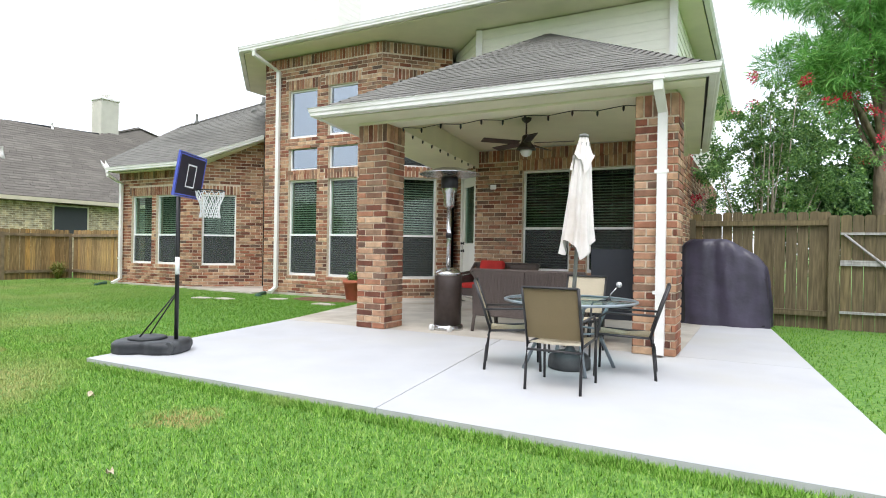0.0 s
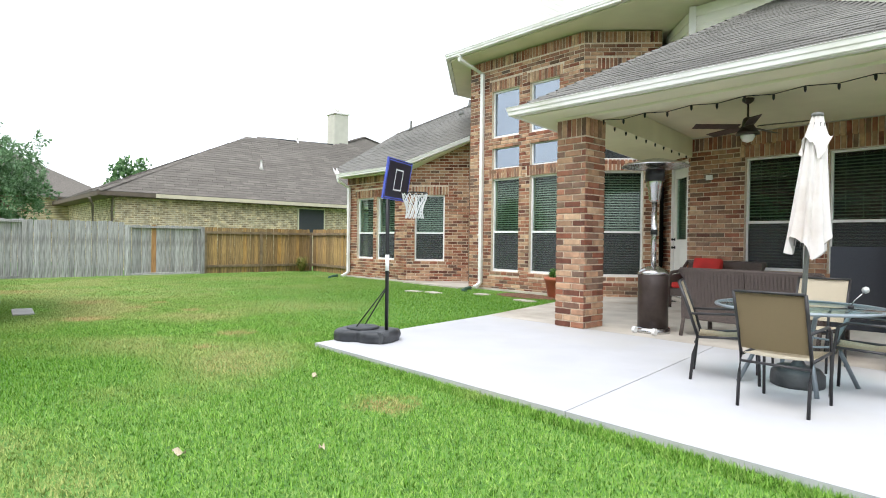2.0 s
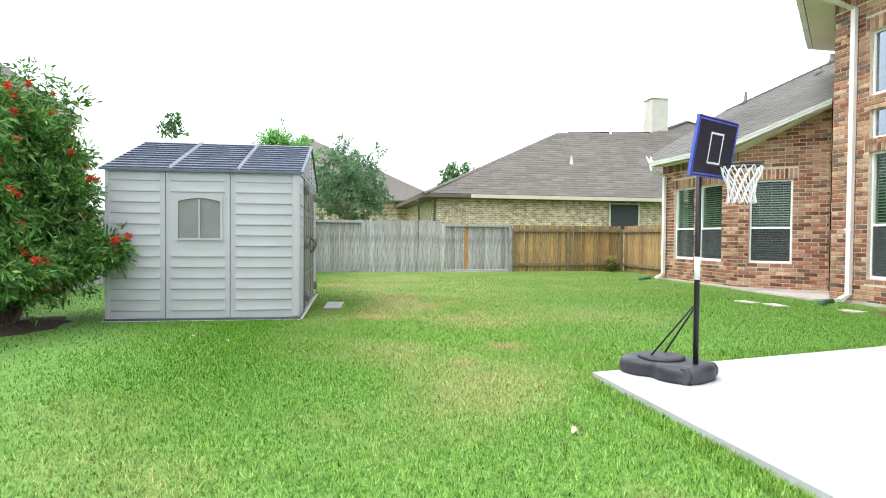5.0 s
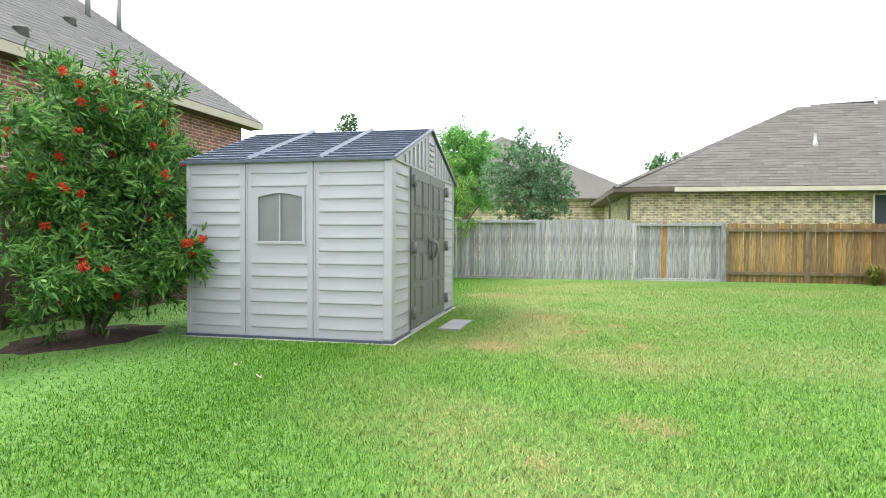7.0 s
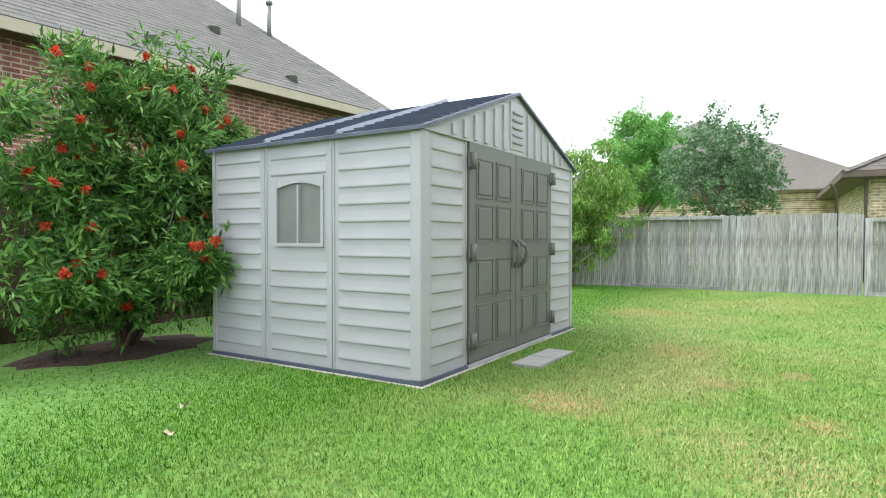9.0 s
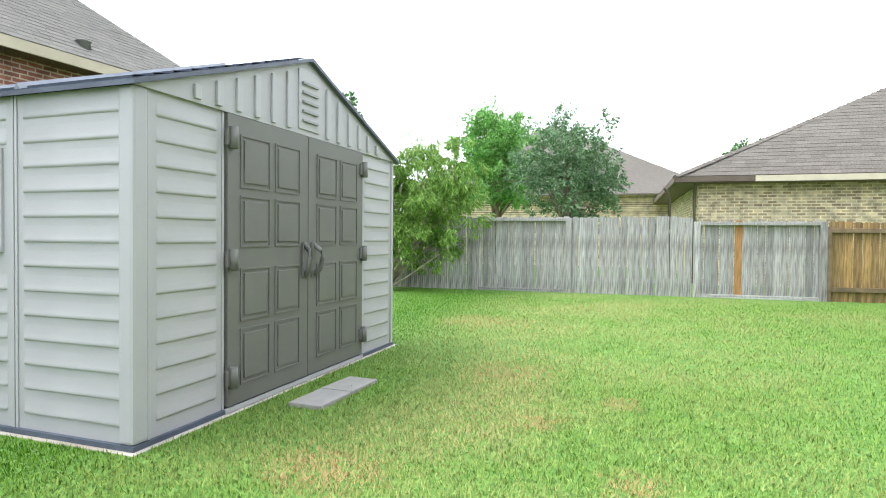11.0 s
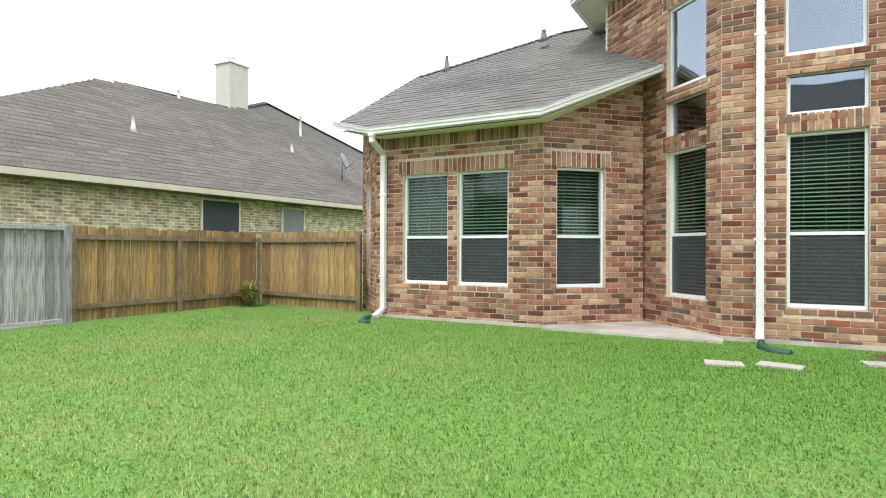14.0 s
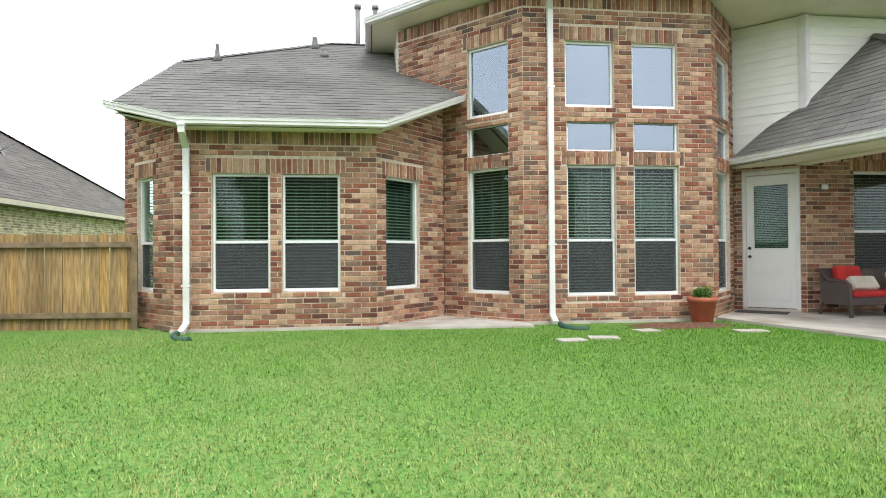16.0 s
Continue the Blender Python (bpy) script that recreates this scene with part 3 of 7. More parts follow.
def siding_wall(name, p0, p1, z0, z1, label, step=0.17):
    L = math.hypot(p1[0] - p0[0], p1[1] - p0[1])
    bm = newbm()
    box(bm, 0, L, 0.02, 0.2, z0, z1)
    w = part(name, bm, M_SIDING, at=wall_frame(p0, p1), kind="structure", label=label)
    bm = newbm()
    vs = [bm.verts.new(p) for p in ((0, 0.0, 0), (L, 0.0, 0), (L, 0.012, 0), (0, 0.012, 0), (0, 0.015, step + 0.02), (L, 0.015, step + 0.02), (L, 0.0195, step + 0.02), (0, 0.0195, step + 0.02))]
    for f in ((0, 1, 5, 4), (3, 2, 1, 0), (4, 5, 6, 7), (0, 4, 7, 3), (1, 2, 6, 5)):
        bm.faces.new([vs[i] for i in f])
    me = mesh_of("siding_board", bm, M_SIDING)
    z = z0
    while z < z1 - 0.05:
        put("siding_board", me, w, pose(0, 0, z))
        z += step
    return w


SIDE_L = "cream painted lap siding wall of the upper storey"
s1 = siding_wall("wall_upper_angled", (-5.08, 12.58), (-4.0, 11.5), 3.11, 5.5, SIDE_L)
s2 = siding_wall("wall_upper_front", (-4.0, 11.5), (-0.36, 11.5), 3.11, 5.5, SIDE_L)
s4 = siding_wall("wall_upper_west", (-11.32, 22.0), (-11.32, 13.02), 3.2, 5.55, "cream painted lap siding wall beside the brick tower")
s3 = siding_wall("wall_upper_east", (-0.36, 11.51), (-0.36, 22.0), 3.2, 5.5, SIDE_L)
for x in (-4.0, -0.36):
    bm = newbm()
    box(bm, -0.06, 0.06, -0.06, 0.06, 3.15, 5.5)
    part("trim", bm, M_TRIM, at=pose(x, 11.5, 0, 0, 0, 22 if x < -2 else 0), kind="structure", label="cream corner trim board")


# ---- roofs ----
tab_cache = {}
M_SHING_P = pieces_material("shingle_piece", SHING, False, rough=0.95, grain=60, amount=0.35, bump=0.6, dirt=(0.075, 0.07, 0.062), dirt_scale=0.5, world_space=True)


def shingled(name, pts, label, material, expo=0.143, tab=0.3, thick=0.05, seed=1, under=None, near=0):
    """A sloped roof plate with overlapping shingle courses; pts go round, the first two along the eave."""
    P = [Vector(p) for p in pts]
    u = (P[1] - P[0]).normalized()
    nrm = Vector((0, 0, 0))
    for i in range(1, len(P) - 1):
        nrm += (P[i] - P[0]).cross(P[i + 1] - P[0])
    nrm.normalize()
    if nrm.z < 0:
        nrm = -nrm
    v = nrm.cross(u).normalized()
    if v.z < 0:
        v = -v
    bm = newbm()
    slab3(bm, pts, thick)
    roof = part(name, bm, under or material, kind="structure", label=label)
    uv = [((p - P[0]).dot(u), (p - P[0]).dot(v)) for p in P]
    vmax = max(b for a, b in uv)
    rnd = random.Random(seed)
    bm = newbm()
    y = -0.01
    face = Matrix((u, v, nrm)).transposed().to_4x4()
    face.translation = P[0]
    singles = 0

    def spans(yy):
        xs = []
        for (a0, b0), (a1, b1) in zip(uv, uv[1:] + uv[:1]):
            if (b0 - yy) * (b1 - yy) < 0:
                xs.append(a0 + (yy - b0) / (b1 - b0) * (a1 - a0))
        return sorted(xs)

    while y < vmax - 0.02:
        lo_, hi_ = spans(max(y, 0.004)), spans(min(y + expo * 0.9, vmax - 0.005))
        if len(lo_) >= 2 and len(hi_) >= 2:
            xa, xb = max(lo_[0], hi_[0]), min(lo_[-1], hi_[-1])
            x = xa - rnd.uniform(0, tab)
            while x < xb:
                wdt = tab * rnd.choice((0.6, 0.8, 1.0, 1.1))
                c0, c1 = max(x, xa), min(x + wdt, xb)
                lift = rnd.choice((0.008, 0.010, 0.012))
                if c1 - c0 > wdt - 0.001 and singles < near and y + expo * 1.12 < vmax:
                    key = (round(wdt, 3), round(expo, 3))
                    if key not in tab_cache:
                        b = newbm()
                        q = [(0.003, 0, 0.0), (wdt - 0.003, 0, 0.0), (wdt - 0.003, expo * 1.12, -0.008), (0.003, expo * 1.12, -0.008)]
                        vv = [b.verts.new(w) for w in q]
                        b0 = [b.verts.new((0.003, 0, -0.014)), b.verts.new((wdt - 0.003, 0, -0.014))]
                        for f in ((vv[0], vv[1], vv[2], vv[3]), (b0[0], b0[1], vv[1], vv[0]), (b0[1], vv[2], vv[1]), (b0[0], vv[0], vv[3])):
                            b.faces.new(f)
                        tab_cache[key] = mesh_of("shingle", b, M_SHING_P, fix=False)
                    put("shingle", tab_cache[key], roof, face @ Matrix.Translation((c0, y, lift)))
                    singles += 1
                elif c1 - c0 > 0.02:
                    q = [P[0] + u * (c0 + 0.003) + v * y + nrm * lift, P[0] + u * (c1 - 0.003) + v * y + nrm * lift, P[0] + u * (c1 - 0.003) + v * min(y + expo * 1.12, vmax) + nrm * 0.003, P[0] + u * (c0 + 0.003) + v * min(y + expo * 1.12, vmax) + nrm * 0.003]
                    vv = [bm.verts.new(w) for w in q]
                    b0 = [bm.verts.new(q[0] - nrm * 0.012), bm.verts.new(q[1] - nrm * 0.012)]
                    bm.faces.new(vv)
                    bm.faces.new((b0[0], b0[1], vv[1], vv[0]))
                    bm.faces.new((b0[1], vv[2], vv[1]))
                    bm.faces.new((b0[0], vv[0], vv[3]))
                x += wdt
        y += expo
    ob = new("shingles", mesh_of("shingles", bm, material, fix=False))
    ob.parent = roof
    tagged(ob, kind="stuff")
    return roof


def ridge_caps(pts, material, parent=None, w=0.13, step=0.16):
    for a, b in zip(pts, pts[1:]):
        a, b = Vector(a), Vector(b)
        d = (b - a).normalized()
        s = d.cross(Vector((0, 0, 1))).normalized()
        n = max(1, int((b - a).length / step))
        bm = newbm()
        for i in range(n):
            p, q = a + (b - a) * (i / n), a + (b - a) * ((i + 1.2) / n)
            for sg in (-1, 1):
                vs = [bm.verts.new(c) for c in (p + Vector((0, 0, 0.035)), q + Vector((0, 0, 0.018)), q + s * w * sg + Vector((0, 0, -0.045)), p + s * w * sg + Vector((0, 0, -0.03)))]
                bm.faces.new(vs)
        ob = new("ridge_caps", mesh_of("ridge_caps", bm, material))
        if parent:
            ob.parent = parent
        tagged(ob, kind="stuff")


def gutter(name, pts, label, parent=None, drop=0.0):
    """A K-shaped gutter along an edge; the outline is swept from point to point, outwards to the right of travel."""
    prof = [(0.0, 0.0), (0.0, -0.11), (0.07, -0.11), (0.085, -0.07), (0.115, -0.05), (0.12, -0.01), (0.13, 0.0), (0.12, 0.004), (0.105, -0.012), (0.1, -0.1), (0.012, -0.1), (0.008, 0.0)]
    P = [Vector(p) for p in pts]
    bm = newbm()
    rings = []
    for i, p in enumerate(P):
        ds = []
        if i:
            ds.append((P[i] - P[i - 1]).normalized())
        if i < len(P) - 1:
            ds.append((P[i + 1] - P[i]).normalized())
        ns = [Vector((d.y, -d.x, 0)).normalized() for d in ds]
        n = sum(ns, Vector()).normalized()
        k = 1 / max(0.8, n.dot(ns[0]))
        rings.append([bm.verts.new(p + n * (a * k) + Vector((0, 0, b))) for a, b in prof])
    m = len(prof)
    for r0, r1 in zip(rings, rings[1:]):
        for k in range(m):
            bm.faces.new((r0[k], r0[(k + 1) % m], r1[(k + 1) % m], r1[k]))
    bm.faces.new(rings[0])
    bm.faces.new(rings[-1][::-1])
    return part(name, bm, M_TRIM, parent, label, kind="" if parent else "structure")


def plate(name, pts, thick, material, label, kind="structure"):
    bm = newbm()
    slab3(bm, pts, thick)
    return part(name, bm, material, kind=kind, label=label)


RL = "grey-brown asphalt shingle roof"
# wing roof: one front slope, cut back over the angled walls
def wz(y):
    return 3.19 + 0.62 * (y - 10.6)


wing_pts = [(-14.51, 10.6), (-11.63, 10.6), (-10.25, 11.97), (-11.25, 13.0), (-11.3, 15.0), (-12.7, 15.0), (-15.35, 13.35), (-15.74, 11.2)]
r1 = shingled("roof_wing", [(x, y, wz(y)) for x, y in wing_pts], RL, M_SHING, seed=3, near=300)
ridge_caps([(-15.72, 11.25, wz(11.2)), (-15.35, 13.35, wz(13.35)), (-12.7, 15.0, wz(15)), (-11.3, 15.0, wz(15))], M_SHING, r1)
plate("roof_wing_back", [(-15.74, 11.25, 3.52), (-15.35, 13.35, 4.87), (-12.7, 15, 5.89), (-12.7, 19, 3.4), (-16.2, 19, 3.4)], 0.05, M_SHING, RL)
plate("roof_wing_back", [(-12.7, 15, 5.89), (-11.2, 15, 5.89), (-11.2, 20, 3.2), (-12.7, 20, 3.2)], 0.05, M_SHING, RL)
gutter("gutter", [(-15.76, 11.2, 3.56), (-14.51, 10.57, 3.2), (-11.63, 10.57, 3.2), (-10.25, 11.94, 3.99)], "cream metal gutter along the wing roof edge")
plate("soffit_wing", [(-15.7, 11.24, 3.41), (-14.49, 10.62, 3.09), (-11.65, 10.62, 3.09), (-10.27, 11.97, 3.89), (-10.55, 12.24, 3.92), (-11.7, 11.05, 3.13), (-14.6, 11.05, 3.13), (-15.7, 12.1, 3.57)], 0.02, M_SOFFIT, "cream painted soffit under the wing roof")

# main roof
EZ = 5.66
A, B, C, D = (-11.8, 12.9, EZ), (-9.47, 10.5, EZ), (0.05, 10.5, EZ), (0.05, 22.4, EZ)
R1, R2 = (-6.2, 16.5, 7.7), (-5.2, 16.5, 7.7)
shingled("roof_main", [B, C, R2, R1], RL, M_SHING, seed=5)
shingled("roof_main_angled", [A, B, R1], RL, M_SHING, seed=6)
plate("roof_main_back", [A, R1, R2, (0.05, 22.4, EZ), (-11.8, 22.4, EZ)], 0.05, M_SHING, RL)
plate("roof_main_east", [C, D, R2], 0.05, M_SHING, RL)
gutter("gutter", [(-11.8, 22.0, EZ), A, B, C, (0.05, 22.0, EZ)], "cream metal gutter round the upper roof")
plate("soffit_main", [(-11.78, 12.9, EZ - 0.1), (-9.46, 10.52, EZ - 0.1), (0.03, 10.52, EZ - 0.1), (0.03, 22.3, EZ - 0.1), (-11.78, 22.3, EZ - 0.1)], 0.03, M_SOFFIT, "cream painted soffit under the upper roof")

# patio roof
PE = 2.92
FL, FR, BLk, BR = (-4.03, 6.78, PE), (0.54, 6.92, PE), (-5.1, 12.1, PE + 0.02), (0.1, 11.49, PE)
AP = (-2.57, 11.49, 5.2)
rf = shingled("roof_patio", [FL, FR, AP], RL, M_SHING, seed=7, near=300)
shingled("roof_patio_left", [BLk, FL, AP], RL, M_SHING, seed=8, near=200)
shingled("roof_patio_right", [FR, BR, AP], RL, M_SHING, seed=9)
ridge_caps([FL, AP], M_SHING, rf)
ridge_caps([FR, AP], M_SHING, rf)
gutter("gutter", [BLk, FL, FR, BR], "white metal gutter round the patio roof")
SZ = PE - 0.1
plate("soffit_patio", [(-4.0, 6.8, SZ), (0.51, 6.94, SZ), (0.48, 7.22, SZ), (-4.1, 7.22, SZ)], 0.02, M_SOFFIT, "cream painted soffit at the patio front")
plate("soffit_patio", [(-4.1, 7.224, SZ), (-3.5, 7.224, SZ), (-4.1, 11.5, SZ), (-4.98, 12.3, SZ), (-5.08, 12.1, SZ)], 0.02, M_SOFFIT, "cream painted soffit at the patio side")
plate("soffit_patio", [(0.2, 7.224, SZ), (0.48, 7.224, SZ), (0.08, 11.49, SZ), (-0.28, 11.49, SZ)], 0.02, M_SOFFIT, "cream painted soffit at the patio side")
plate("ceiling_patio", [(-3.5, 7.534, 3.14), (0.2, 7.534, 3.14), (0.0, 11.49, 3.14), (-4.0, 11.49, 3.14)], 0.025, M_SOFFIT, "cream painted flat patio ceiling")


def beam(p0, p1, z0, z1, w, label):
    L = math.hypot(p1[0] - p0[0], p1[1] - p0[1])
    bm = newbm()
    box(bm, 0, L, 0, w, z0, z1, 0.006)
    return part("beam", bm, M_SOFFIT, at=wall_frame(p0, p1), kind="structure", label=label)


beam((-3.75, 7.23), (0.22, 7.23), 2.77, 3.02, 0.3, "cream boxed beam at the patio front")
beam((-3.32, 7.534), (-3.95, 11.48), 2.77, 3.11, 0.3, "cream boxed beam at the patio side")
beam((0.23, 7.534), (-0.1, 11.49), 2.77, 3.11, 0.28, "cream boxed beam at the patio side")


def column(x0, x1, y0, y1, label):
    h = holder("brick_column", pose((x0 + x1) / 2, (y0 + y1) / 2, PZ), label, "column", "brick columns of the patio", "structure")
    top = 2.77 - PZ
    W, Dp = x1 - x0, y1 - y0
    bm = newbm()
    box(bm, -W / 2 + 0.012, W / 2 - 0.012, -Dp / 2 + 0.012, Dp / 2 - 0.012, 0, top)
    core = part("core", bm, M_MORTAR, h)
    rnd = random.Random(int(x0 * 10))
    for side in range(4):
        m = pose(0, 0, 0, 0, 0, 90 * side)
        LL = W if side % 2 == 0 else Dp
        hh = Dp / 2 if side % 2 == 0 else W / 2
        lay = brick_layout(LL, 0, top, [], True, phase=0.06 if side % 2 else 0)
        for bx, bz, lx, lz in lay:
            put("brick", brick_mesh(lx, lz), core, m @ pose(bx - LL / 2, -hh + rnd.uniform(-0.002, 0.002), bz))
    return h


column(-3.73, -3.28, 7.22, 7.66, "square mixed red and tan brick patio column")
column(-0.18, 0.25, 7.2, 7.63, "square mixed red brick patio column beside a downspout")


def downspout(name, top, mid, base, foot, label, r=0.04):
    bm = newbm()
    tube4(bm, [top, (top[0], top[1], top[2] - 0.1), mid, (mid[0], mid[1], base + 0.16), foot], 0.045, 0.035)
    d = part(name, bm, M_TRIM, label=label, category="downspout")
    for f in (0.25, 0.75):
        z = base + (mid[2] - base) * f
        bm = newbm()
        box(bm, mid[0] - 0.07, mid[0] + 0.07, mid[1] - 0.04, mid[1] - 0.036, z, z + 0.035)
        part("strap", bm, M_TRIM, d)
    z = top[2]
    bm = newbm()
    box(bm, top[0] - 0.055, top[0] + 0.055, top[1] - 0.045, top[1] + 0.045, z - 0.03, z + 0.01, 0.004)
    part("outlet", bm, M_TRIM, d)
    return d


def tube4(bm, pts, a, b):
    """A square pipe along points."""
    P = [Vector(p) for p in pts]
    rings = []
    for i, p in enumerate(P):
        d = (P[min(i + 1, len(P) - 1)] - P[max(i - 1, 0)]).normalized()
        s = Vector((1, 0, 0))
        n = d.cross(s).normalized()
        rings.append([bm.verts.new(p + s * a * x + n * b * y) for x, y in ((-1, -1), (1, -1), (1, 1), (-1, 1))])
    for r0, r1 in zip(rings, rings[1:]):
        for k in range(4):
            bm.faces.new((r0[k], r0[(k + 1) % 4], r1[(k + 1) % 4], r1[k]))
    bm.faces.new(rings[0])
    bm.faces.new(rings[-1][::-1])


DL = "white square metal downspout with elbows on brick"
downspout("downspout", (-14.5, 10.5, 3.1), (-14.56, 10.92, 2.82), 0.05, (-14.58, 10.7, 0.08), DL)
downspout("downspout", (-9.08, 10.45, 5.56), (-8.9, 11.04, 5.2), 0.05, (-8.9, 10.85, 0.1), DL)
downspout("downspout", (0.1, 6.84, 2.84), (0.1, 7.15, 2.56), 0.12, (0.1, 7.11, 0.12), DL)

# foundation strips and walk beside the bay
bm = newbm()
prism(bm, [(-14.82, 10.97), (-11.75, 10.97), (-10.5, 12.1), (-9.35, 11.05), (-6.05, 11.05), (-6.1, 11.3), (-9.2, 11.3), (-10.5, 12.4), (-11.9, 11.2), (-14.82, 11.2)], -0.1, 0.1)
part("foundation", bm, M_CONC_OLD, kind="structure", label="exposed grey concrete foundation edge")
bm = newbm()
prism(bm, [(-11.7, 10.85), (-9.3, 10.7), (-9.3, 11.04), (-10.5, 12.1), (-11.72, 10.96)], -0.1, 0.085)
part("pavement_bay", bm, M_CONC_OLD, kind="structure", label="tan concrete pad between the angled walls")


# ---- fences ----
def picket_mesh(w, h, name, material, dog=0.025):
    bm = newbm()
    pr = [(-w / 2, 0), (w / 2, 0), (w / 2, h - dog), (w / 2 - dog, h), (-w / 2 + dog, h), (-w / 2, h - dog)]
    f = [bm.verts.new((x, 0, z)) for x, z in pr]
    b = [bm.verts.new((x, 0.016, z)) for x, z in pr]
    bm.faces.new(f)
    bm.faces.new(b[::-1])
    for i in range(6):
        bm.faces.new((f[i], b[i], b[(i + 1) % 6], f[(i + 1) % 6]))
    return mesh_of(name, bm, material)


def fence_run(p0, p1, style, h, material, label, posts=True, seed=0, odd=None):
    """style: face (boards in front), back (boards behind rails and posts), boxed (recessed panel with cap and sill)."""
    m = wall_frame(p0, p1)
    L = math.hypot(p1[0] - p0[0], p1[1] - p0[1])
    F = holder("fence", m, label, "fence", "garden fence", "structure")
    rnd = random.Random(seed)
    n = round(L / 0.142)
    w = L / n
    me = picket_mesh(w - (0.009 if style != "back" else 0.006), h, "board", material)
    me2 = picket_mesh(w - 0.006, h, "board", M_ORANGEW)
    dy = {"face": 0.0, "back": 0.05, "boxed": 0.07}[style]
    for i in range(n):
        put("board", me2 if odd is not None and i == odd else me, F, pose(w * (i + 0.5), dy + rnd.uniform(-0.004, 0.004), rnd.uniform(-0.015, 0.015), rnd.uniform(-0.3, 0.3), rnd.uniform(-0.5, 0.5), 0))
    if style == "face":
        for z in (0.3, h - 0.35):
            bm = newbm()
            box(bm, 0, L, 0.03, 0.07, z, z + 0.09)
            part("rail", bm, material, F)
    if style == "back":
        for z in (0.24, h - 0.21):
            bm = newbm()
            box(bm, 0.0, L, -0.01, 0.045, z, z + 0.085, 0.004)
            part("rail", bm, M_RAILW if material is M_BROWNW else material, F)
        np_ = max(1, round(L / 2.1))
        for i in range(np_ + 1):
            bm = newbm()
            box(bm, L * i / np_ - 0.045, L * i / np_ + 0.045, -0.04, -0.012, 0, h - 0.1, 0.004)
            part("post", bm, M_RAILW if material is M_BROWNW else material, F)
    if style == "boxed":
        bm = newbm()
        box(bm, 0, L, -0.03, 0.065, h - 0.09, h - 0.03, 0.005)
        part("rail", bm, material, F)
        bm = newbm()
        box(bm, 0, L, 0.0, 0.065, 0.03, 0.12, 0.005)
        part("rail", bm, material, F)
        for x in (0, L):
            bm = newbm()
            box(bm, x - 0.06, x + 0.06, -0.035, 0.066, 0, h - 0.02, 0.005)
            part("post", bm, material, F)
    return F


# the west fence, seen from the yard, runs from south to north
FX = -18.36
GL = "weathered grey wooden picket fence"
BLb = "stained brown wooden fence with visible rails and posts"
fence_run((FX, -2.9), (FX, 0.98), "face", 1.67, M_GREYW, GL, seed=1)
fence_run((FX + 0.02, 1.04), (FX + 0.02, 3.07), "boxed", 1.66, M_GREYW, "weathered grey fence panel with cap rail", seed=2)
fence_run((FX, 3.13), (FX, 5.49), "face", 1.66, M_GREYW, GL, seed=3)
fence_run((FX + 0.02, 5.58), (FX + 0.02, 7.79), "boxed", 1.58, M_GREYW, "weathered grey fence panel with one orange board", seed=4, odd=5)
fence_run((FX, 7.88), (FX, 11.7), "back", 1.56, M_BROWNW, BLb, seed=5)
fence_run((FX, 11.75), (-15.5, 11.5), "back", 1.56, M_BROWNW, BLb, seed=6)
fence_run((0.0, 11.35), (1.9, 11.2), "back", 1.8, M_BROWNW2, "brown wooden fence beside the gate", seed=7)
fence_run((1.2, -3.1), (-3.2, -3.1), "face", 1.75, M_GREYW, GL, seed=9)
fence_run((-3.2, -3.1), (-12.5, -2.96), "back", 1.86, M_DARKW, "dark old wooden fence behind the flowering shrub", seed=10)
fence_run((-12.5, -2.96), (FX, -2.9), "face", 1.7, M_GREYW, GL, seed=11)
fence_run((5.6, 11.2), (5.6, -3.1), "face", 1.8, M_GREYW, GL, seed=12)
fence_run((5.6, -3.1), (1.2, -3.1), "face", 1.75, M_GREYW, GL, seed=13)


# ---- garden gate ----
def gate():
    h = holder("garden_gate", pose(1.98, 11.2, 0), "brown wooden garden gate with diagonal metal brace", "gate")
    me = picket_mesh(0.134, 1.68, "board", M_BROWNW2)
    for i in range(10):
        put("board", me, h, pose(-0.04 + 0.142 * i, 0.04, 0.06))
    for z in (0.3, 1.0, 1.45):
        bm = newbm()
        box(bm, 0.03, 1.3, 0.0, 0.035, z, z + (0.035 if z != 1.0 else 0.08))
        part("rail", bm, M_GREYW, h, "grey rail")
    bm = newbm()
    tube(bm, [(0.08, -0.01, 1.45), (1.28, -0.01, 0.35)], 0.018, 6)
    part("brace", bm, M_GREYW, h, "thin diagonal brace")
    bm = newbm()
    box(bm, -0.12, -0.03, -0.06, 0.02, 0, 1.72, 0.005)
    part("post", bm, M_BROWNW2, h)
    bm = newbm()
    box(bm, 1.38, 1.48, -0.04, 0.06, 0, 1.75, 0.005)
    part("post", bm, M_BROWNW2, h)


gate()
fence_run((3.47, 11.2), (5.6, 11.2), "back", 1.8, M_BROWNW2, "brown wooden fence beside the gate", seed=14)


# ---- shed ----
M_SHED = surface("shed_plastic", (0.415, 0.41, 0.42), 0.45, noise_scale=3, vary=0.03, bump=0.12, bump_scale=120)
M_SHEDD = surface("shed_door_plastic", (0.15, 0.15, 0.135), 0.5, noise_scale=3, vary=0.05, bump=0.15, bump_scale=120)
M_SHEDL = surface("shed_louvre_plastic", (0.3, 0.3, 0.31), 0.5, noise_scale=3, vary=0.05, bump=0)
M_SEAM = surface("shed_seam_plastic", (0.19, 0.21, 0.25), 0.4, bump=0)
M_SHEDR = surface("shed_roof_plastic", (0.075, 0.09, 0.125), 0.38, noise_scale=6, vary=0.15, bump=0.15, bump_scale=90)
M_SHEDW = surface("shed_window_grey", (0.2, 0.2, 0.19), 0.35, noise_scale=3, vary=0.08, bump=0)


SHED, SHED_A = (-8.14, 1.65), -2.4


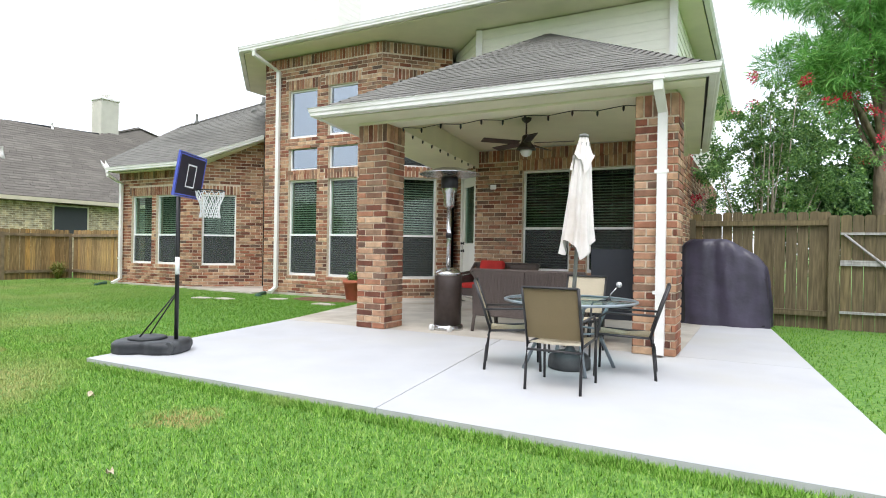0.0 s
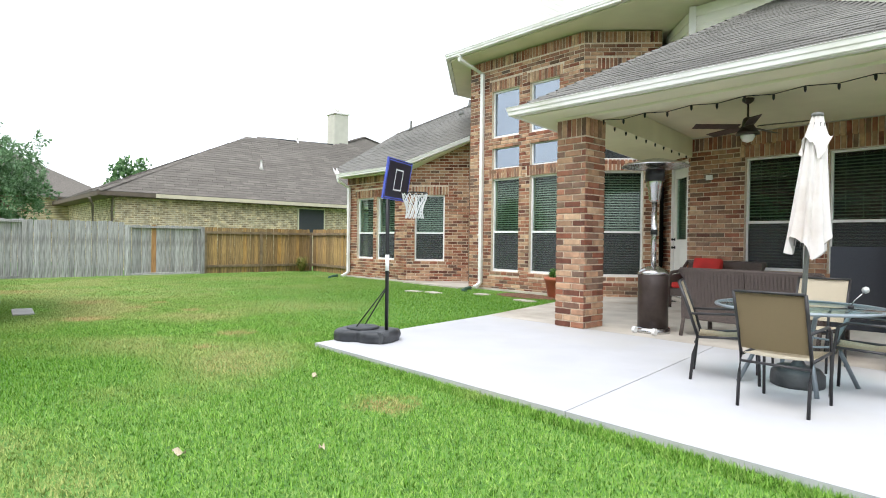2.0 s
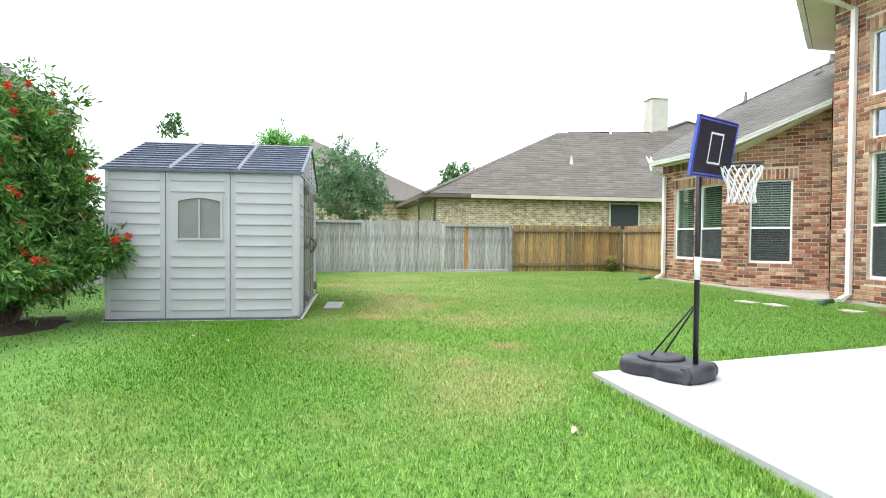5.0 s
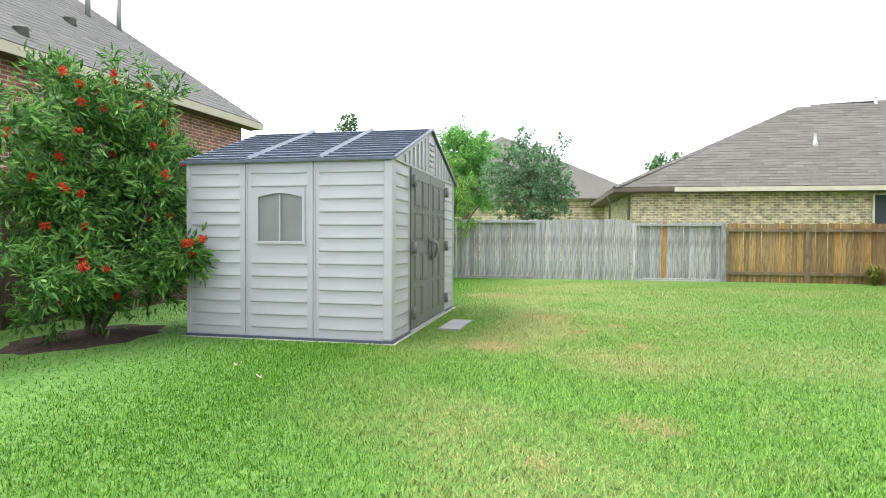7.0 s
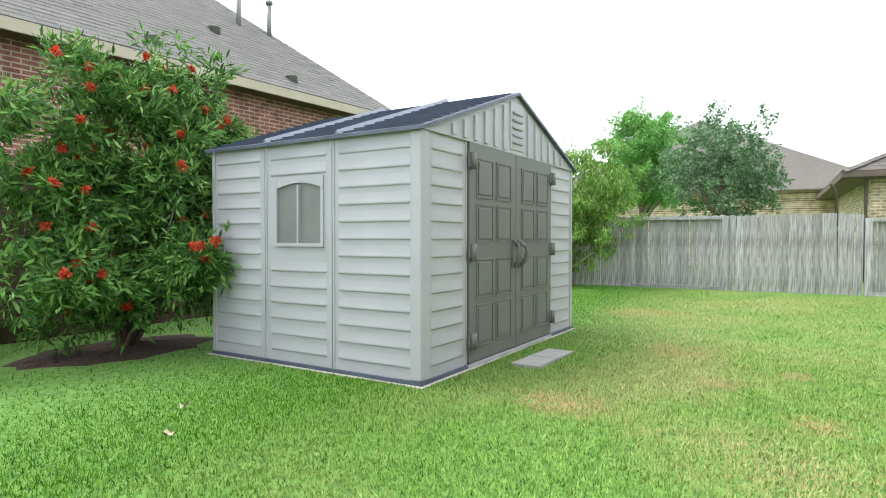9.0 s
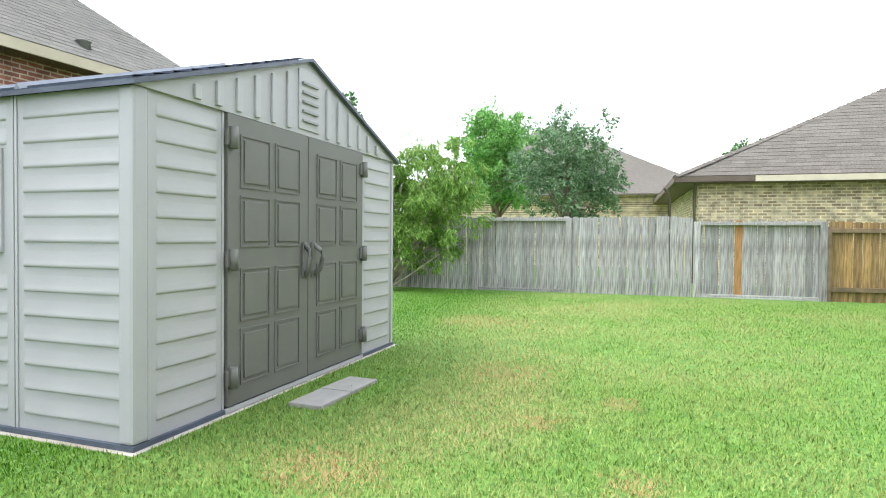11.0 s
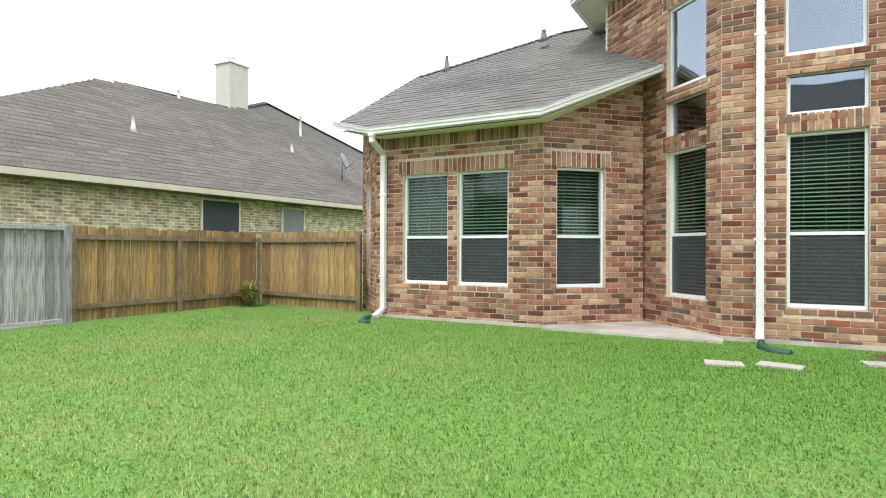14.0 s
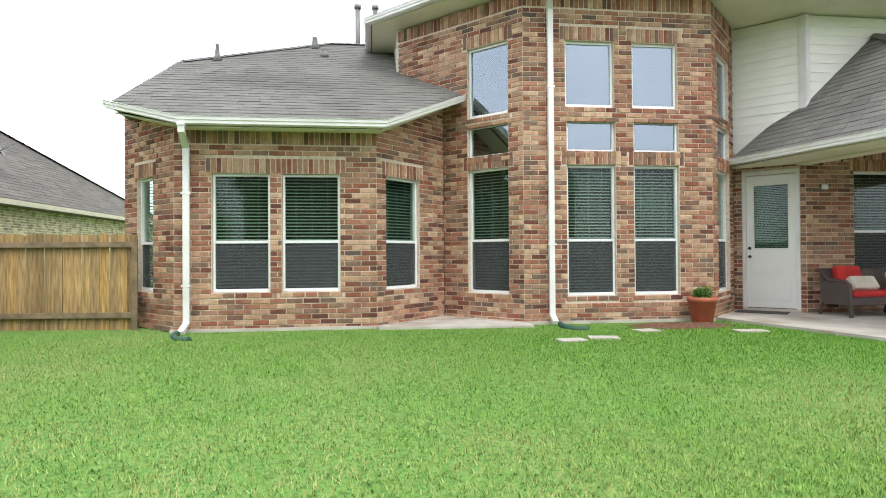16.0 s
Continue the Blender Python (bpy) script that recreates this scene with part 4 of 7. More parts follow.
def shed():
    """Corner nearest the walk is the origin; local x runs along the door front, local y back into the yard."""
    H = 1.99
    Wd, Dp = 3.34, 2.41
    org = SHED
    h = holder("garden_shed", pose(org[0], org[1], 0.0, 0, 0, SHED_A), "grey plastic garden shed with dark double doors and blue-grey roof", "shed")
    # local: +x to the east, front faces +y (north), the shed spreads to -x and -y
    bm = newbm()
    box(bm, -Wd - 0.04, 0.04, -Dp - 0.04, 0.04, -0.05, 0.055, 0.006)
    part("base_slab", bm, M_CONC_OLD, h, "grey concrete base")
    bm = newbm()
    box(bm, -Wd - 0.01, 0.01, -Dp - 0.01, 0.01, 0.057, 0.085)
    part("floor_edge", bm, M_SHEDR, h, "dark plastic floor edge")

    def ribbed(name, m, x0, x1, hh, hole=None):
        """A wall panel with raised horizontal laps."""
        bm = newbm()
        if hole:
            a, b, c, d = hole
            o = [(x0, 0), (x1, 0), (x1, hh), (x0, hh)]
            q = [(a, c), (b, c), (b, d), (a, d)]
            V = [[[bm.verts.new((x, y, z)) for x, z in L_] for L_ in (o, q)] for y in (0.012, 0.05)]
            for i in range(4):
                k = (i + 1) % 4
                bm.faces.new((V[0][0][i], V[0][0][k], V[0][1][k], V[0][1][i]))
                bm.faces.new((V[1][0][k], V[1][0][i], V[1][1][i], V[1][1][k]))
                bm.faces.new((V[0][0][k], V[0][0][i], V[1][0][i], V[1][0][k]))
                bm.faces.new((V[0][1][i], V[0][1][k], V[1][1][k], V[1][1][i]))
        else:
            box(bm, x0, x1, 0.012, 0.05, 0, hh)
        p = part(name, bm, M_SHED, h, at=m)
        for e in (x0, x1 - 0.02):
            bm = newbm()
            box(bm, e, e + 0.02, 0.004, 0.0115, 0, hh, 0.003)
            part("panel_edge", bm, M_SHED, p)
        bm = newbm()
        xa, xb = x0 + 0.075, x1 - 0.075
        prof = ((0.0125, -0.012), (0.003, -0.007), (0.0, 0.002), (0.003, 0.014), (0.0085, 0.04), (0.0118, 0.085))
        rows = [[bm.verts.new((xx, py, pz)) for xx in (xa - 0.012, xa, xb, xb + 0.012)] for py, pz in prof]
        for row in rows:
            row[0].co.y = row[3].co.y = 0.0125
        for r0, r1 in zip(rows, rows[1:]):
            for i in range(3):
                bm.faces.new((r0[i], r0[i + 1], r1[i + 1], r1[i])).smooth = True
        me = mesh_of("lap", bm, M_SHED)
        z = 0.1
        while z < hh - 0.1:
            if not (hole and z + 0.07 > hole[2] - 0.08 and z < hole[3] + 0.02):
                put("lap", me, p, pose(0, 0, z))
            z += 0.14
        return p

    zb = 0.086
    east = pose(0, -Dp, zb, 0, 0, 90)     # seen from the walk; x runs from back to front
    hh = H - zb
    ribbed("side_panel", east, 0.0, 0.72, hh)
    ribbed("side_panel", east, 0.728, 1.52, hh, (0.88, 1.4, 1.04, 1.59))
    ribbed("side_panel", east, 1.528, Dp - 0.03, hh)
    ww = holder("window", east @ pose(0.88, 0.0, 1.04), "arched grey shed window", "")
    ww.parent = h
    bm = newbm()
    box(bm, 0, 0.52, 0.02, 0.04, 0, 0.54)
    part("pane", bm, M_SHEDW, ww, "dull grey plastic pane")
    bm = newbm()
    W = 0.52
    n = 8
    arc = [(W * i / n, 0.475 + 0.045 * math.sin(math.pi * i / n)) for i in range(n + 1)]
    for (xa, za), (xb, zb_) in zip(arc, arc[1:]):
        vs = [bm.verts.new(c) for c in ((xa, -0.002, za), (xb, -0.002, zb_), (xb, -0.002, 0.57), (xa, -0.002, 0.57), (xa, 0.03, za), (xb, 0.03, zb_))]
        bm.faces.new(vs[:4])
        bm.faces.new((vs[1], vs[0], vs[4], vs[5]))
    box(bm, -0.03, 0.55, -0.008, 0.02, -0.03, 0.0)
    box(bm, -0.03, 0.0, -0.004, 0.02, 0.0, 0.57)
    box(bm, 0.52, 0.55, -0.004, 0.02, 0.0, 0.57)
    box(bm, 0.252, 0.268, -0.01, 0.02, 0, 0.5)
    part("window_frame", bm, M_SHED, ww)
    # corner post
    bm = newbm()
    box(bm, -0.1, 0.004, -0.1, 0.004, 0.086, H, 0.02)
    part("corner_post", bm, M_SHED, h)
    front = pose(-0.03, 0.0, 0.086, 0, 0, 180)    # x runs to the west
    ribbed("front_panel", front, 0.07, 0.68, hh)
    ribbed("front_panel", front, 2.6, 3.28, hh)
    for nm, a, b, c, d in (("back_panel", -Wd, 0, -Dp, -Dp + 0.04), ("back_panel", -Wd, -Wd + 0.04, -Dp, 0)):
        bm = newbm()
        box(bm, a, b, c, d, 0.086, H)
        part(nm, bm, M_SHED, h)
    # gable with ribs and vent
    AZ = 2.57
    xm = Wd / 2
    gz = lambda x: H + (AZ - H) * (1 - abs(x - xm) / xm)
    for yy, nm in ((0.0, "gable"), (-Dp + 0.05, "gable")):
        bm = newbm()
        f = [bm.verts.new(c) for c in ((0.0, 0.01, 0), (-Wd, 0.01, 0), (-xm, 0.01, AZ - H))]
        b = [bm.verts.new((v.co.x, v.co.y - 0.05, v.co.z)) for v in f]
        bm.faces.new(f)
        bm.faces.new(b[::-1])
        for i in range(3):
            bm.faces.new((f[i], b[i], b[(i + 1) % 3], f[(i + 1) % 3]))
        part(nm, bm, M_SHED, h, at=pose(0, yy, H))
    for k in range(16):
        x = 0.26 + k * 0.188
        top = gz(x) - H - 0.05
        if top > 0.08 and abs(x - xm) > 0.16:
            bm = newbm()
            box(bm, -x - 0.025, -x + 0.025, 0.01, 0.03, 0.02, top, 0.005)
            part("gable_rib", bm, M_SHED, h, at=pose(0, 0, H))
    bm = newbm()
    box(bm, -xm - 0.15, -xm + 0.15, 0.01, 0.022, 0.04, 0.5, 0.004)
    v = part("vent", bm, M_SHED, h, at=pose(0, 0, H))
    for k in range(5):
        bm = newbm()
        box(bm, -xm - 0.11, -xm + 0.11, 0.022, 0.04, 0.1 + k * 0.072, 0.118 + k * 0.072)
        part("louvre", bm, M_SHEDL, v)
    # roof
    for s in (0, 1):
        bm = newbm()
        x0 = 0.04 if s == 0 else -Wd - 0.04
        z0 = H + (AZ - H) * (-0.04 / xm)
        slab3(bm, [(x0, 0.05, z0 + 0.03), (x0, -Dp - 0.06, z0 + 0.03), (-xm, -Dp - 0.06, AZ + 0.03), (-xm, 0.05, AZ + 0.03)], 0.028)
        rp = part("roof", bm, M_SHEDR, h, "dark blue-grey ribbed plastic roof")
        d = Vector((-xm - x0, 0, AZ - z0))
        Ls = d.length
        d.normalize()
        nn = Vector((-d.z, 0, d.x)) if d.x > 0 else Vector((d.z, 0, -d.x))
        for col in range(3):
            ya, yb = -Dp - 0.03 + col * 0.84, -Dp - 0.03 + col * 0.84 + 0.77
            for k in range(12):
                p = Vector((x0, 0, z0 + 0.03)) + d * (0.04 + k * Ls / 12.3)
                q = p + d * 0.1
                bm = newbm()
                vs = [bm.verts.new(c) for c in ((p.x + nn.x * 0.016, ya, p.z + nn.z * 0.016), (p.x + nn.x * 0.016, yb, p.z + nn.z * 0.016), (q.x, yb, q.z + 0.002), (q.x, ya, q.z + 0.002), (p.x, ya, p.z), (p.x, yb, p.z))]
                bm.faces.new(vs[:4])
                bm.faces.new((vs[4], vs[5], vs[1], vs[0]))
                part("roof_tile", bm, M_SHEDR, rp)
            if col:
                bm = newbm()
                yy = ya - 0.035
                p, q = Vector((x0, 0, z0 + 0.035)), Vector((-xm, 0, AZ + 0.035))
                vs = [bm.verts.new(c) for c in ((p.x, yy - 0.025, p.z), (p.x, yy + 0.025, p.z), (q.x, yy + 0.025, q.z), (q.x, yy - 0.025, q.z), (p.x, yy, p.z + 0.035), (q.x, yy, q.z + 0.035))]
                for f in ((0, 4, 5, 3), (1, 2, 5, 4), (0, 1, 4), (3, 5, 2)):
                    bm.faces.new([vs[i] for i in f])
                part("roof_seam", bm, M_SEAM, rp, "light blue-grey seam")
    # doors
    for s in (0, 1):
        dw = 0.938
        dr = holder("door", front @ pose(0.695 + s * 0.946, -0.012, 0.012), "dark grey plastic door with eight raised panels", "")
        dr.parent = h
        bm = newbm()
        box(bm, 0, dw, 0, 0.04, 0, hh - 0.015, 0.006)
        part("leaf", bm, M_SHEDD, dr)
        rows = [(0.12, 0.49), (0.54, 0.89), (1.03, 1.37), (1.42, 1.77)]
        for r, (a, b) in enumerate(rows):
            for c in (0, 1):
                xa = 0.12 + c * 0.38
                bm = newbm()
                for q in ((xa, xa + 0.32, a, a + 0.012), (xa, xa + 0.32, b - 0.012, b), (xa, xa + 0.012, a + 0.012, b - 0.012), (xa + 0.308, xa + 0.32, a + 0.012, b - 0.012)):
                    box(bm, q[0], q[1], -0.008, 0.002, q[2], q[3])
                box(bm, xa + 0.035, xa + 0.285, -0.01, 0.002, a + 0.035, b - 0.035, 0.004)
                part("door_panel", bm, M_SHEDD, dr)
        hx = 0.06 if s else dw - 0.06
        bm = newbm()
        pts = [(hx, -0.01, 0.8), (hx + (0.02 if s else -0.02), -0.06, 0.84), (hx + (0.03 if s else -0.03), -0.075, 0.92), (hx + (0.02 if s else -0.02), -0.06, 1.0), (hx, -0.01, 1.04)]
        tube(bm, pts, 0.02, 8)
        box(bm, hx - 0.03, hx + 0.03, -0.02, 0.0, 0.78, 1.06, 0.008)
        part("door_handle", bm, M_SHEDD, dr, "dark grey loop handle")
        for z in (0.12, 0.88, 1.66):
            xx = dw - 0.02 if s else 0.02
            bm = newbm()
            tube(bm, [(xx, -0.03, z), (xx, -0.03, z + 0.14)], 0.028, 10)
            box(bm, xx - 0.05, xx + 0.05, -0.02, 0.0, z + 0.02, z + 0.12, 0.005)
            part("hinge", bm, M_SHEDD, dr)
    bm = newbm()
    box(bm, -2.62, -0.7, 0.0, 0.02, 0.062, 0.088)
    part("threshold", bm, M_SHED, h)
    return h


shed()
rnd = random.Random(2)
for x, y, a, w in ((-9.34, 2.1, -4, 0.2), (-9.75, 2.13, -6, 0.2)):
    bm = newbm()
    box(bm, -w, w, -0.13, 0.13, GZ - 0.02, GZ + 0.03, 0.008)
    part("paving_stone", bm, M_PAVER, at=pose(x, y, 0.0, 0, 0, a), label="flat grey paving stone before the shed doors", category="paving stone", group="stones before the shed")


# ---- neighbours ----
M_CHIM = surface("cream_siding_paint", (0.52, 0.5, 0.42), 0.7, noise_scale=3, vary=0.05, bump=0.05)
M_NSOFF = surface("brown_soffit_paint", (0.13, 0.1, 0.075), 0.7, noise_scale=3, vary=0.1)


def neighbour_west():
    h = holder("house", pose(-21.3, 5.0, 0), "neighbour's single-storey tan brick house with brown hip roof", "house")
    # local: y north, x west is negative
    bm = newbm()
    box(bm, 0, 24.5, 0, 0.2, 0, 2.75)
    m = pose(-0.5, 1.0, 0, 0, 0, 90)
    w = part("wall", bm, M_NB_TAN, h, at=m)
    bm = newbm()
    box(bm, 0, 11.79, 0, 0.2, 0, 2.75)
    part("wall", bm, M_NB_TAN, h, at=pose(-12.5, 1.0, 0))
    E0 = 2.77
    ridge0 = (-3.3, 6.9, 5.75)
    for i, pts in enumerate(([(0, 0.4, E0), (0, 25.5, E0), (-4.1, 13.7, 6.75), (-3.55, 11.5, 5.95), ridge0], [(-9.5, 0.4, E0), (0, 0.4, E0), ridge0, (-5.5, 6.9, 5.75)], [(0, 25.5, E0), (-9.5, 25.5, E0), (-4.1, 13.7, 6.75)])):
        P = [(h.matrix_basis @ Vector(p)) for p in pts]
        r = shingled("roof", [tuple(p) for p in P], "", M_SHING2, expo=0.15, tab=0.5, seed=20 + i)
        del r["kind"]
        r.parent = h
        r.matrix_parent_inverse = h.matrix_basis.inverted()
    hm = h.matrix_basis
    W_ = lambda p: tuple(hm @ Vector(p))
    ridge_caps([W_((0, 0.4, E0)), W_(ridge0), W_((-3.55, 11.5, 5.95)), W_((-4.1, 13.7, 6.75)), W_((0, 25.5, E0))], M_SHING2)
    bm = newbm()
    tube(bm, [(-3.35, 7.7, 5.83), (-3.6, 11.5, 6.0)], 0.05, 6)
    part("ridge_vent", bm, M_BLACK, h)
    bm = newbm()
    box(bm, -0.02, 0.02, 2.2, 25.5, E0 - 0.16, E0 - 0.02)
    part("fascia", bm, M_FASCIA, h, "cream fascia board")
    bm = newbm()
    box(bm, -0.02, 0.02, 0.38, 2.196, E0 - 0.15, E0 - 0.02)
    part("fascia", bm, M_NSOFF, h, "brown fascia board")
    bm = newbm()
    box(bm, -9.5, -0.03, 0.38, 0.42, E0 - 0.16, E0 - 0.02)
    part("fascia", bm, M_NSOFF, h, "brown fascia board")
    bm = newbm()
    slab3(bm, [(-9.4, 0.42, E0 - 0.15), (-0.03, 0.42, E0 - 0.15), (-0.03, 25.5, E0 - 0.15), (-0.6, 25.5, E0 - 0.15), (-0.6, 1.1, E0 - 0.15), (-9.4, 1.1, E0 - 0.15)], 0.02)
    part("soffit", bm, M_NSOFF, h)
    for y0, y1, z0, z1, mt in ((8.0, 9.2, 1.5, 2.5, M_SCREEN), (10.9, 11.8, 1.5, 2.45, M_SHEDW)):
        wd = holder("window", pose(-0.48, y0, z0), "", "")
        wd.parent = h
        bm = newbm()
        box(bm, 0, 0.04, 0, y1 - y0, 0, z1 - z0)
        part("pane", bm, mt, wd, "dull screened pane")
        bm = newbm()
        for q in ((-0.05, 0, 0, z1 - z0), (y1 - y0, y1 - y0 + 0.05, 0, z1 - z0), (-0.05, y1 - y0 + 0.05, z1 - z0, z1 - z0 + 0.05)):
            box(bm, 0, 0.06, q[0], q[1], q[2], q[3])
        part("window_frame", bm, M_SOFFIT, wd)
    # chimney
    bm = newbm()
    box(bm, -4.3, -3.6, 11.6, 12.4, 5.3, 7.6)
    c = part("chimney", bm, M_CHIM, h, "cream lap-sided chimney")
    for k in range(12):
        bm = newbm()
        box(bm, -4.305, -3.595, 11.595, 12.405, 5.8 + k * 0.15, 5.942 + k * 0.15)
        part("siding_lap", bm, M_CHIM, c)
    bm = newbm()
    box(bm, -4.36, -3.54, 11.54, 12.46, 7.6, 7.69, 0.01)
    part("chimney_cap", bm, M_TRIM, c)
    bm = newbm()
    lathe(bm, [(0.12, 7.68), (0.12, 7.85), (0.17, 7.87), (0.17, 7.92), (0.05, 7.95)], -3.95, 12.0, 14)
    part("flue", bm, M_TRIM, c)
    # higher roof behind the chimney
    for x, y, z, hh in ((-1.55, 6.8, 4.2, 0.2), (-3.3, 9.4, 5.75, 0.15), (-2.0, 12.9, 4.55, 0.15), (-2.9, 14.3, 5.3, 0.75)):
        bm = newbm()
        lathe(bm, [(0.13, z - 0.1), (0.05, z + 0.12), (0.04, z + 0.15 + hh), (0.055, z + 0.16 + hh), (0.01, z + 0.17 + hh)], x, y, 10)
        part("vent_pipe", bm, M_TRIM, h, "pale roof vent pipe")
    bm = newbm()
    tube(bm, [(-0.1, 0.9, E0 - 0.12), (-0.35, 0.9, E0 - 0.3), (-0.42, 0.9, 2.2), (-0.42, 0.9, 0.1)], 0.04, 6)
    part("downspout", bm, M_NSOFF, h)
    bm = newbm()
    tube(bm, [(-0.05, 0.15, 2.5), (-0.35, 0.3, 2.3), (-0.4, 0.35, 0.2)], 0.04, 6)
    part("downspout", bm, M_NSOFF, h)


neighbour_west()


def dish():
    h = holder("satellite_dish", pose(-22.2, 19.3, 4.0, 0, 0, 20), "small grey satellite dish on the neighbour's roof", "satellite dish")
    bm = newbm()
    tube(bm, [(0, 0, -0.3), (0, 0, 0.25)], 0.03, 8)
    part("mast", bm, M_SHEDD, h)
    bm = newbm()
    lathe(bm, [(0.01, 0.0), (0.2, 0.02), (0.36, 0.09), (0.37, 0.1), (0.2, 0.035), (0.01, 0.015)], 0, 0, 18)
    part("reflector", bm, M_SHEDW, h, at=pose(0.05, 0, 0.3, 0, 65, 0))
    bm = newbm()
    tube(bm, [(0.1, 0, 0.1), (0.55, 0.1, 0.45)], 0.015, 6)
    part("feed_arm", bm, M_SHEDD, h)


dish()


def neighbour_south():
    a, b = Vector((-17.5, -4.5)), Vector((-2.0, -6.25))
    L = (b - a).length
    # seen from the yard to the north: x runs from east to west
    m = wall_frame((b.x, b.y), (a.x, a.y))
    h = holder("house", m, "neighbour's red brick house with tall grey shingle roof", "house")
    E0 = 4.3
    bm = newbm()
    box(bm, 0, L - 0.4, 0.4, 0.6, 0, E0)
    part("wall", bm, M_NB_RED, h)
    bm = newbm()
    box(bm, L - 0.6, L - 0.4, 0.62, 9, 0, E0)
    part("wall", bm, M_NB_RED, h)
    for i, pts in enumerate(([(0, 0, E0), (L, 0, E0), (L - 5.2, 5.2, 8.6), (0, 5.2, 8.6)], [(L, 0, E0), (L, 10.4, E0), (L - 5.2, 5.2, 8.6)])):
        P = [(m @ Vector(p)) for p in pts]
        r = shingled("roof", [tuple(p) for p in P], "", M_SHING, expo=0.15, tab=0.35, seed=30 + i)
        del r["kind"]
        r.parent = h
        r.matrix_parent_inverse = h.matrix_basis.inverted()
    bm = newbm()
    box(bm, 0, L, -0.02, 0.02, E0 - 0.2, E0 - 0.02)
    part("fascia", bm, M_FASCIA2, h, "tan fascia board")
    bm = newbm()
    box(bm, 0, L, 0.02, 0.4, E0 - 0.19, E0 - 0.17)
    part("soffit", bm, M_DARKW, h)
    for x, y, z in ((9.0, 0.41, 4.66), (12.1, 0.4, 4.65), (11.0, 1.6, 5.65)):
        bm = newbm()
        lathe(bm, [(0.13, z - 0.1), (0.11, z + 0.04), (0.14, z + 0.05), (0.02, z + 0.11)], x, y, 12)
        part("roof_vent", bm, M_SHEDD, h)
    for x, y, z, t in ((12.14, 2.35, 6.1, 0.95), (13.0, 2.32, 6.1, 0.9)):
        bm = newbm()
        tube(bm, [(x, y, z), (x, y, z + t)], 0.06, 8)
        lathe(bm, [(0.09, z + t), (0.09, z + t + 0.08), (0.02, z + t + 0.1)], x, y, 10)
        part("flue_pipe", bm, M_SHEDW, h)


neighbour_south()
bm = newbm()
slab3(bm, [(-46, -4, 3.0), (-30, -6, 3.0), (-34, 1.0, 6.6), (-42, 1.5, 6.6)], 0.05)
slab3(bm, [(-30, -6, 3.0), (-30, 8, 3.0), (-34, 1.0, 6.6)], 0.05)
far = part("backdrop_roof", bm, M_SHING2, kind="structure", label="distant brown roof beyond the trees")
bm = newbm()
prism(bm, [(-45, -3.5), (-30.5, -5.2), (-30.5, 7.5), (-45, 7.5)], 0, 3.0)
part("backdrop_wall", bm, M_NB_TAN, kind="structure", label="distant tan house wall beyond the trees")

# ---- own chimney and pipes ----
bm = newbm()
box(bm, -10.15, -9.1, 13.4, 14.4, 5.7, 8.4)
c = part("chimney", bm, M_SIDING, label="white lap-sided chimney above the upper roof", category="chimney")
for k in range(14):
    bm = newbm()
    box(bm, -10.17, -9.08, 13.38, 14.42, 6.05 + k * 0.17, 6.215 + k * 0.17)
    part("siding_lap", bm, M_SIDING, c)


def leaf_mat(name, stops, rough=0.55):
    m, ns, ln, b = mat_new(name)
    g = ns.new("ShaderNodeNewGeometry")
    r = ramp_node(ns, stops)
    ln.new(g.outputs["Random Per Island"], r.inputs["Fac"])
    ln.new(r.outputs["Color"], b.inputs["Base Color"])
    b.inputs["Roughness"].default_value = rough
    b.inputs["Specular IOR Level"].default_value = 0.3
    tl, mx = ns.new("ShaderNodeBsdfTranslucent"), ns.new("ShaderNodeMixShader")
    ln.new(r.outputs["Color"], tl.inputs["Color"])
    mx.inputs[0].default_value = 0.3
    ln.new(b.outputs[0], mx.inputs[1])
    ln.new(tl.outputs[0], mx.inputs[2])
    ln.new(mx.outputs[0], ns["Material Output"].inputs["Surface"])
    return m


def quads_mesh(name, verts, per, material):
    """Many little polygons of `per` corners each, fast."""
    n = len(verts) // per
    me = bpy.data.meshes.new(name)
    me.vertices.add(n * per)
    me.vertices.foreach_set("co", verts.astype(np.float32).ravel())
    me.loops.add(n * per)
    me.loops.foreach_set("vertex_index", np.arange(n * per, dtype=np.int32))
    me.polygons.add(n)
    me.polygons.foreach_set("loop_start", np.arange(0, n * per, per, dtype=np.int32))
    me.polygons.foreach_set("loop_total", np.full(n, per, dtype=np.int32))
    me.update()
    me.validate()
    me.materials.append(material)
    return me


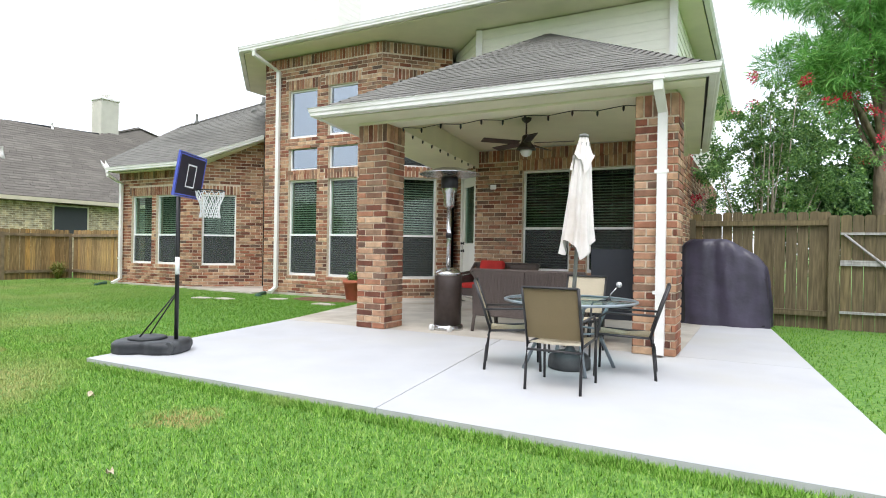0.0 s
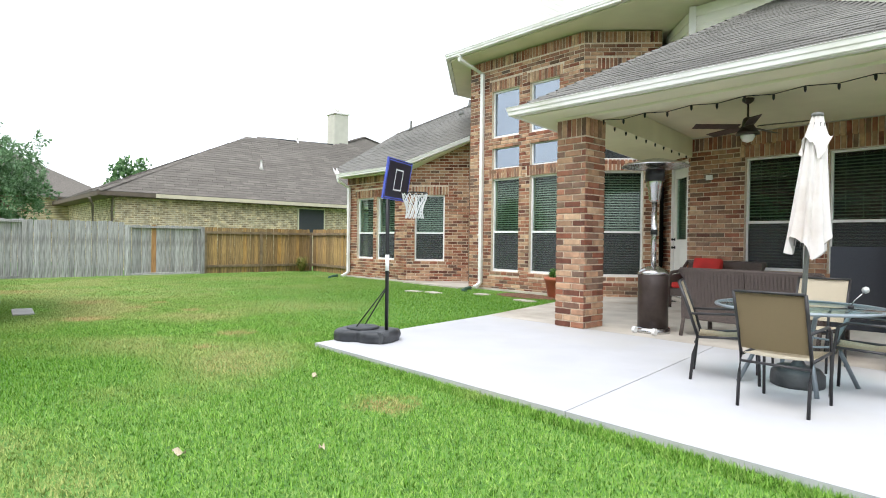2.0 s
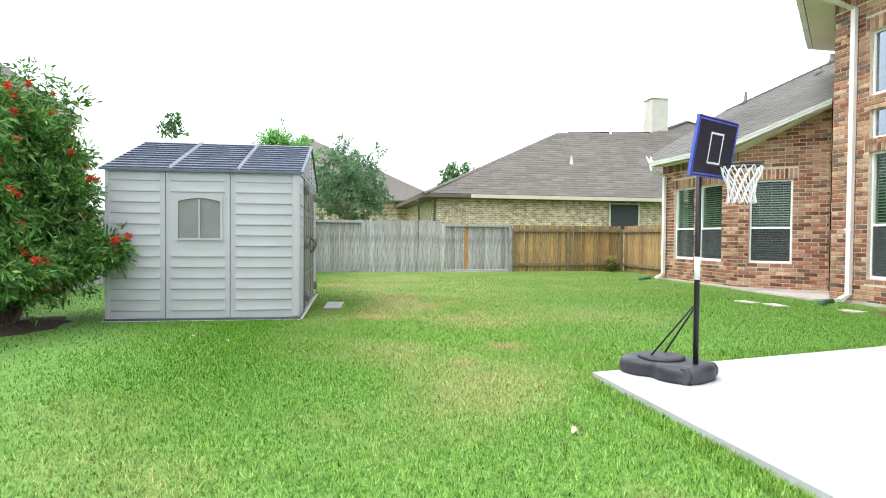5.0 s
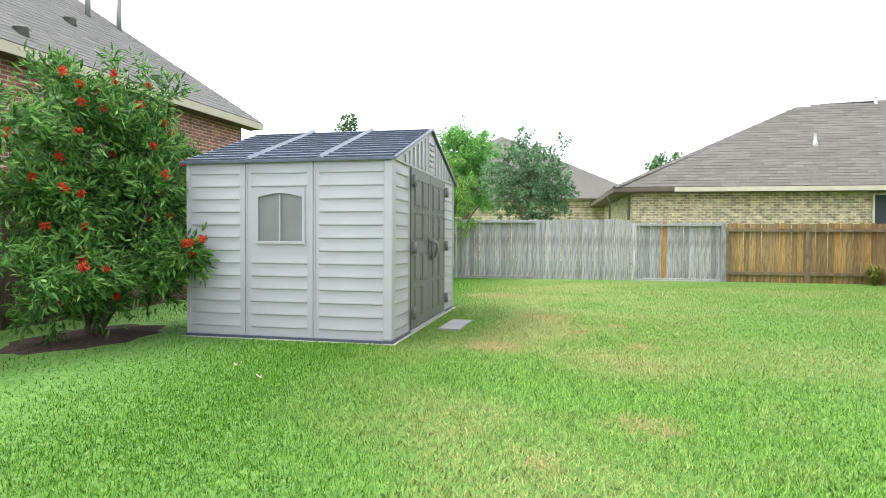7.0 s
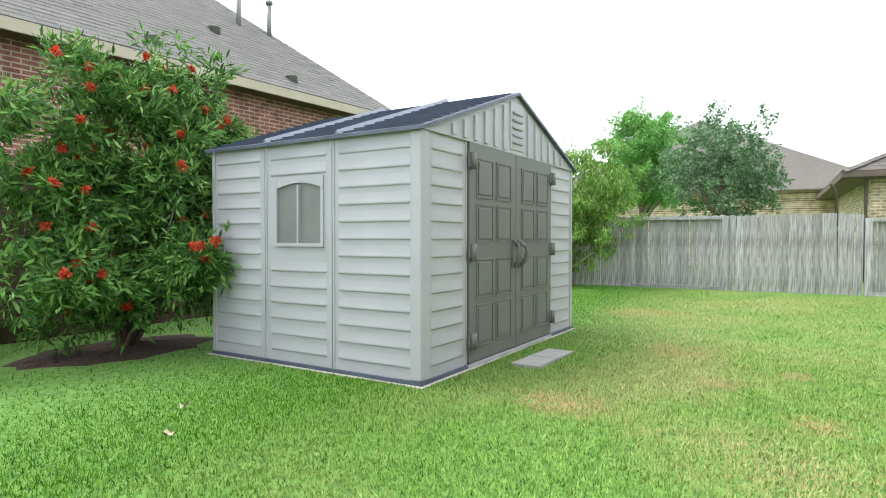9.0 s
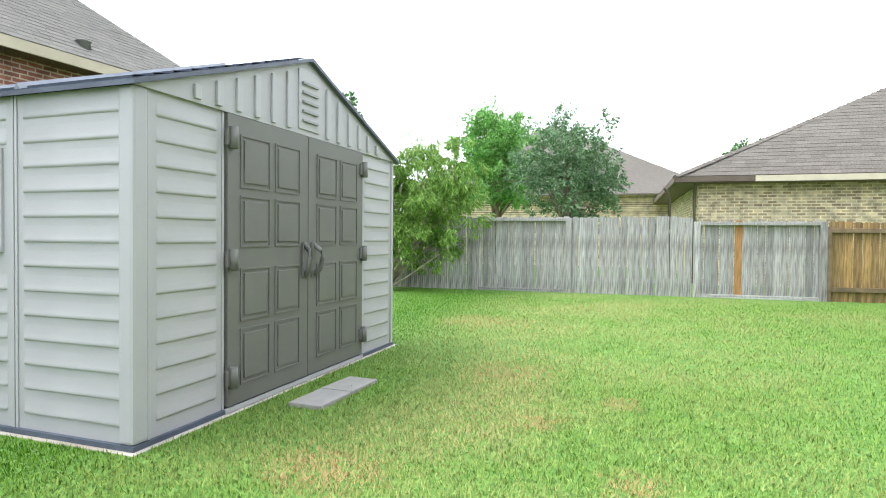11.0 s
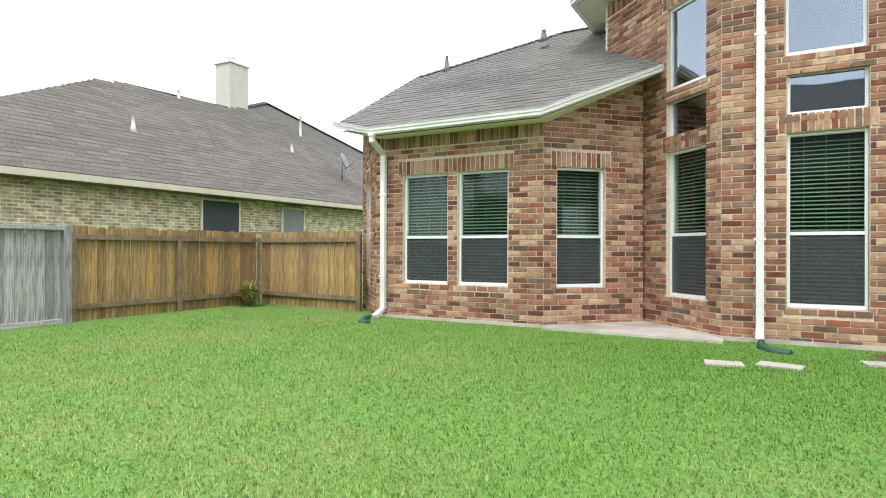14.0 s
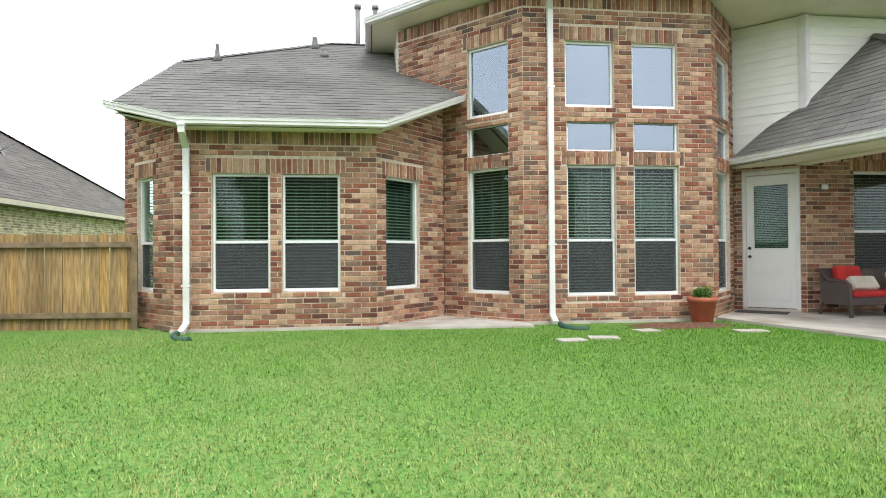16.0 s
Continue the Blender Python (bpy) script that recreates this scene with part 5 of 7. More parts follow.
def leaves(rs, centres, radii, count, ln, wd, droop=0.3, shell=0.55, shoots=0):
    """Leaf quads spread in many clumps: returns vertices, four to a leaf."""
    c = np.array(centres)
    r = np.array(radii)
    k = rs.integers(0, len(c), count)
    d = rs.normal(size=(count, 3))
    if shoots:
        sd = rs.normal(size=(len(c), shoots, 3))
        sd[:, :, 2] += 0.5 - droop
        sd /= np.linalg.norm(sd, axis=2)[:, :, None]
        d = sd[k, rs.integers(0, shoots, count)] + d * 0.17
        shell = 0.15
        r = r * 1.25
    d /= np.linalg.norm(d, axis=1)[:, None]
    rad = shell + (1 - shell) * rs.random(count) ** 0.6
    p = c[k] + d * (r[k] * rad[:, None] if r.ndim == 2 else (r[k] * rad)[:, None])
    a = d + rs.normal(size=(count, 3)) * 0.7
    a[:, 2] -= droop
    a /= np.linalg.norm(a, axis=1)[:, None]
    s = np.cross(a, rs.normal(size=(count, 3)))
    s /= np.linalg.norm(s, axis=1)[:, None]
    L = (ln * (0.6 + 0.8 * rs.random(count)))[:, None]
    W = L * wd
    v = np.stack([p, p + a * L * 0.45 + s * W, p + a * L, p + a * L * 0.45 - s * W], axis=1)
    return v.reshape(-1, 3)


def clumps(rs, centre, size, n, r):
    """Clump centres filling an uneven ellipsoid."""
    d = rs.normal(size=(n, 3))
    d /= np.linalg.norm(d, axis=1)[:, None]
    f = rs.random(n) ** 0.45
    c = np.array(centre) + d * np.array(size) * f[:, None]
    return c, r * (0.6 + 0.8 * rs.random(n))


M_BARK = surface("bark", (0.2, 0.15, 0.11), 0.95, noise_scale=12, vary=0.4, bump=1.0, bump_scale=25, stretch=(1, 1, 0.3))
M_BARKP = surface("pale_bark", (0.36, 0.31, 0.24), 0.85, noise_scale=8, vary=0.2, bump=0.4)


def tree(name, base, height, centre, size, n_clumps, clump_r, count, leaf, mat_l, label, limbs=6, trunk_r=0.1, wd=0.2, bark=None, seed=1, droop=0.3, flowers=None, group="", multi=False, category="tree", shoots=8, lobes=()):
    h = holder(name, pose(*base), label, category, group)
    rs = np.random.default_rng(seed)
    rnd = random.Random(seed)
    if lobes:
        got = [clumps(rs, q[:3], q[3:6], q[6], clump_r) for q in lobes]
        c, r = np.concatenate([g[0] for g in got]), np.concatenate([g[1] for g in got])
    else:
        c, r = clumps(rs, centre, size, n_clumps, clump_r)
    bm = newbm()
    if not multi:
        pts = [(0, 0, -0.05), (rnd.uniform(-0.05, 0.05), 0.03, height * 0.35), (rnd.uniform(-0.1, 0.1), -0.05, height * 0.65), (centre[0], centre[1], height * 0.95)]
        tube(bm, pts, trunk_r, 8, ratios=[1.25, 0.9, 0.6, 0.15])
        part("trunk", bm, bark or M_BARK, h)
        bm = newbm()
    for i in range(limbs):
        e = c[i % len(c)]
        s = (0.05 * rnd.uniform(-1, 1), 0.05 * rnd.uniform(-1, 1), 0.0 if multi else height * rnd.uniform(0.3, 0.7))
        mid = [(s[k] + e[k]) / 2 + rnd.uniform(-0.08, 0.08) for k in range(3)]
        bm = newbm()
        tube(bm, [s, mid, tuple(e)], trunk_r * (0.5 if multi else 0.4), 6, ratios=[1, 0.6, 0.2])
        part("limb", bm, bark or M_BARK, h)
    me = quads_mesh("crown", leaves(rs, c, r, count, leaf, wd, droop, shoots=shoots), 4, mat_l)
    cr = new("crown", me)
    cr.parent = h
    tagged(cr, kind="stuff")
    if flowers:
        mf, nf, rf, sz = flowers
        d = rs.normal(size=(nf * 3, 3))
        d /= np.linalg.norm(d, axis=1)[:, None]
        d = d[d[:, 2] > -0.35][:nf]
        fc = np.array(centre) + d * np.array(size) * 1.12
        if lobes:
            k = rs.choice(len(c), nf, replace=False)
            fc = c[k] + np.array((0.35, 0.6, 0.35)) * r[k][:, None] * 1.6
        for q in fc:
            cc, rr = clumps(rs, q, (rf, rf, rf), 4, rf * 0.6)
            f = new("blossom", quads_mesh("blossom", leaves(rs, cc, rr, 90, sz, 0.25, 0), 4, mf))
            f.parent = h
    return h


L_SHRUB = leaf_mat("shrub_leaf", [(0, (0.035, 0.095, 0.022)), (0.5, (0.09, 0.215, 0.042)), (0.85, (0.19, 0.37, 0.075)), (1, (0.3, 0.48, 0.14))])
L_LIGHT = leaf_mat("light_leaf", [(0, (0.1, 0.2, 0.035)), (0.6, (0.2, 0.36, 0.065)), (1, (0.33, 0.5, 0.12))])
L_DARK = leaf_mat("dark_leaf", [(0, (0.051, 0.119, 0.043)), (0.6, (0.102, 0.204, 0.076)), (1, (0.204, 0.340, 0.136))])
L_PINE = leaf_mat("pine_needle", [(0, (0.1, 0.25, 0.06)), (0.6, (0.19, 0.43, 0.1)), (1, (0.3, 0.54, 0.15))])
L_PINE2 = leaf_mat("bright_needle", [(0, (0.09, 0.24, 0.05)), (0.6, (0.17, 0.42, 0.09)), (1, (0.3, 0.55, 0.14))])
L_MYRT = leaf_mat("myrtle_leaf", [(0, (0.075, 0.160, 0.055)), (0.6, (0.17, 0.31, 0.1)), (1, (0.270, 0.420, 0.120))])
L_GREY = leaf_mat("grey_green_leaf", [(0, (0.08, 0.16, 0.07)), (0.6, (0.15, 0.26, 0.12)), (1, (0.28, 0.42, 0.24))])
F_RED = leaf_mat("red_blossom", [(0, (0.5, 0.04, 0.02)), (1, (0.75, 0.13, 0.05))])
F_PINK = leaf_mat("crimson_blossom", [(0, (0.5, 0.01, 0.04)), (1, (0.75, 0.04, 0.1))])

# the bottlebrush shrub beside the shed
LOBES = ((-0.35, 0.0, 1.75, 0.95, 0.7, 0.85, 60), (-0.5, 0.0, 2.65, 0.6, 0.45, 0.5, 22), (-0.4, 0.4, 0.85, 0.7, 0.5, 0.4, 30), (-0.95, 0.15, 1.7, 0.6, 0.5, 0.7, 26), (0.6, 0.2, 0.8, 0.8, 0.55, 0.55, 30), (0.7, 0.0, 1.75, 0.55, 0.45, 0.5, 20), (0.35, 0.0, 2.5, 0.45, 0.35, 0.3, 9), (1.2, 0.0, 2.2, 0.3, 0.25, 0.12, 4), (-0.08, 0.98, 0.95, 0.22, 0.28, 0.14, 8), (-1.3, 0.1, 2.3, 0.25, 0.2, 0.2, 5))
tree("flowering_shrub", (-7.95, -1.75, 0), 1.2, (0, 0, 1.64), (1.35, 0.85, 1.34), 140, 0.24, 52000, 0.1, L_SHRUB, "large green bottlebrush shrub with red blossoms by the shed", limbs=18, trunk_r=0.05, wd=0.12, seed=3, multi=True, flowers=(F_RED, 58, 0.026, 0.034), category="shrub", lobes=LOBES)
tree("flowering_shrub", (-6.0, -2.2, 0), 1.0, (0, 0, 0.95), (0.75, 0.45, 0.7), 40, 0.26, 16000, 0.085, L_SHRUB, "low green bottlebrush shrub with a few red blossoms", limbs=8, trunk_r=0.04, wd=0.12, seed=4, multi=True, flowers=(F_RED, 8, 0.028, 0.035), category="shrub")
# trees behind the west fence
tree("tree", (-17.35, -0.75, 0), 2.4, (-0.35, 0.55, 2.1), (0.9, 1.6, 1.5), 110, 0.28, 32000, 0.105, L_LIGHT, "light green willow-like tree behind the grey fence", limbs=20, trunk_r=0.07, wd=0.12, seed=5, multi=True, droop=1.0, bark=M_BARKP, group="trees behind the fence")
tree("pine_tree", (-24.0, 0.3, 0), 5.2, (0, 0, 3.6), (1.35, 1.4, 1.7), 90, 0.32, 30000, 0.13, L_PINE, "bright green pine tree behind the fence", limbs=12, trunk_r=0.14, wd=0.13, seed=6, group="trees behind the fence")
tree("tree", (-22.0, 2.75, 0), 4.4, (0, 0.1, 3.0), (1.4, 1.45, 1.8), 110, 0.28, 22000, 0.09, L_GREY, "dark green leafy tree behind the grey fence", limbs=16, trunk_r=0.12, wd=0.25, seed=7, group="trees behind the fence")
tree("tree", (-34.0, 10.6, 0), 4.0, (0, 0, 3.6), (2.2, 2.2, 1.6), 40, 0.6, 8000, 0.2, L_DARK, "dark green distant tree beyond the houses", limbs=6, trunk_r=0.15, wd=0.3, seed=8, group="distant trees")
# beyond the gate
tree("crape_myrtle", (1.1, 14.4, 0), 3.6, (0.2, 0, 2.9), (1.65, 1.1, 1.7), 105, 0.25, 30000, 0.058, L_MYRT, "crape myrtle with crimson blossoms behind the fence", limbs=22, trunk_r=0.06, wd=0.28, seed=9, multi=True, bark=M_BARKP, flowers=(F_PINK, 20, 0.12, 0.045))
tree("pine_tree", (3.12, 15.5, 0), 9.0, (-0.15, 0, 6.0), (2.3, 1.2, 1.8), 34, 0.4, 52000, 0.24, L_PINE2, "tall pine tree with scaly trunk behind the gate", limbs=24, trunk_r=0.16, wd=0.03, seed=10, shoots=26)
tree("tree", (4.7, 18.5, 0), 4.4, (-0.2, 0, 2.9), (3.2, 1.5, 2.3), 90, 0.6, 34000, 0.16, L_DARK, "dark evergreen mass behind the gate", limbs=10, trunk_r=0.12, wd=0.2, seed=11)
tree("tree", (2.5, 16.9, 0), 3.0, (0, 0, 1.9), (1.7, 0.7, 1.2), 60, 0.4, 16000, 0.12, L_DARK, "low dark evergreen mass behind the brown fence", limbs=8, trunk_r=0.08, wd=0.25, seed=13)
tree("tree", (-19.6, -2.75, 0), 4.8, (0, 0, 4.55), (0.3, 0.4, 0.45), 12, 0.13, 700, 0.09, L_DARK, "slim sparse tree top rising behind the shed roof", limbs=9, trunk_r=0.04, wd=0.3, seed=12)

# lily in the fence corner
rs = np.random.default_rng(5)


L_LILY = leaf_mat("strap_leaf", [(0, (0.12, 0.16, 0.03)), (0.6, (0.25, 0.26, 0.06)), (1, (0.4, 0.3, 0.12))])


def lily():
    h = holder("garden_plant", pose(-18.0, 11.15, 0), "small green strap-leaved plant in the fence corner", "plant")
    vs = []
    for i in range(230):
        a, l = rs.uniform(0, math.tau), rs.uniform(0.25, 0.55)
        d = np.array([math.cos(a), math.sin(a), 0])
        z0 = rs.uniform(0, 0.3)
        s = np.array([-d[1], d[0], 0]) * 0.012
        p = [np.array([0, 0, z0]), d * l * 0.4 + [0, 0, z0 + l * 0.6], d * l * 0.8 + [0, 0, z0 + l * 0.5]]
        vs += [p[0] - s, p[0] + s, p[1] + s, p[1] - s, p[1] - s, p[1] + s, p[2] + s * 0.2, p[2] - s * 0.2]
    f = new("leaves", quads_mesh("leaves", np.array(vs), 4, L_LILY))
    f.parent = h
    tagged(f, kind="stuff")


lily()




# ---- patio door ----
def patio_door():
    h = holder("door_1", door_wall.matrix_basis @ pose(0.95, 0.03, 0.1), "closed white half-glass patio door with cream frame in brick", "door", kind="structure")
    h.scale = (0.94, 1, 1)
    bm = newbm()
    box(bm, -0.506, -0.44, -0.02, 0.12, 0.0, 2.636, 0.006)
    box(bm, 0.44, 0.506, -0.02, 0.12, 0.0, 2.636, 0.006)
    box(bm, -0.44, 0.44, -0.02, 0.12, 2.56, 2.636, 0.006)
    part("door_frame", bm, M_TRIM, h)
    bm = newbm()
    D = (-0.3, 0.3, 1.18, 2.36)
    for q in ((-0.437, D[0], 0.06, 2.55), (D[1], 0.437, 0.06, 2.55), (D[0], D[1], 0.06, D[2]), (D[0], D[1], D[3], 2.55)):
        box(bm, q[0], q[1], 0.03, 0.075, q[2], q[3])
    leaf = part("leaf", bm, M_DOORW, h)
    bm = newbm()
    for q in ((D[0] - 0.03, D[0], D[2] - 0.03, D[3] + 0.03), (D[1], D[1] + 0.03, D[2] - 0.03, D[3] + 0.03), (D[0], D[1], D[2] - 0.03, D[2]), (D[0], D[1], D[3], D[3] + 0.03)):
        box(bm, q[0], q[1], 0.016, 0.03, q[2], q[3], 0.004)
    part("glazing_bead", bm, M_DOORW, leaf)
    bm = newbm()
    box(bm, D[0], D[1], 0.04, 0.045, D[2], D[3])
    g = part("pane", bm, M_GLASS, h)
    g.visible_shadow = False
    blind = holder("blind", pose(0, 0.09, 0), "", "")
    blind.parent = h
    bs = newbm()
    box(bs, -0.3, 0.3, -0.012, 0.012, -0.001, 0.001)
    me = mesh_of("slat", bs, M_BLIND)
    z = D[2] + 0.03
    while z < D[3]:
        put("slat", me, blind, pose(0, 0, z, 50))
        z += 0.033
    for x in (-0.2, 0.2):
        for a, b in ((0.2, 0.62), (0.7, 1.05)):
            bm = newbm()
            box(bm, x - 0.14, x + 0.14, 0.022, 0.032, a, b, 0.006)
            part("raised_panel", bm, M_DOORW, leaf)
    for z in (1.02, 1.18):
        bm = newbm()
        lathe(bm, [(0.032, 0), (0.03, 0.012), (0.014, 0.02), (0.014, 0.035), (0.027, 0.05), (0.02, 0.07), (0.001, 0.073)], 0, 0, 14)
        part("door_handle", bm, M_BLACK, h, "black round knob", at=pose(-0.385, 0.03, z, 90))
    bm = newbm()
    box(bm, -0.506, 0.506, -0.05, 0.1, 0.0, 0.045, 0.006)
    part("door_sill", bm, M_CONC_OLD, h)


patio_door()
M_MAT = surface("door_mat", (0.09, 0.085, 0.075), 1.0, noise_scale=60, vary=0.5, bump=1.0, bump_scale=200)
bm = newbm()
box(bm, -0.42, 0.42, -0.22, 0.22, 0, 0.014, 0.004)
part("door_mat", bm, M_MAT, at=pose(-4.72, 11.73, PZ, 0, 0, -44), label="thin dark grey door mat before the patio door", category="door mat")

bm = newbm()
box(bm, -0.06, 0.06, -0.03, 0, -0.045, 0.045, 0.008)
part("outlet_box", bm, M_WHITE, at=pose(-3.64, DW - 0.002, 2.38), label="small white cover box on the brick patio wall", category="outlet box")

# ---- patio furniture ----
M_SLING = surface("tan_sling_fabric", (0.56, 0.49, 0.36), 0.8, noise_scale=250, vary=0.25, bump=0.5, bump_scale=400)
M_ALU = surface("dark_bronze_frame", (0.05, 0.048, 0.05), 0.4, 0.5, vary=0.15, bump=0.05)
M_GREYMET = surface("grey_painted_metal", (0.28, 0.32, 0.35), 0.4, 0.4, vary=0.1, bump=0.05)
M_WICKER = surface("brown_wicker", (0.105, 0.08, 0.07), 0.65, noise_scale=90, vary=0.55, bump=1.0, bump_scale=120, stretch=(1, 1, 2.2))
M_RED = surface("red_cushion", (0.5, 0.025, 0.02), 0.85, noise_scale=5, vary=0.15, bump=0.3, bump_scale=20)
M_CREAMC = surface("cream_cushion", (0.62, 0.56, 0.45), 0.85, noise_scale=5, vary=0.1, bump=0.3, bump_scale=20)
M_CANVAS = surface("umbrella_canvas", (0.72, 0.67, 0.64), 0.85, noise_scale=6, vary=0.06, bump=0.4, bump_scale=25, stain=(0.6, 0.53, 0.48), stain_scale=4)
M_COVER = surface("grill_cover_cloth", (0.045, 0.038, 0.062), 0.4, noise_scale=4, vary=0.25, bump=1.0, bump_scale=7)
M_STEEL = surface("brushed_steel", (0.55, 0.55, 0.55), 0.25, 1.0, noise_scale=20, vary=0.1, bump=0.02)
M_BRONZE = surface("bronze_enamel", (0.05, 0.035, 0.03), 0.4, 0.2, noise_scale=20, vary=0.15, bump=0.1)
M_TERRA = surface("terracotta", (0.42, 0.12, 0.06), 0.7, noise_scale=6, vary=0.12, bump=0.15)
M_MULCH = surface("mulch", (0.14, 0.07, 0.04), 1.0, noise_scale=25, vary=0.5, bump=1.0, bump_scale=60)
M_MULCHD = surface("dark_mulch", (0.05, 0.03, 0.022), 1.0, noise_scale=25, vary=0.5, bump=1.0, bump_scale=60)
M_BALL = surface("silver_ball", (0.6, 0.6, 0.6), 0.3, 0.6, bump=0)


def sling_chair(m, label):
    """Faces local +y; origin on the floor at its middle."""
    h = holder("patio_chair", m, label, "chair", "chairs round the glass table")
    W = 0.235
    for s in (-1, 1):
        bm = newbm()
        tube(bm, [(s * W, -0.27, 0.0), (s * W, -0.25, 0.25), (s * W, -0.22, 0.42), (s * W, -0.3, 0.7), (s * W, -0.37, 0.93)], 0.013, 8)
        part("rear_post", bm, M_ALU, h)
        bm = newbm()
        tube(bm, [(s * W, 0.24, 0.0), (s * W, 0.23, 0.35), (s * W, 0.2, 0.6), (s * W, 0.14, 0.645), (s * W, -0.28, 0.63)], 0.012, 8)
        part("arm_and_leg", bm, M_ALU, h)
        bm = newbm()
        tube(bm, [(s * W, -0.22, 0.41), (s * W, 0.23, 0.43)], 0.012, 8)
        part("seat_rail", bm, M_ALU, h)
    for y, z in ((-0.235, 0.36), (0.23, 0.42), (-0.37, 0.93)):
        bm = newbm()
        tube(bm, [(-W, y, z), (W, y, z)], 0.011, 8)
        part("cross_bar", bm, M_ALU, h)

    def sheet(pts, thick):
        bm = newbm()
        top = [[bm.verts.new((x, y, z - 0.012 * (1 - (x / 0.225) ** 2))) for x in (-0.225, -0.11, 0, 0.11, 0.225)] for y, z in pts]
        for a, b in zip(top, top[1:]):
            for k in range(4):
                bm.faces.new((a[k], a[k + 1], b[k + 1], b[k]))
        g = bmesh.ops.solidify(bm, geom=bm.faces[:], thickness=thick)
        return bm

    part("seat", sheet([(-0.22, 0.425), (0, 0.41), (0.23, 0.435)], 0.006), M_SLING, h)
    bm = newbm()
    rows = [(-0.245, 0.47), (-0.275, 0.6), (-0.33, 0.78), (-0.372, 0.92)]
    top = [[bm.verts.new((x, y - 0.012 * (1 - (x / 0.225) ** 2), z)) for x in (-0.225, -0.11, 0, 0.11, 0.225)] for y, z in rows]
    for a, b in zip(top, top[1:]):
        for k in range(4):
            bm.faces.new((a[k], a[k + 1], b[k + 1], b[k]))
    bmesh.ops.solidify(bm, geom=bm.faces[:], thickness=0.006)
    part("backrest", bm, M_SLING, h)
    return h


TC = (-0.52, 6.1)
CL = "dark metal patio chair with tan sling seat beside the glass table"
ch = sling_chair(pose(-0.37, 5.39, PZ, 0, 0, 1), CL)
ch.scale = (0.9, 0.96, 0.84)
copy_thing(ch, pose(-0.98, 5.92, PZ, 0, 0, -68))
copy_thing(ch, pose(-0.04, 6.13, PZ, 0, 0, 98))
copy_thing(ch, pose(-0.7, 6.97, PZ, 0, 0, 178))


def glass_table():
    h = holder("patio_table", pose(TC[0], TC[1], PZ), "round glass patio table with grey curved metal legs on the slab", "table")
    h.scale = (1, 1, 0.86)
    R = 0.58
    bm = newbm()
    lathe(bm, [(0.03, 0.712), (R - 0.012, 0.712), (R - 0.012, 0.719), (0.03, 0.719)], 0, 0, 40)
    part("tabletop", bm, M_GLASS_TABLE, h, "wavy bluish glass top")
    bm = newbm()
    pts = [(R * math.cos(a * math.tau / 40), R * math.sin(a * math.tau / 40), 0.71) for a in range(41)]
    tube(bm, pts, 0.014, 8, cap=False)
    part("rim", bm, M_GREYMET, h)
    for i in range(4):
        a = math.tau * i / 4 + 0.6
        c, s = math.cos(a), math.sin(a)
        bm = newbm()
        tube(bm, [(c * 0.42, s * 0.42, 0.0), (c * 0.3, s * 0.3, 0.3), (c * 0.27, s * 0.27, 0.45), (c * 0.36, s * 0.36, 0.66), (c * 0.45, s * 0.45, 0.7)], 0.017, 8)
        part("leg", bm, M_GREYMET, h)
    bm = newbm()
    pts = [(0.28 * math.cos(a * math.tau / 24), 0.28 * math.sin(a * math.tau / 24), 0.4) for a in range(25)]
    tube(bm, pts, 0.01, 6, cap=False)
    part("brace_ring", bm, M_GREYMET, h)


glass_table()


def umbrella():
    h = holder("patio_umbrella", pose(TC[0], TC[1], PZ, 0, 2.9, 0), "closed off-white canvas umbrella on dark round base through the table", "umbrella")
    bm = newbm()
    lathe(bm, [(0.185, 0.0), (0.19, 0.03), (0.185, 0.1), (0.15, 0.14), (0.06, 0.15), (0.03, 0.2), (0.028, 0.26), (0.02, 0.262)], 0, 0, 24)
    part("base", bm, M_RUBBER, h, "dark grey round umbrella base")
    bm = newbm()
    tube(bm, [(0, 0, 0.2), (0, 0, 2.09)], 0.019, 10)
    part("pole", bm, M_SHEDD, h)
    for nm, z0, z1, r0, r1, amp, ph in (("canopy", 1.07, 1.93, 0.13, 0.062, 0.034, 0.0), ("vent_cap", 1.83, 2.08, 0.095, 0.034, 0.015, 0.3)):
        bm = newbm()
        rings = []
        n, k = 48, 12
        for j in range(k + 1):
            t = j / k
            z = z0 + (z1 - z0) * t
            ring = []
            for i in range(n):
                a = math.tau * i / n
                r = (r0 + (r1 - r0) * t ** 0.8) + amp * (1 - t * 0.7) * math.sin(a * 8 + ph + t * 0.8)
                zz = z + (0.07 * math.sin(a * 3 + 1) + 0.025 * math.sin(a * 8)) * (1 - t) ** 4
                ring.append(bm.verts.new((r * math.cos(a), r * math.sin(a), zz)))
            rings.append(ring)
        for a, b in zip(rings, rings[1:]):
            for i in range(n):
                f = bm.faces.new((a[i], a[(i + 1) % n], b[(i + 1) % n], b[i]))
                f.smooth = True
        bm.faces.new(rings[-1])
        part(nm, bm, M_CANVAS, h)
    bm = newbm()
    lathe(bm, [(0.045, 2.07), (0.04, 2.095), (0.005, 2.105)], 0, 0, 12)
    part("finial", bm, M_SHEDD, h)
    for i in range(8):
        a = math.tau * i / 8
        bm = newbm()
        tube(bm, [(0.05 * math.cos(a), 0.05 * math.sin(a), 2.02), (0.1 * math.cos(a), 0.1 * math.sin(a), 1.08)], 0.005, 5)
        part("rib", bm, M_SHEDD, h)


umbrella()


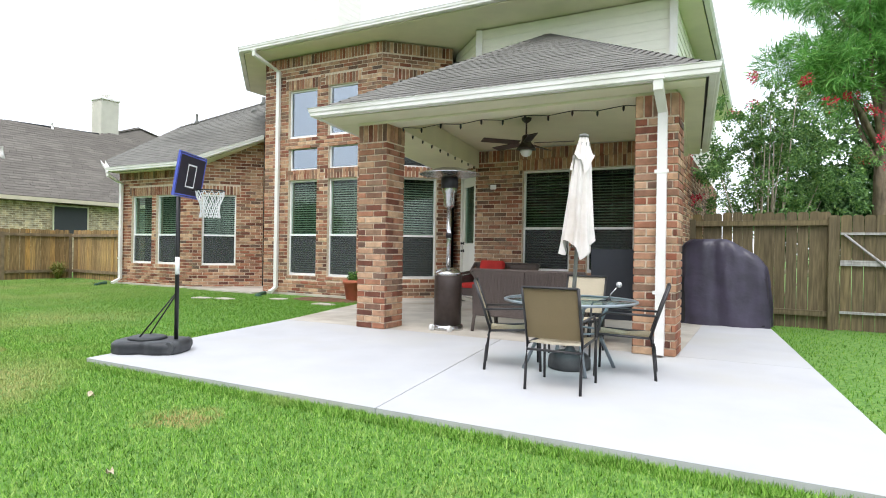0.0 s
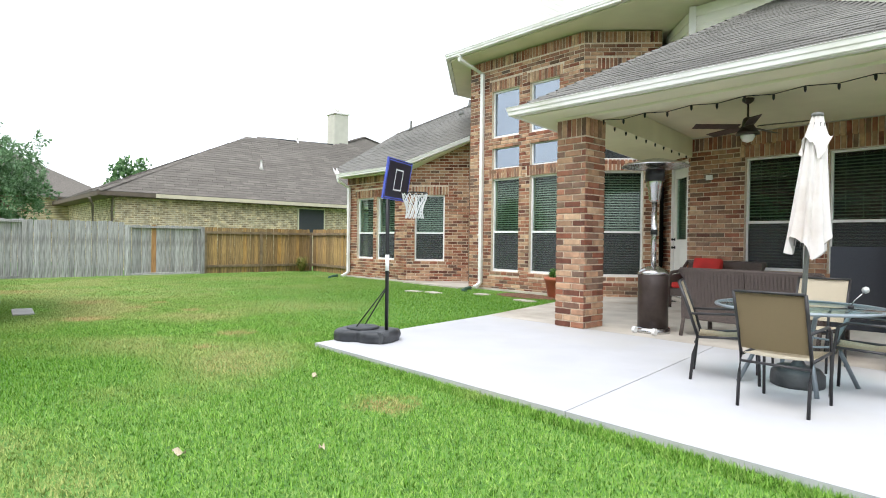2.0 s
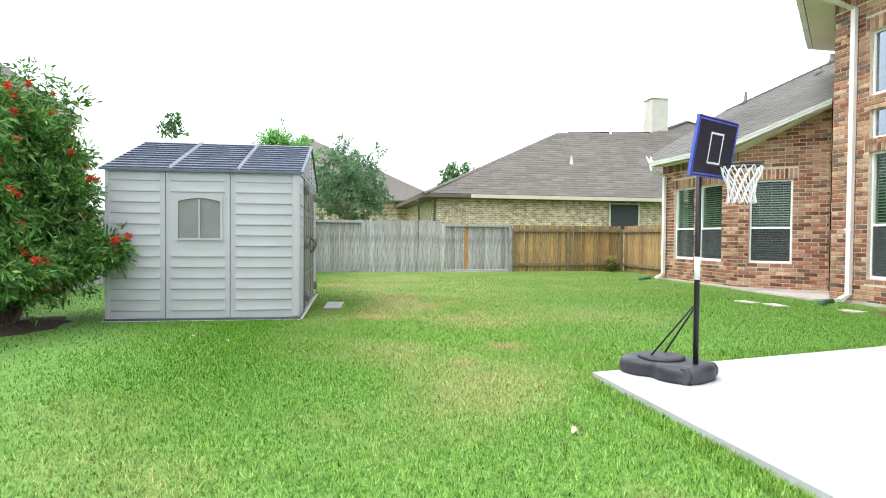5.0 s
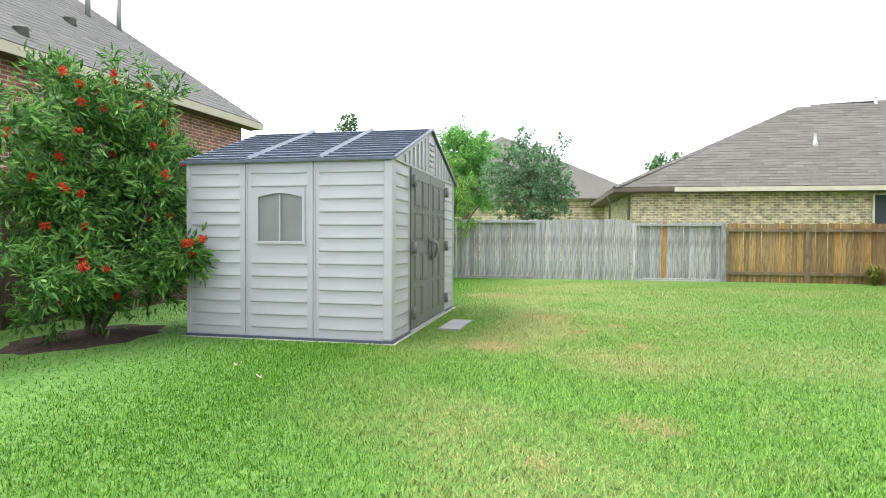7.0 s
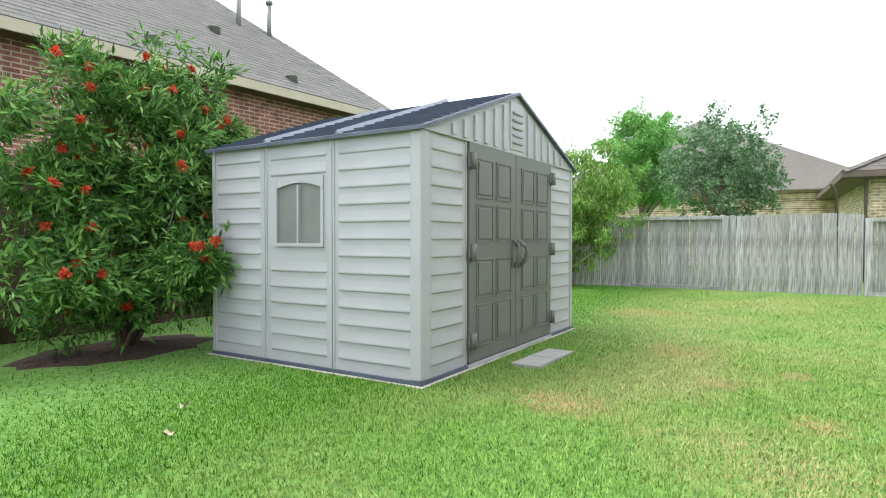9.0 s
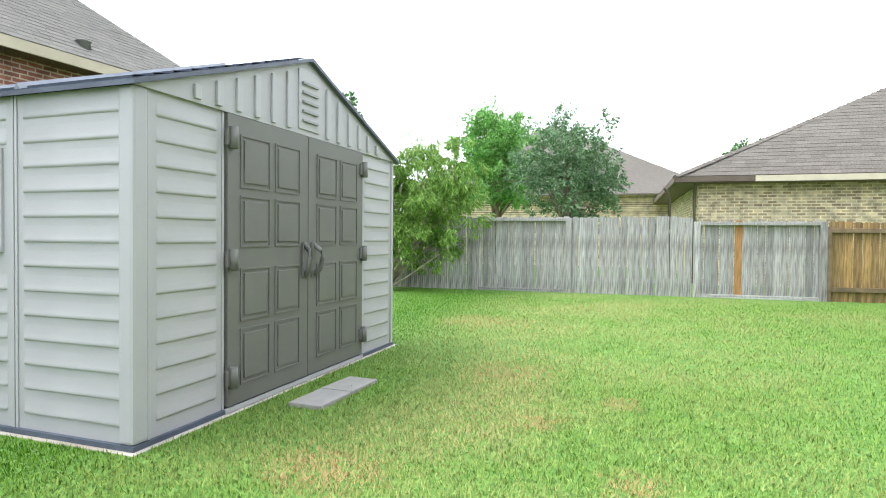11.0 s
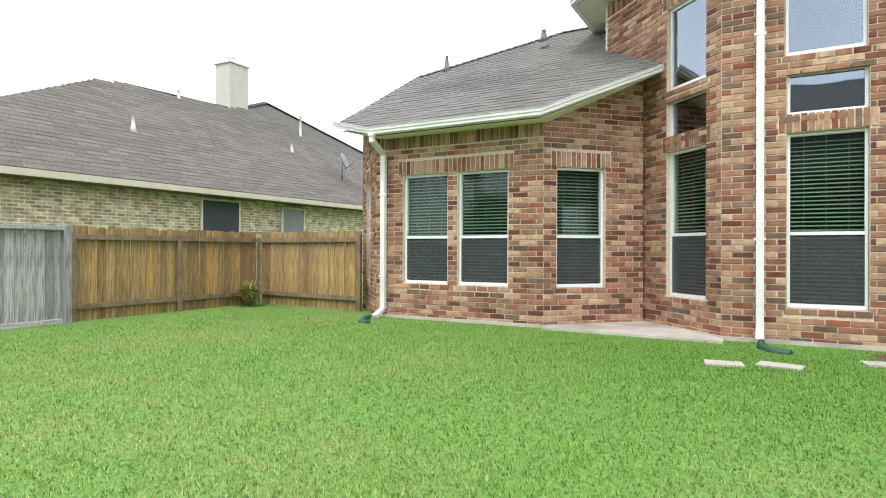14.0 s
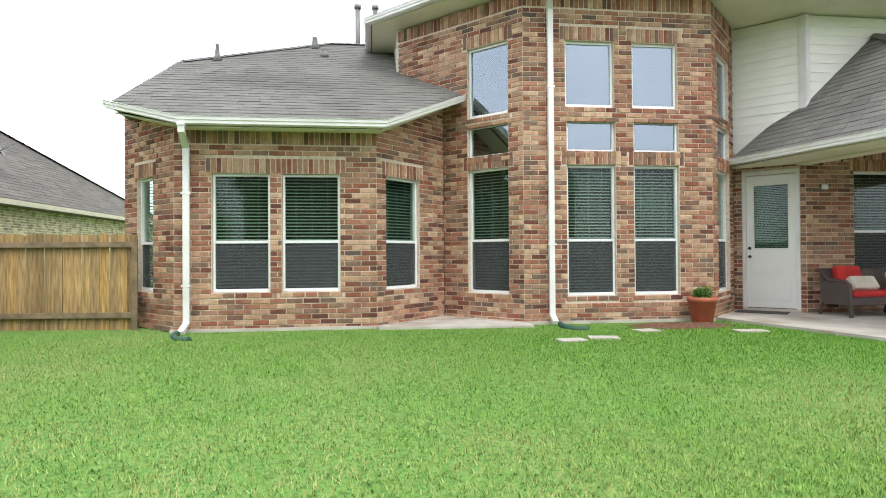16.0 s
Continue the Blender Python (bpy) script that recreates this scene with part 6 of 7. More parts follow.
def heater():
    h = holder("patio_heater", pose(-2.63, 7.74, PZ), "tall bronze and steel patio heater with wide round reflector", "patio heater")
    for nm, prof, mt, lb in (
        ("base", [(0.205, 0.0), (0.21, 0.02), (0.2, 0.06), (0.175, 0.07)], M_STEEL, "steel base ring"),
        ("tank_housing", [(0.18, 0.072), (0.18, 0.7), (0.175, 0.71)], M_BRONZE, "dark bronze cylinder"),
        ("shoulder", [(0.183, 0.712), (0.18, 0.74), (0.13, 0.79), (0.06, 0.81), (0.03, 0.812)], M_STEEL, "polished steel shoulder"),
        ("pole", [(0.032, 0.815), (0.032, 1.6)], M_STEEL, ""),
        ("collar", [(0.042, 1.2), (0.042, 1.26)], M_BLACK, ""),
        ("burner", [(0.05, 1.6), (0.07, 1.63), (0.08, 1.78), (0.1, 1.8), (0.105, 1.98), (0.09, 2.02), (0.02, 2.03)], M_STEEL, "steel mesh burner head"),
        ("emitter", [(0.112, 1.85), (0.112, 2.0)], M_BLACK, "dark emitter screen"),
        ("reflector", [(0.4, 2.03), (0.405, 2.035), (0.36, 2.06), (0.15, 2.115), (0.04, 2.13), (0.02, 2.13)], M_STEEL, "wide shallow steel reflector"),
    ):
        bm = newbm()
        lathe(bm, prof, 0, 0, 32)
        part(nm, bm, mt, h, lb)
    for s in (-0.13, 0.13):
        bm = newbm()
        tube(bm, [(s, -0.23, 0.04), (s + 0.04, -0.23, 0.04)], 0.04, 12)
        part("wheel", bm, M_WHITE, h)


heater()


def cushion(bm, x0, x1, y0, y1, z0, z1):
    box(bm, x0, x1, y0, y1, z0, z1, min(x1 - x0, y1 - y0, z1 - z0) * 0.35)


def wicker_sofa(m, W, label, pillows, back_h=0.78):
    """Faces local -y; origin at the middle of the front edge on the floor."""
    h = holder("wicker_sofa", m, label, "sofa")
    bm = newbm()
    box(bm, -W / 2, W / 2, 0.02, 0.68, 0.2, 0.34, 0.015)
    part("seat_base", bm, M_WICKER, h)
    n = 2
    for i in range(n):
        a = -W / 2 + 0.03 + i * (W - 0.06) / n
        b = a + (W - 0.06) / n - 0.012
        bm = newbm()
        vs = [bm.verts.new(p) for p in ((a, 0.6, 0.2), (b, 0.6, 0.2), (b, 0.66, 0.2), (a, 0.66, 0.2), (a, 0.68, back_h), (b, 0.68, back_h), (b, 0.74, back_h), (a, 0.74, back_h))]
        for f in ((0, 3, 2, 1), (4, 5, 6, 7), (0, 1, 5, 4), (1, 2, 6, 5), (2, 3, 7, 6), (3, 0, 4, 7)):
            bm.faces.new([vs[k] for k in f])
        part("backrest", bm, M_WICKER, h)
        bm = newbm()
        for k in range(18):
            x = a + 0.02 + (b - a - 0.04) * k / 17
            tube(bm, [(x, 0.662, 0.22), (x, 0.742, back_h - 0.02)], 0.006, 4, cap=False)
        part("weave", bm, M_WICKER, h, kind="stuff")
    bm = newbm()
    tube(bm, [(-W / 2, 0.71, back_h + 0.01), (W / 2, 0.71, back_h + 0.01)], 0.022, 8)
    part("top_rail", bm, M_WICKER, h)
    for s in (-1, 1):
        bm = newbm()
        x = s * W / 2
        pts = [(x, 0.0, 0.0), (x, 0.02, 0.3), (x, 0.03, 0.54), (x, 0.12, 0.6), (x, 0.5, 0.62), (x, 0.71, back_h)]
        tube(bm, pts, 0.028, 8)
        vs = [bm.verts.new(p) for p in ((x - 0.02, 0.03, 0.2), (x - 0.02, 0.64, 0.2), (x - 0.02, 0.66, 0.6), (x - 0.02, 0.05, 0.55), (x + 0.02, 0.03, 0.2), (x + 0.02, 0.64, 0.2), (x + 0.02, 0.66, 0.6), (x + 0.02, 0.05, 0.55))]
        for f in ((0, 3, 2, 1), (4, 5, 6, 7), (0, 1, 5, 4), (1, 2, 6, 5), (2, 3, 7, 6), (3, 0, 4, 7)):
            bm.faces.new([vs[k] for k in f])
        part("armrest", bm, M_WICKER, h)
        for y, d in ((0.05, 0.0), (0.66, 0.06)):
            bm = newbm()
            tube(bm, [(x * 0.97, y + d, 0.0), (x * 0.97, y, 0.22)], 0.022, 8)
            part("leg", bm, M_WICKER, h)
    for i in range(n):
        a = -W / 2 + 0.05 + i * (W - 0.1) / n
        bm = newbm()
        cushion(bm, a, a + (W - 0.1) / n - 0.01, 0.0, 0.56, 0.342, 0.44)
        part("seat_cushion", bm, M_RED, h, "red seat cushion")
    return h


s_wall = wicker_sofa(pose(-3.27, 10.6, PZ), 1.3, "brown wicker sofa with red cushions against the brick wall", True)
s_near = wicker_sofa(pose(-1.5, 8.42, PZ, 0, 0, 176), 1.5, "brown wicker loveseat seen from behind on the old slab", False)
for x, mt, nm, lb in ((-3.5, M_RED, "pillow", "plump red pillow leaning on the wicker sofa"), (-3.42, M_CREAMC, "pillow", "cream pillow in front of a red pillow on the sofa")):
    bm = newbm()
    c = mt is M_CREAMC
    cushion(bm, -0.24, 0.24, -0.07, 0.07, 0, 0.26 if c else 0.42)
    part(nm, bm, mt, at=pose(x, 10.85 if c else 11.07, PZ + 0.445, -20 if not c else -35), label=lb, category="pillow")


def high_chair():
    h = holder("lounge_chair", pose(-0.49, 7.76, PZ, 0, 0, 4), "black high-backed folding lounge chair beside the brick column", "chair")
    bm = newbm()
    vs = [bm.verts.new(p) for p in ((-0.25, -0.06, 0.28), (0.25, -0.06, 0.28), (0.25, -0.03, 0.28), (-0.25, -0.03, 0.28), (-0.235, -0.14, 1.08), (0.235, -0.14, 1.08), (0.235, -0.11, 1.08), (-0.235, -0.11, 1.08))]
    for f in ((0, 3, 2, 1), (4, 5, 6, 7), (0, 1, 5, 4), (1, 2, 6, 5), (2, 3, 7, 6), (3, 0, 4, 7)):
        bm.faces.new([vs[k] for k in f])
    part("backrest", bm, M_COVER2, h, "dark blue-black fabric back")
    bm = newbm()
    cushion(bm, -0.26, 0.22, -0.02, 0.1, 0.42, 0.9)
    part("cushion", bm, M_RED, h, "red back cushion")
    bm = newbm()
    box(bm, -0.25, 0.25, -0.04, 0.5, 0.3, 0.36, 0.01)
    part("seat", bm, M_COVER2, h)
    for s in (-1, 1):
        bm = newbm()
        tube(bm, [(s * 0.25, -0.2, 0.0), (s * 0.25, 0.0, 0.35), (s * 0.25, 0.3, 0.55)], 0.022, 8)
        part("leg", bm, M_BLACK, h)
        bm = newbm()
        tube(bm, [(s * 0.25, 0.45, 0.0), (s * 0.25, 0.2, 0.4)], 0.018, 8)
        part("leg", bm, M_BLACK, h)


M_COVER2 = surface("dark_blue_fabric", (0.022, 0.026, 0.034), 0.7, noise_scale=120, vary=0.2, bump=0.3, bump_scale=200)
high_chair()


def table_lamp():
    h = holder("clip_lamp", pose(-0.2, 6.2, PZ + 0.62), "small silver ball lamp on a bent arm on the glass table", "lamp")
    h.scale = (0.75, 0.75, 0.75)
    bm = newbm()
    lathe(bm, [(0.03, 0.0), (0.03, 0.02), (0.01, 0.03)], 0, 0, 12)
    part("base", bm, M_BLACK, h)
    bm = newbm()
    tube(bm, [(0, 0, 0.02), (0.03, 0, 0.08), (0.1, 0, 0.16)], 0.007, 6)
    part("arm", bm, M_STEEL, h)
    bm = newbm()
    lathe(bm, [(0.001, -0.035), (0.025, -0.026), (0.036, 0), (0.025, 0.026), (0.001, 0.035)], 0, 0, 14)
    part("shade", bm, M_BALL, h, at=pose(0.12, 0, 0.19))


table_lamp()


def grill():
    h = holder("covered_grill", pose(0.5, 10.62, PZ, 0, 0, 0), "barbecue grill under a dark purple-grey cloth cover by the fence", "grill")
    bm = newbm()
    W, Dp = 0.62, 0.32
    nx, nz = 26, 14
    loops = []
    prof = lambda u: 1.26 if u < 0.55 else 1.26 - (u - 0.55) * 0.75
    for j in range(nz + 1):
        t = j / nz
        ring = []
        for i in range(56):
            a = math.tau * i / 56
            ca, sa = math.cos(a), math.sin(a)
            p = 5.0
            r = (abs(ca) ** p + abs(sa) ** p) ** (-1 / p)
            sh = 1 - 0.13 * t ** 2 - (0.5 * max(0, t - 0.88) / 0.12 * 0.35)
            x, y = W * r * ca * sh, Dp * r * sa * sh
            fold = 0.03 * math.sin(a * 9 + 2 * t + math.sin(4 * t)) * (1 - 0.6 * t) + 0.018 * math.sin(a * 17 + 5 * t)
            x += fold * ca
            y += fold * sa
            u = (x + W) / (2 * W)
            z = (0.0 + (1 - (1 - t) ** 1.2) * prof(u))
            ring.append(bm.verts.new((x, y, z)))
        loops.append(ring)
    for a, b in zip(loops, loops[1:]):
        for i in range(56):
            f = bm.faces.new((a[i], a[(i + 1) % 56], b[(i + 1) % 56], b[i]))
            f.smooth = True
    c = bm.verts.new((-0.05, 0, 1.27))
    for i in range(56):
        f = bm.faces.new((loops[-1][i], loops[-1][(i + 1) % 56], c))
        f.smooth = True
    part("cloth_cover", bm, M_COVER, h)
    bm = newbm()
    box(bm, -0.55, 0.55, -0.26, 0.26, 0.02, 0.7)
    part("cabinet", bm, M_BLACK, h)


grill()


def fan():
    h = holder("ceiling_fan", pose(-2.1, 9.15, 3.115), "dark bronze ceiling fan with five blades and a glass light", "ceiling fan")
    h.scale = (1, 1, 1.12)
    bm = newbm()
    lathe(bm, [(0.075, 0.0), (0.07, -0.03), (0.03, -0.06), (0.02, -0.061)], 0, 0, 18)
    part("canopy", bm, M_BRONZE, h)
    bm = newbm()
    tube(bm, [(0, 0, -0.05), (0, 0, -0.24)], 0.014, 8)
    part("rod", bm, M_BRONZE, h)
    bm = newbm()
    lathe(bm, [(0.03, -0.22), (0.06, -0.24), (0.075, -0.32), (0.13, -0.39), (0.15, -0.42), (0.1, -0.425)], 0, 0, 22)
    part("motor", bm, M_BRONZE, h)
    bm = newbm()
    lathe(bm, [(0.085, -0.425), (0.09, -0.45), (0.06, -0.5), (0.01, -0.515)], 0, 0, 18)
    part("light_globe", bm, M_WHITE, h, "frosted white glass globe")
    for i in range(5):
        bm = newbm()
        box(bm, 0.12, 0.7, -0.07, 0.07, -0.004, 0.004, 0.003)
        part("blade", bm, M_BRONZE, h, at=pose(0, 0, -0.33, 0, 0, i * 72 + 10) @ pose(0, 0, 0, 12))


fan()


def string_lights():
    h = holder("string_lights", pose(-1.43, 7.6, 2.76), "dark string of small bulbs under the patio beam", "string lights")
    pts = []
    for i in range(13):
        x = -1.85 + i * 0.29
        pts.append((x, 0.0, 0.02 if i % 2 == 0 else -0.01))
    bm = newbm()
    tube(bm, pts, 0.005, 5)
    part("cable", bm, M_BLACK, h)
    for x, y, z in pts:
        bm = newbm()
        lathe(bm, [(0.008, 0.0), (0.014, -0.01), (0.014, -0.04), (0.006, -0.06), (0.001, -0.065)], 0, 0, 8)
        part("bulb", bm, M_BLACK, h, at=pose(x, y, z))
    bm = newbm()
    pts = [(-1.93 - 0.064 * k, 0.1 + 0.39 * k, 0.02) for k in range(10)]
    tube(bm, pts, 0.005, 5)
    part("cable", bm, M_BLACK, h)
    for x, y, z in pts:
        bm = newbm()
        lathe(bm, [(0.008, 0.0), (0.014, -0.01), (0.014, -0.04), (0.006, -0.06), (0.001, -0.065)], 0, 0, 8)
        part("bulb", bm, M_BLACK, h, at=pose(x, y, z))


string_lights()


# ---- basketball stand ----
M_BOARD = surface("backboard_black", (0.016, 0.017, 0.03), 0.35, vary=0.1, bump=0)
M_BLUE = surface("backboard_blue", (0.09, 0.12, 0.5), 0.4, vary=0.1, bump=0)
M_NET = surface("net_white", (0.75, 0.75, 0.75), 0.8, bump=0)


def hoop():
    """Local +x points to the hoop; the origin is the foot of the pole."""
    h = holder("basketball_stand", pose(*HOOP, PZ + 0.002, 0, 0, HOOP_A), "portable black basketball stand with tilted blue-edged backboard on the slab corner", "basketball stand")
    h.scale = (0.75, 0.75, 0.95)
    bm = newbm()
    outline = []
    for i in range(48):
        a = math.tau * i / 48
        p = 3.5
        r = (abs(math.cos(a)) ** p + abs(math.sin(a)) ** p) ** (-1 / p)
        x, y = 0.46 * r * math.cos(a), 0.33 * r * math.sin(a)
        y *= 1 - 0.2 * math.exp(-((x + 0.02) / 0.1) ** 2)
        outline.append((x - 0.32, y))
    rings = []
    for z, s in ((0.0, 0.97), (0.03, 1.0), (0.06, 0.985), (0.065, 1.0), (0.1, 0.98), (0.125, 0.9), (0.13, 0.8)):
        rings.append([bm.verts.new(((x + 0.32) * s - 0.32, y * s, z)) for x, y in outline])
    for a, b in zip(rings, rings[1:]):
        for i in range(48):
            f = bm.faces.new((a[i], a[(i + 1) % 48], b[(i + 1) % 48], b[i]))
            f.smooth = True
    bm.faces.new(rings[0][::-1])
    bm.faces.new(rings[-1])
    base = part("base", bm, M_RUBBER, h, "worn black plastic water base")
    bm = newbm()
    lathe(bm, [(0.24, 0.128), (0.235, 0.148), (0.2, 0.158), (0.02, 0.16)], -0.38, 0, 28)
    part("tank_ring", bm, M_RUBBER, base)
    for s in (-1, 1):
        bm = newbm()
        tube(bm, [(0.03, s * 0.22, 0.06), (0.03, s * 0.28, 0.06)], 0.065, 14)
        part("wheel", bm, M_RUBBER, h)
        bm = newbm()
        tube(bm, [(-0.01, s * 0.02, 0.6), (-0.42, s * 0.13, 0.155)], 0.009, 6)
        part("strut", bm, M_BLACK, h)
    bm = newbm()
    tube(bm, [(0, 0, 0.1), (0, 0, 1.93)], 0.027, 14)
    pole = part("pole", bm, M_BLACK, h)
    bm = newbm()
    tube(bm, [(0, 0, 0.8), (0, 0, 0.98)], 0.0285, 14)
    part("height_label", bm, M_WHITE, pole, "white label")
    bd = holder("backboard", pose(0.15, 0, 1.82, 0, 12, 0), "black backboard with blue border", "")
    bd.parent = h
    W, H = 0.375, 0.22
    bm = newbm()
    box(bm, -0.012, 0.012, -W, W, -H, H, 0.008)
    part("panel", bm, M_BOARD, bd)
    bm = newbm()
    t = 0.022
    for q in ((-W + 0.01, W - 0.01, -H + 0.01, -H + t), (-W + 0.01, W - 0.01, H - t, H - 0.01), (-W + 0.01, -W + t, -H + t, H - t), (W - t, W - 0.01, -H + t, H - t)):
        box(bm, 0.013, 0.016, q[0], q[1], q[2], q[3])
    part("border", bm, M_BLUE, bd)
    bm = newbm()
    for q in ((-W - 0.006, W + 0.006, -H - 0.008, -H), (-W - 0.006, W + 0.006, H, H + 0.008), (-W - 0.008, -W, -H, H), (W, W + 0.008, -H, H)):
        box(bm, -0.014, 0.014, q[0], q[1], q[2], q[3])
    part("edge_trim", bm, M_BLUE, bd)
    bm = newbm()
    for q in ((-0.12, 0.12, -0.12, -0.105), (-0.12, 0.12, 0.105, 0.12), (-0.12, -0.105, -0.105, 0.105), (0.105, 0.12, -0.105, 0.105)):
        box(bm, 0.013, 0.017, q[0], q[1], q[2], q[3])
    part("target_square", bm, M_NET, bd)
    bm = newbm()
    tube(bm, [(0, 0, 1.9), (0.15, 0, 1.95)], 0.02, 8)
    tube(bm, [(0, 0, 1.7), (0.15, 0, 1.78)], 0.02, 8)
    part("bracket", bm, M_BLACK, h)
    rc, rr, rz = 0.42, 0.18, 1.67
    bm = newbm()
    tube(bm, [(rc + rr * math.cos(a * math.tau / 28), rr * math.sin(a * math.tau / 28), rz) for a in range(29)], 0.008, 6, cap=False)
    tube(bm, [(0.2, 0.05, rz), (rc - rr, 0.02, rz)], 0.008, 6)
    tube(bm, [(0.2, -0.05, rz), (rc - rr, -0.02, rz)], 0.008, 6)
    rim = part("rim", bm, M_BLACK, h)
    bm = newbm()
    prof = [(rr, 0.0), (0.165, -0.07), (0.125, -0.14), (0.115, -0.21), (0.13, -0.28)]
    n = 12
    for s in (-1, 1):
        for i in range(n):
            pts = []
            for j, (r, dz) in enumerate(prof):
                a = math.tau * (i + s * j * 0.5) / n
                pts.append((rc + r * math.cos(a), r * math.sin(a), rz + dz))
            tube(bm, pts, 0.0055, 5, cap=False)
    part("net", bm, M_NET, rim, "white knotted net")


hoop()


# ---- pot, beds, slabs ----
def pot():
    h = holder("flower_pot", pose(-6.45, 10.78, 0.06), "large terracotta pot with a small green plant by the brick wall", "pot")
    bm = newbm()
    lathe(bm, [(0.15, 0.0), (0.16, 0.01), (0.215, 0.34), (0.235, 0.345), (0.24, 0.42), (0.215, 0.42), (0.205, 0.36), (0.01, 0.35)], 0, 0, 28)
    part("pot", bm, M_TERRA, h)
    bm = newbm()
    lathe(bm, [(0.204, 0.352), (0.2, 0.37), (0.01, 0.385)], 0, 0, 20)
    part("soil", bm, M_MULCHD, h)
    r = np.random.default_rng(3)
    c, rr = clumps(r, (0, 0, 0.46), (0.1, 0.1, 0.07), 14, 0.06)
    f = new("leaves", quads_mesh("leaves", leaves(r, c, rr, 900, 0.04, 0.3, 0), 4, L_SHRUB))
    f.parent = h
    tagged(f, kind="stuff")


pot()


def bed(name, cx, cy, rx, ry, mt, label, hgt=0.05):
    bm = newbm()
    r = random.Random(int(cx * 7))
    rings = []
    for t in (1.0, 0.8, 0.5, 0.2):
        rings.append([bm.verts.new((cx + rx * t * math.cos(a * math.tau / 28) * (1 + 0.1 * math.sin(a * 1.7)), cy + ry * t * math.sin(a * math.tau / 28) * (1 + 0.1 * math.sin(a * 2.3)), GZ + hgt * (1 - t * t) + (0 if t == 1 else r.uniform(-0.01, 0.01)))) for a in range(28)])
    for a, b in zip(rings, rings[1:]):
        for i in range(28):
            bm.faces.new((a[i], a[(i + 1) % 28], b[(i + 1) % 28], b[i]))
    bm.faces.new(rings[-1])
    part(name, bm, mt, label=label, kind="structure")


bed("ground_bed", -7.95, -1.75, 0.95, 0.6, M_MULCHD, "dark bark mulch under the flowering shrub")
bed("ground_bed", -7.0, 10.5, 0.85, 0.42, M_MULCH, "reddish bare soil beside the terracotta pot")
for x, y, a, w in ((-9.2, 9.25, 8, 0.18), (-8.7, 9.4, -12, 0.2), (-7.8, 10.0, 10, 0.16), (-6.35, 9.7, -8, 0.22)):
    bm = newbm()
    box(bm, -w, w, -0.12, 0.12, 0, 0.035, 0.008)
    part("stepping_stone", bm, M_CONC_OLD, at=pose(x, y, GZ - 0.012, 0, 0, a), label="small pale stone slab lying in the grass by the house", category="stepping stone", group="slabs along the house")
M_DRAIN = surface("green_drain", (0.03, 0.09, 0.06), 0.6, bump=0.1)
for x, y in ((-8.88, 10.5), (-14.58, 10.35)):
    bm = newbm()
    tube(bm, [(0, 0.2, 0.02), (0.0, 0.05, 0.0), (0.1, -0.15, -0.02), (0.3, -0.25, -0.02)], 0.045, 8)
    part("drain_hose", bm, M_DRAIN, at=pose(x, y, GZ + 0.03), label="dark green drain hose at the foot of a downspout", category="drain hose")

# pipes and vents on the wing roof
for x, y, t in ((-12.1, 15.3, 0.95), (-11.7, 15.3, 0.95)):
    bm = newbm()
    tube(bm, [(x, y, 5.6), (x, y, 5.9 + t)], 0.055, 8)
    lathe(bm, [(0.08, 5.9 + t), (0.08, 5.98 + t), (0.02, 6.0 + t)], x, y, 10)
    part("flue_pipe", bm, M_SHEDW, label="grey metal flue pipe above the wing roof", category="flue pipe")
for x, y, r_, t in ((-13.0, 14.6, 0.05, 0.2), (-14.75, 13.5, 0.03, 0.28), (-12.75, 14.0, 0.04, 0.1)):
    z = wz(y)
    bm = newbm()
    lathe(bm, [(0.12, z - 0.05), (r_ + 0.02, z + 0.08), (r_, z + t), (r_ + 0.01, z + t + 0.02), (0.01, z + t + 0.03)], x, y, 10)
    part("roof_vent", bm, M_SHEDD, label="small dark roof vent pipe on shingles", category="roof vent")
for z, (x, y) in ((7.75, (-5.5, 16.4)), (7.75, (-5.0, 16.4))):
    bm = newbm()
    tube(bm, [(x, y, 7.5), (x, y, 8.3)], 0.06, 8)
    lathe(bm, [(0.1, 8.3), (0.1, 8.4), (0.02, 8.42)], x, y, 10)
    part("flue_pipe", bm, M_SHEDW, label="grey metal flue pipe above the upper roof", category="flue pipe")

# fallen leaves and twigs in the lawn
r = random.Random(9)
M_TWIG = surface("dry_leaf", (0.5, 0.42, 0.3), 0.9, bump=0.2)
for x, y in ((-6.5, 1.0), (-1.7, 2.6), (-2.1, 2.0), (-6.9, 0.6), (-3.2, 3.4)):
    bm = newbm()
    n = 6
    top = [bm.verts.new((0.07 * i / n - 0.035, 0.018 * math.sin(math.pi * i / n), 0.02 * math.sin(i))) for i in range(n + 1)]
    lo = [bm.verts.new((0.07 * i / n - 0.035, -0.018 * math.sin(math.pi * i / n) - 0.001, 0.012 * math.cos(i))) for i in range(n + 1)]
    for i in range(n):
        bm.faces.new((top[i], top[i + 1], lo[i + 1], lo[i]))
    part("fallen_leaf", bm, M_TWIG, at=pose(x, y, GZ + 0.03, 10, 0, r.uniform(0, 360)), label="dry pale fallen leaf lying on the lawn", category="leaf", group="fallen leaves")
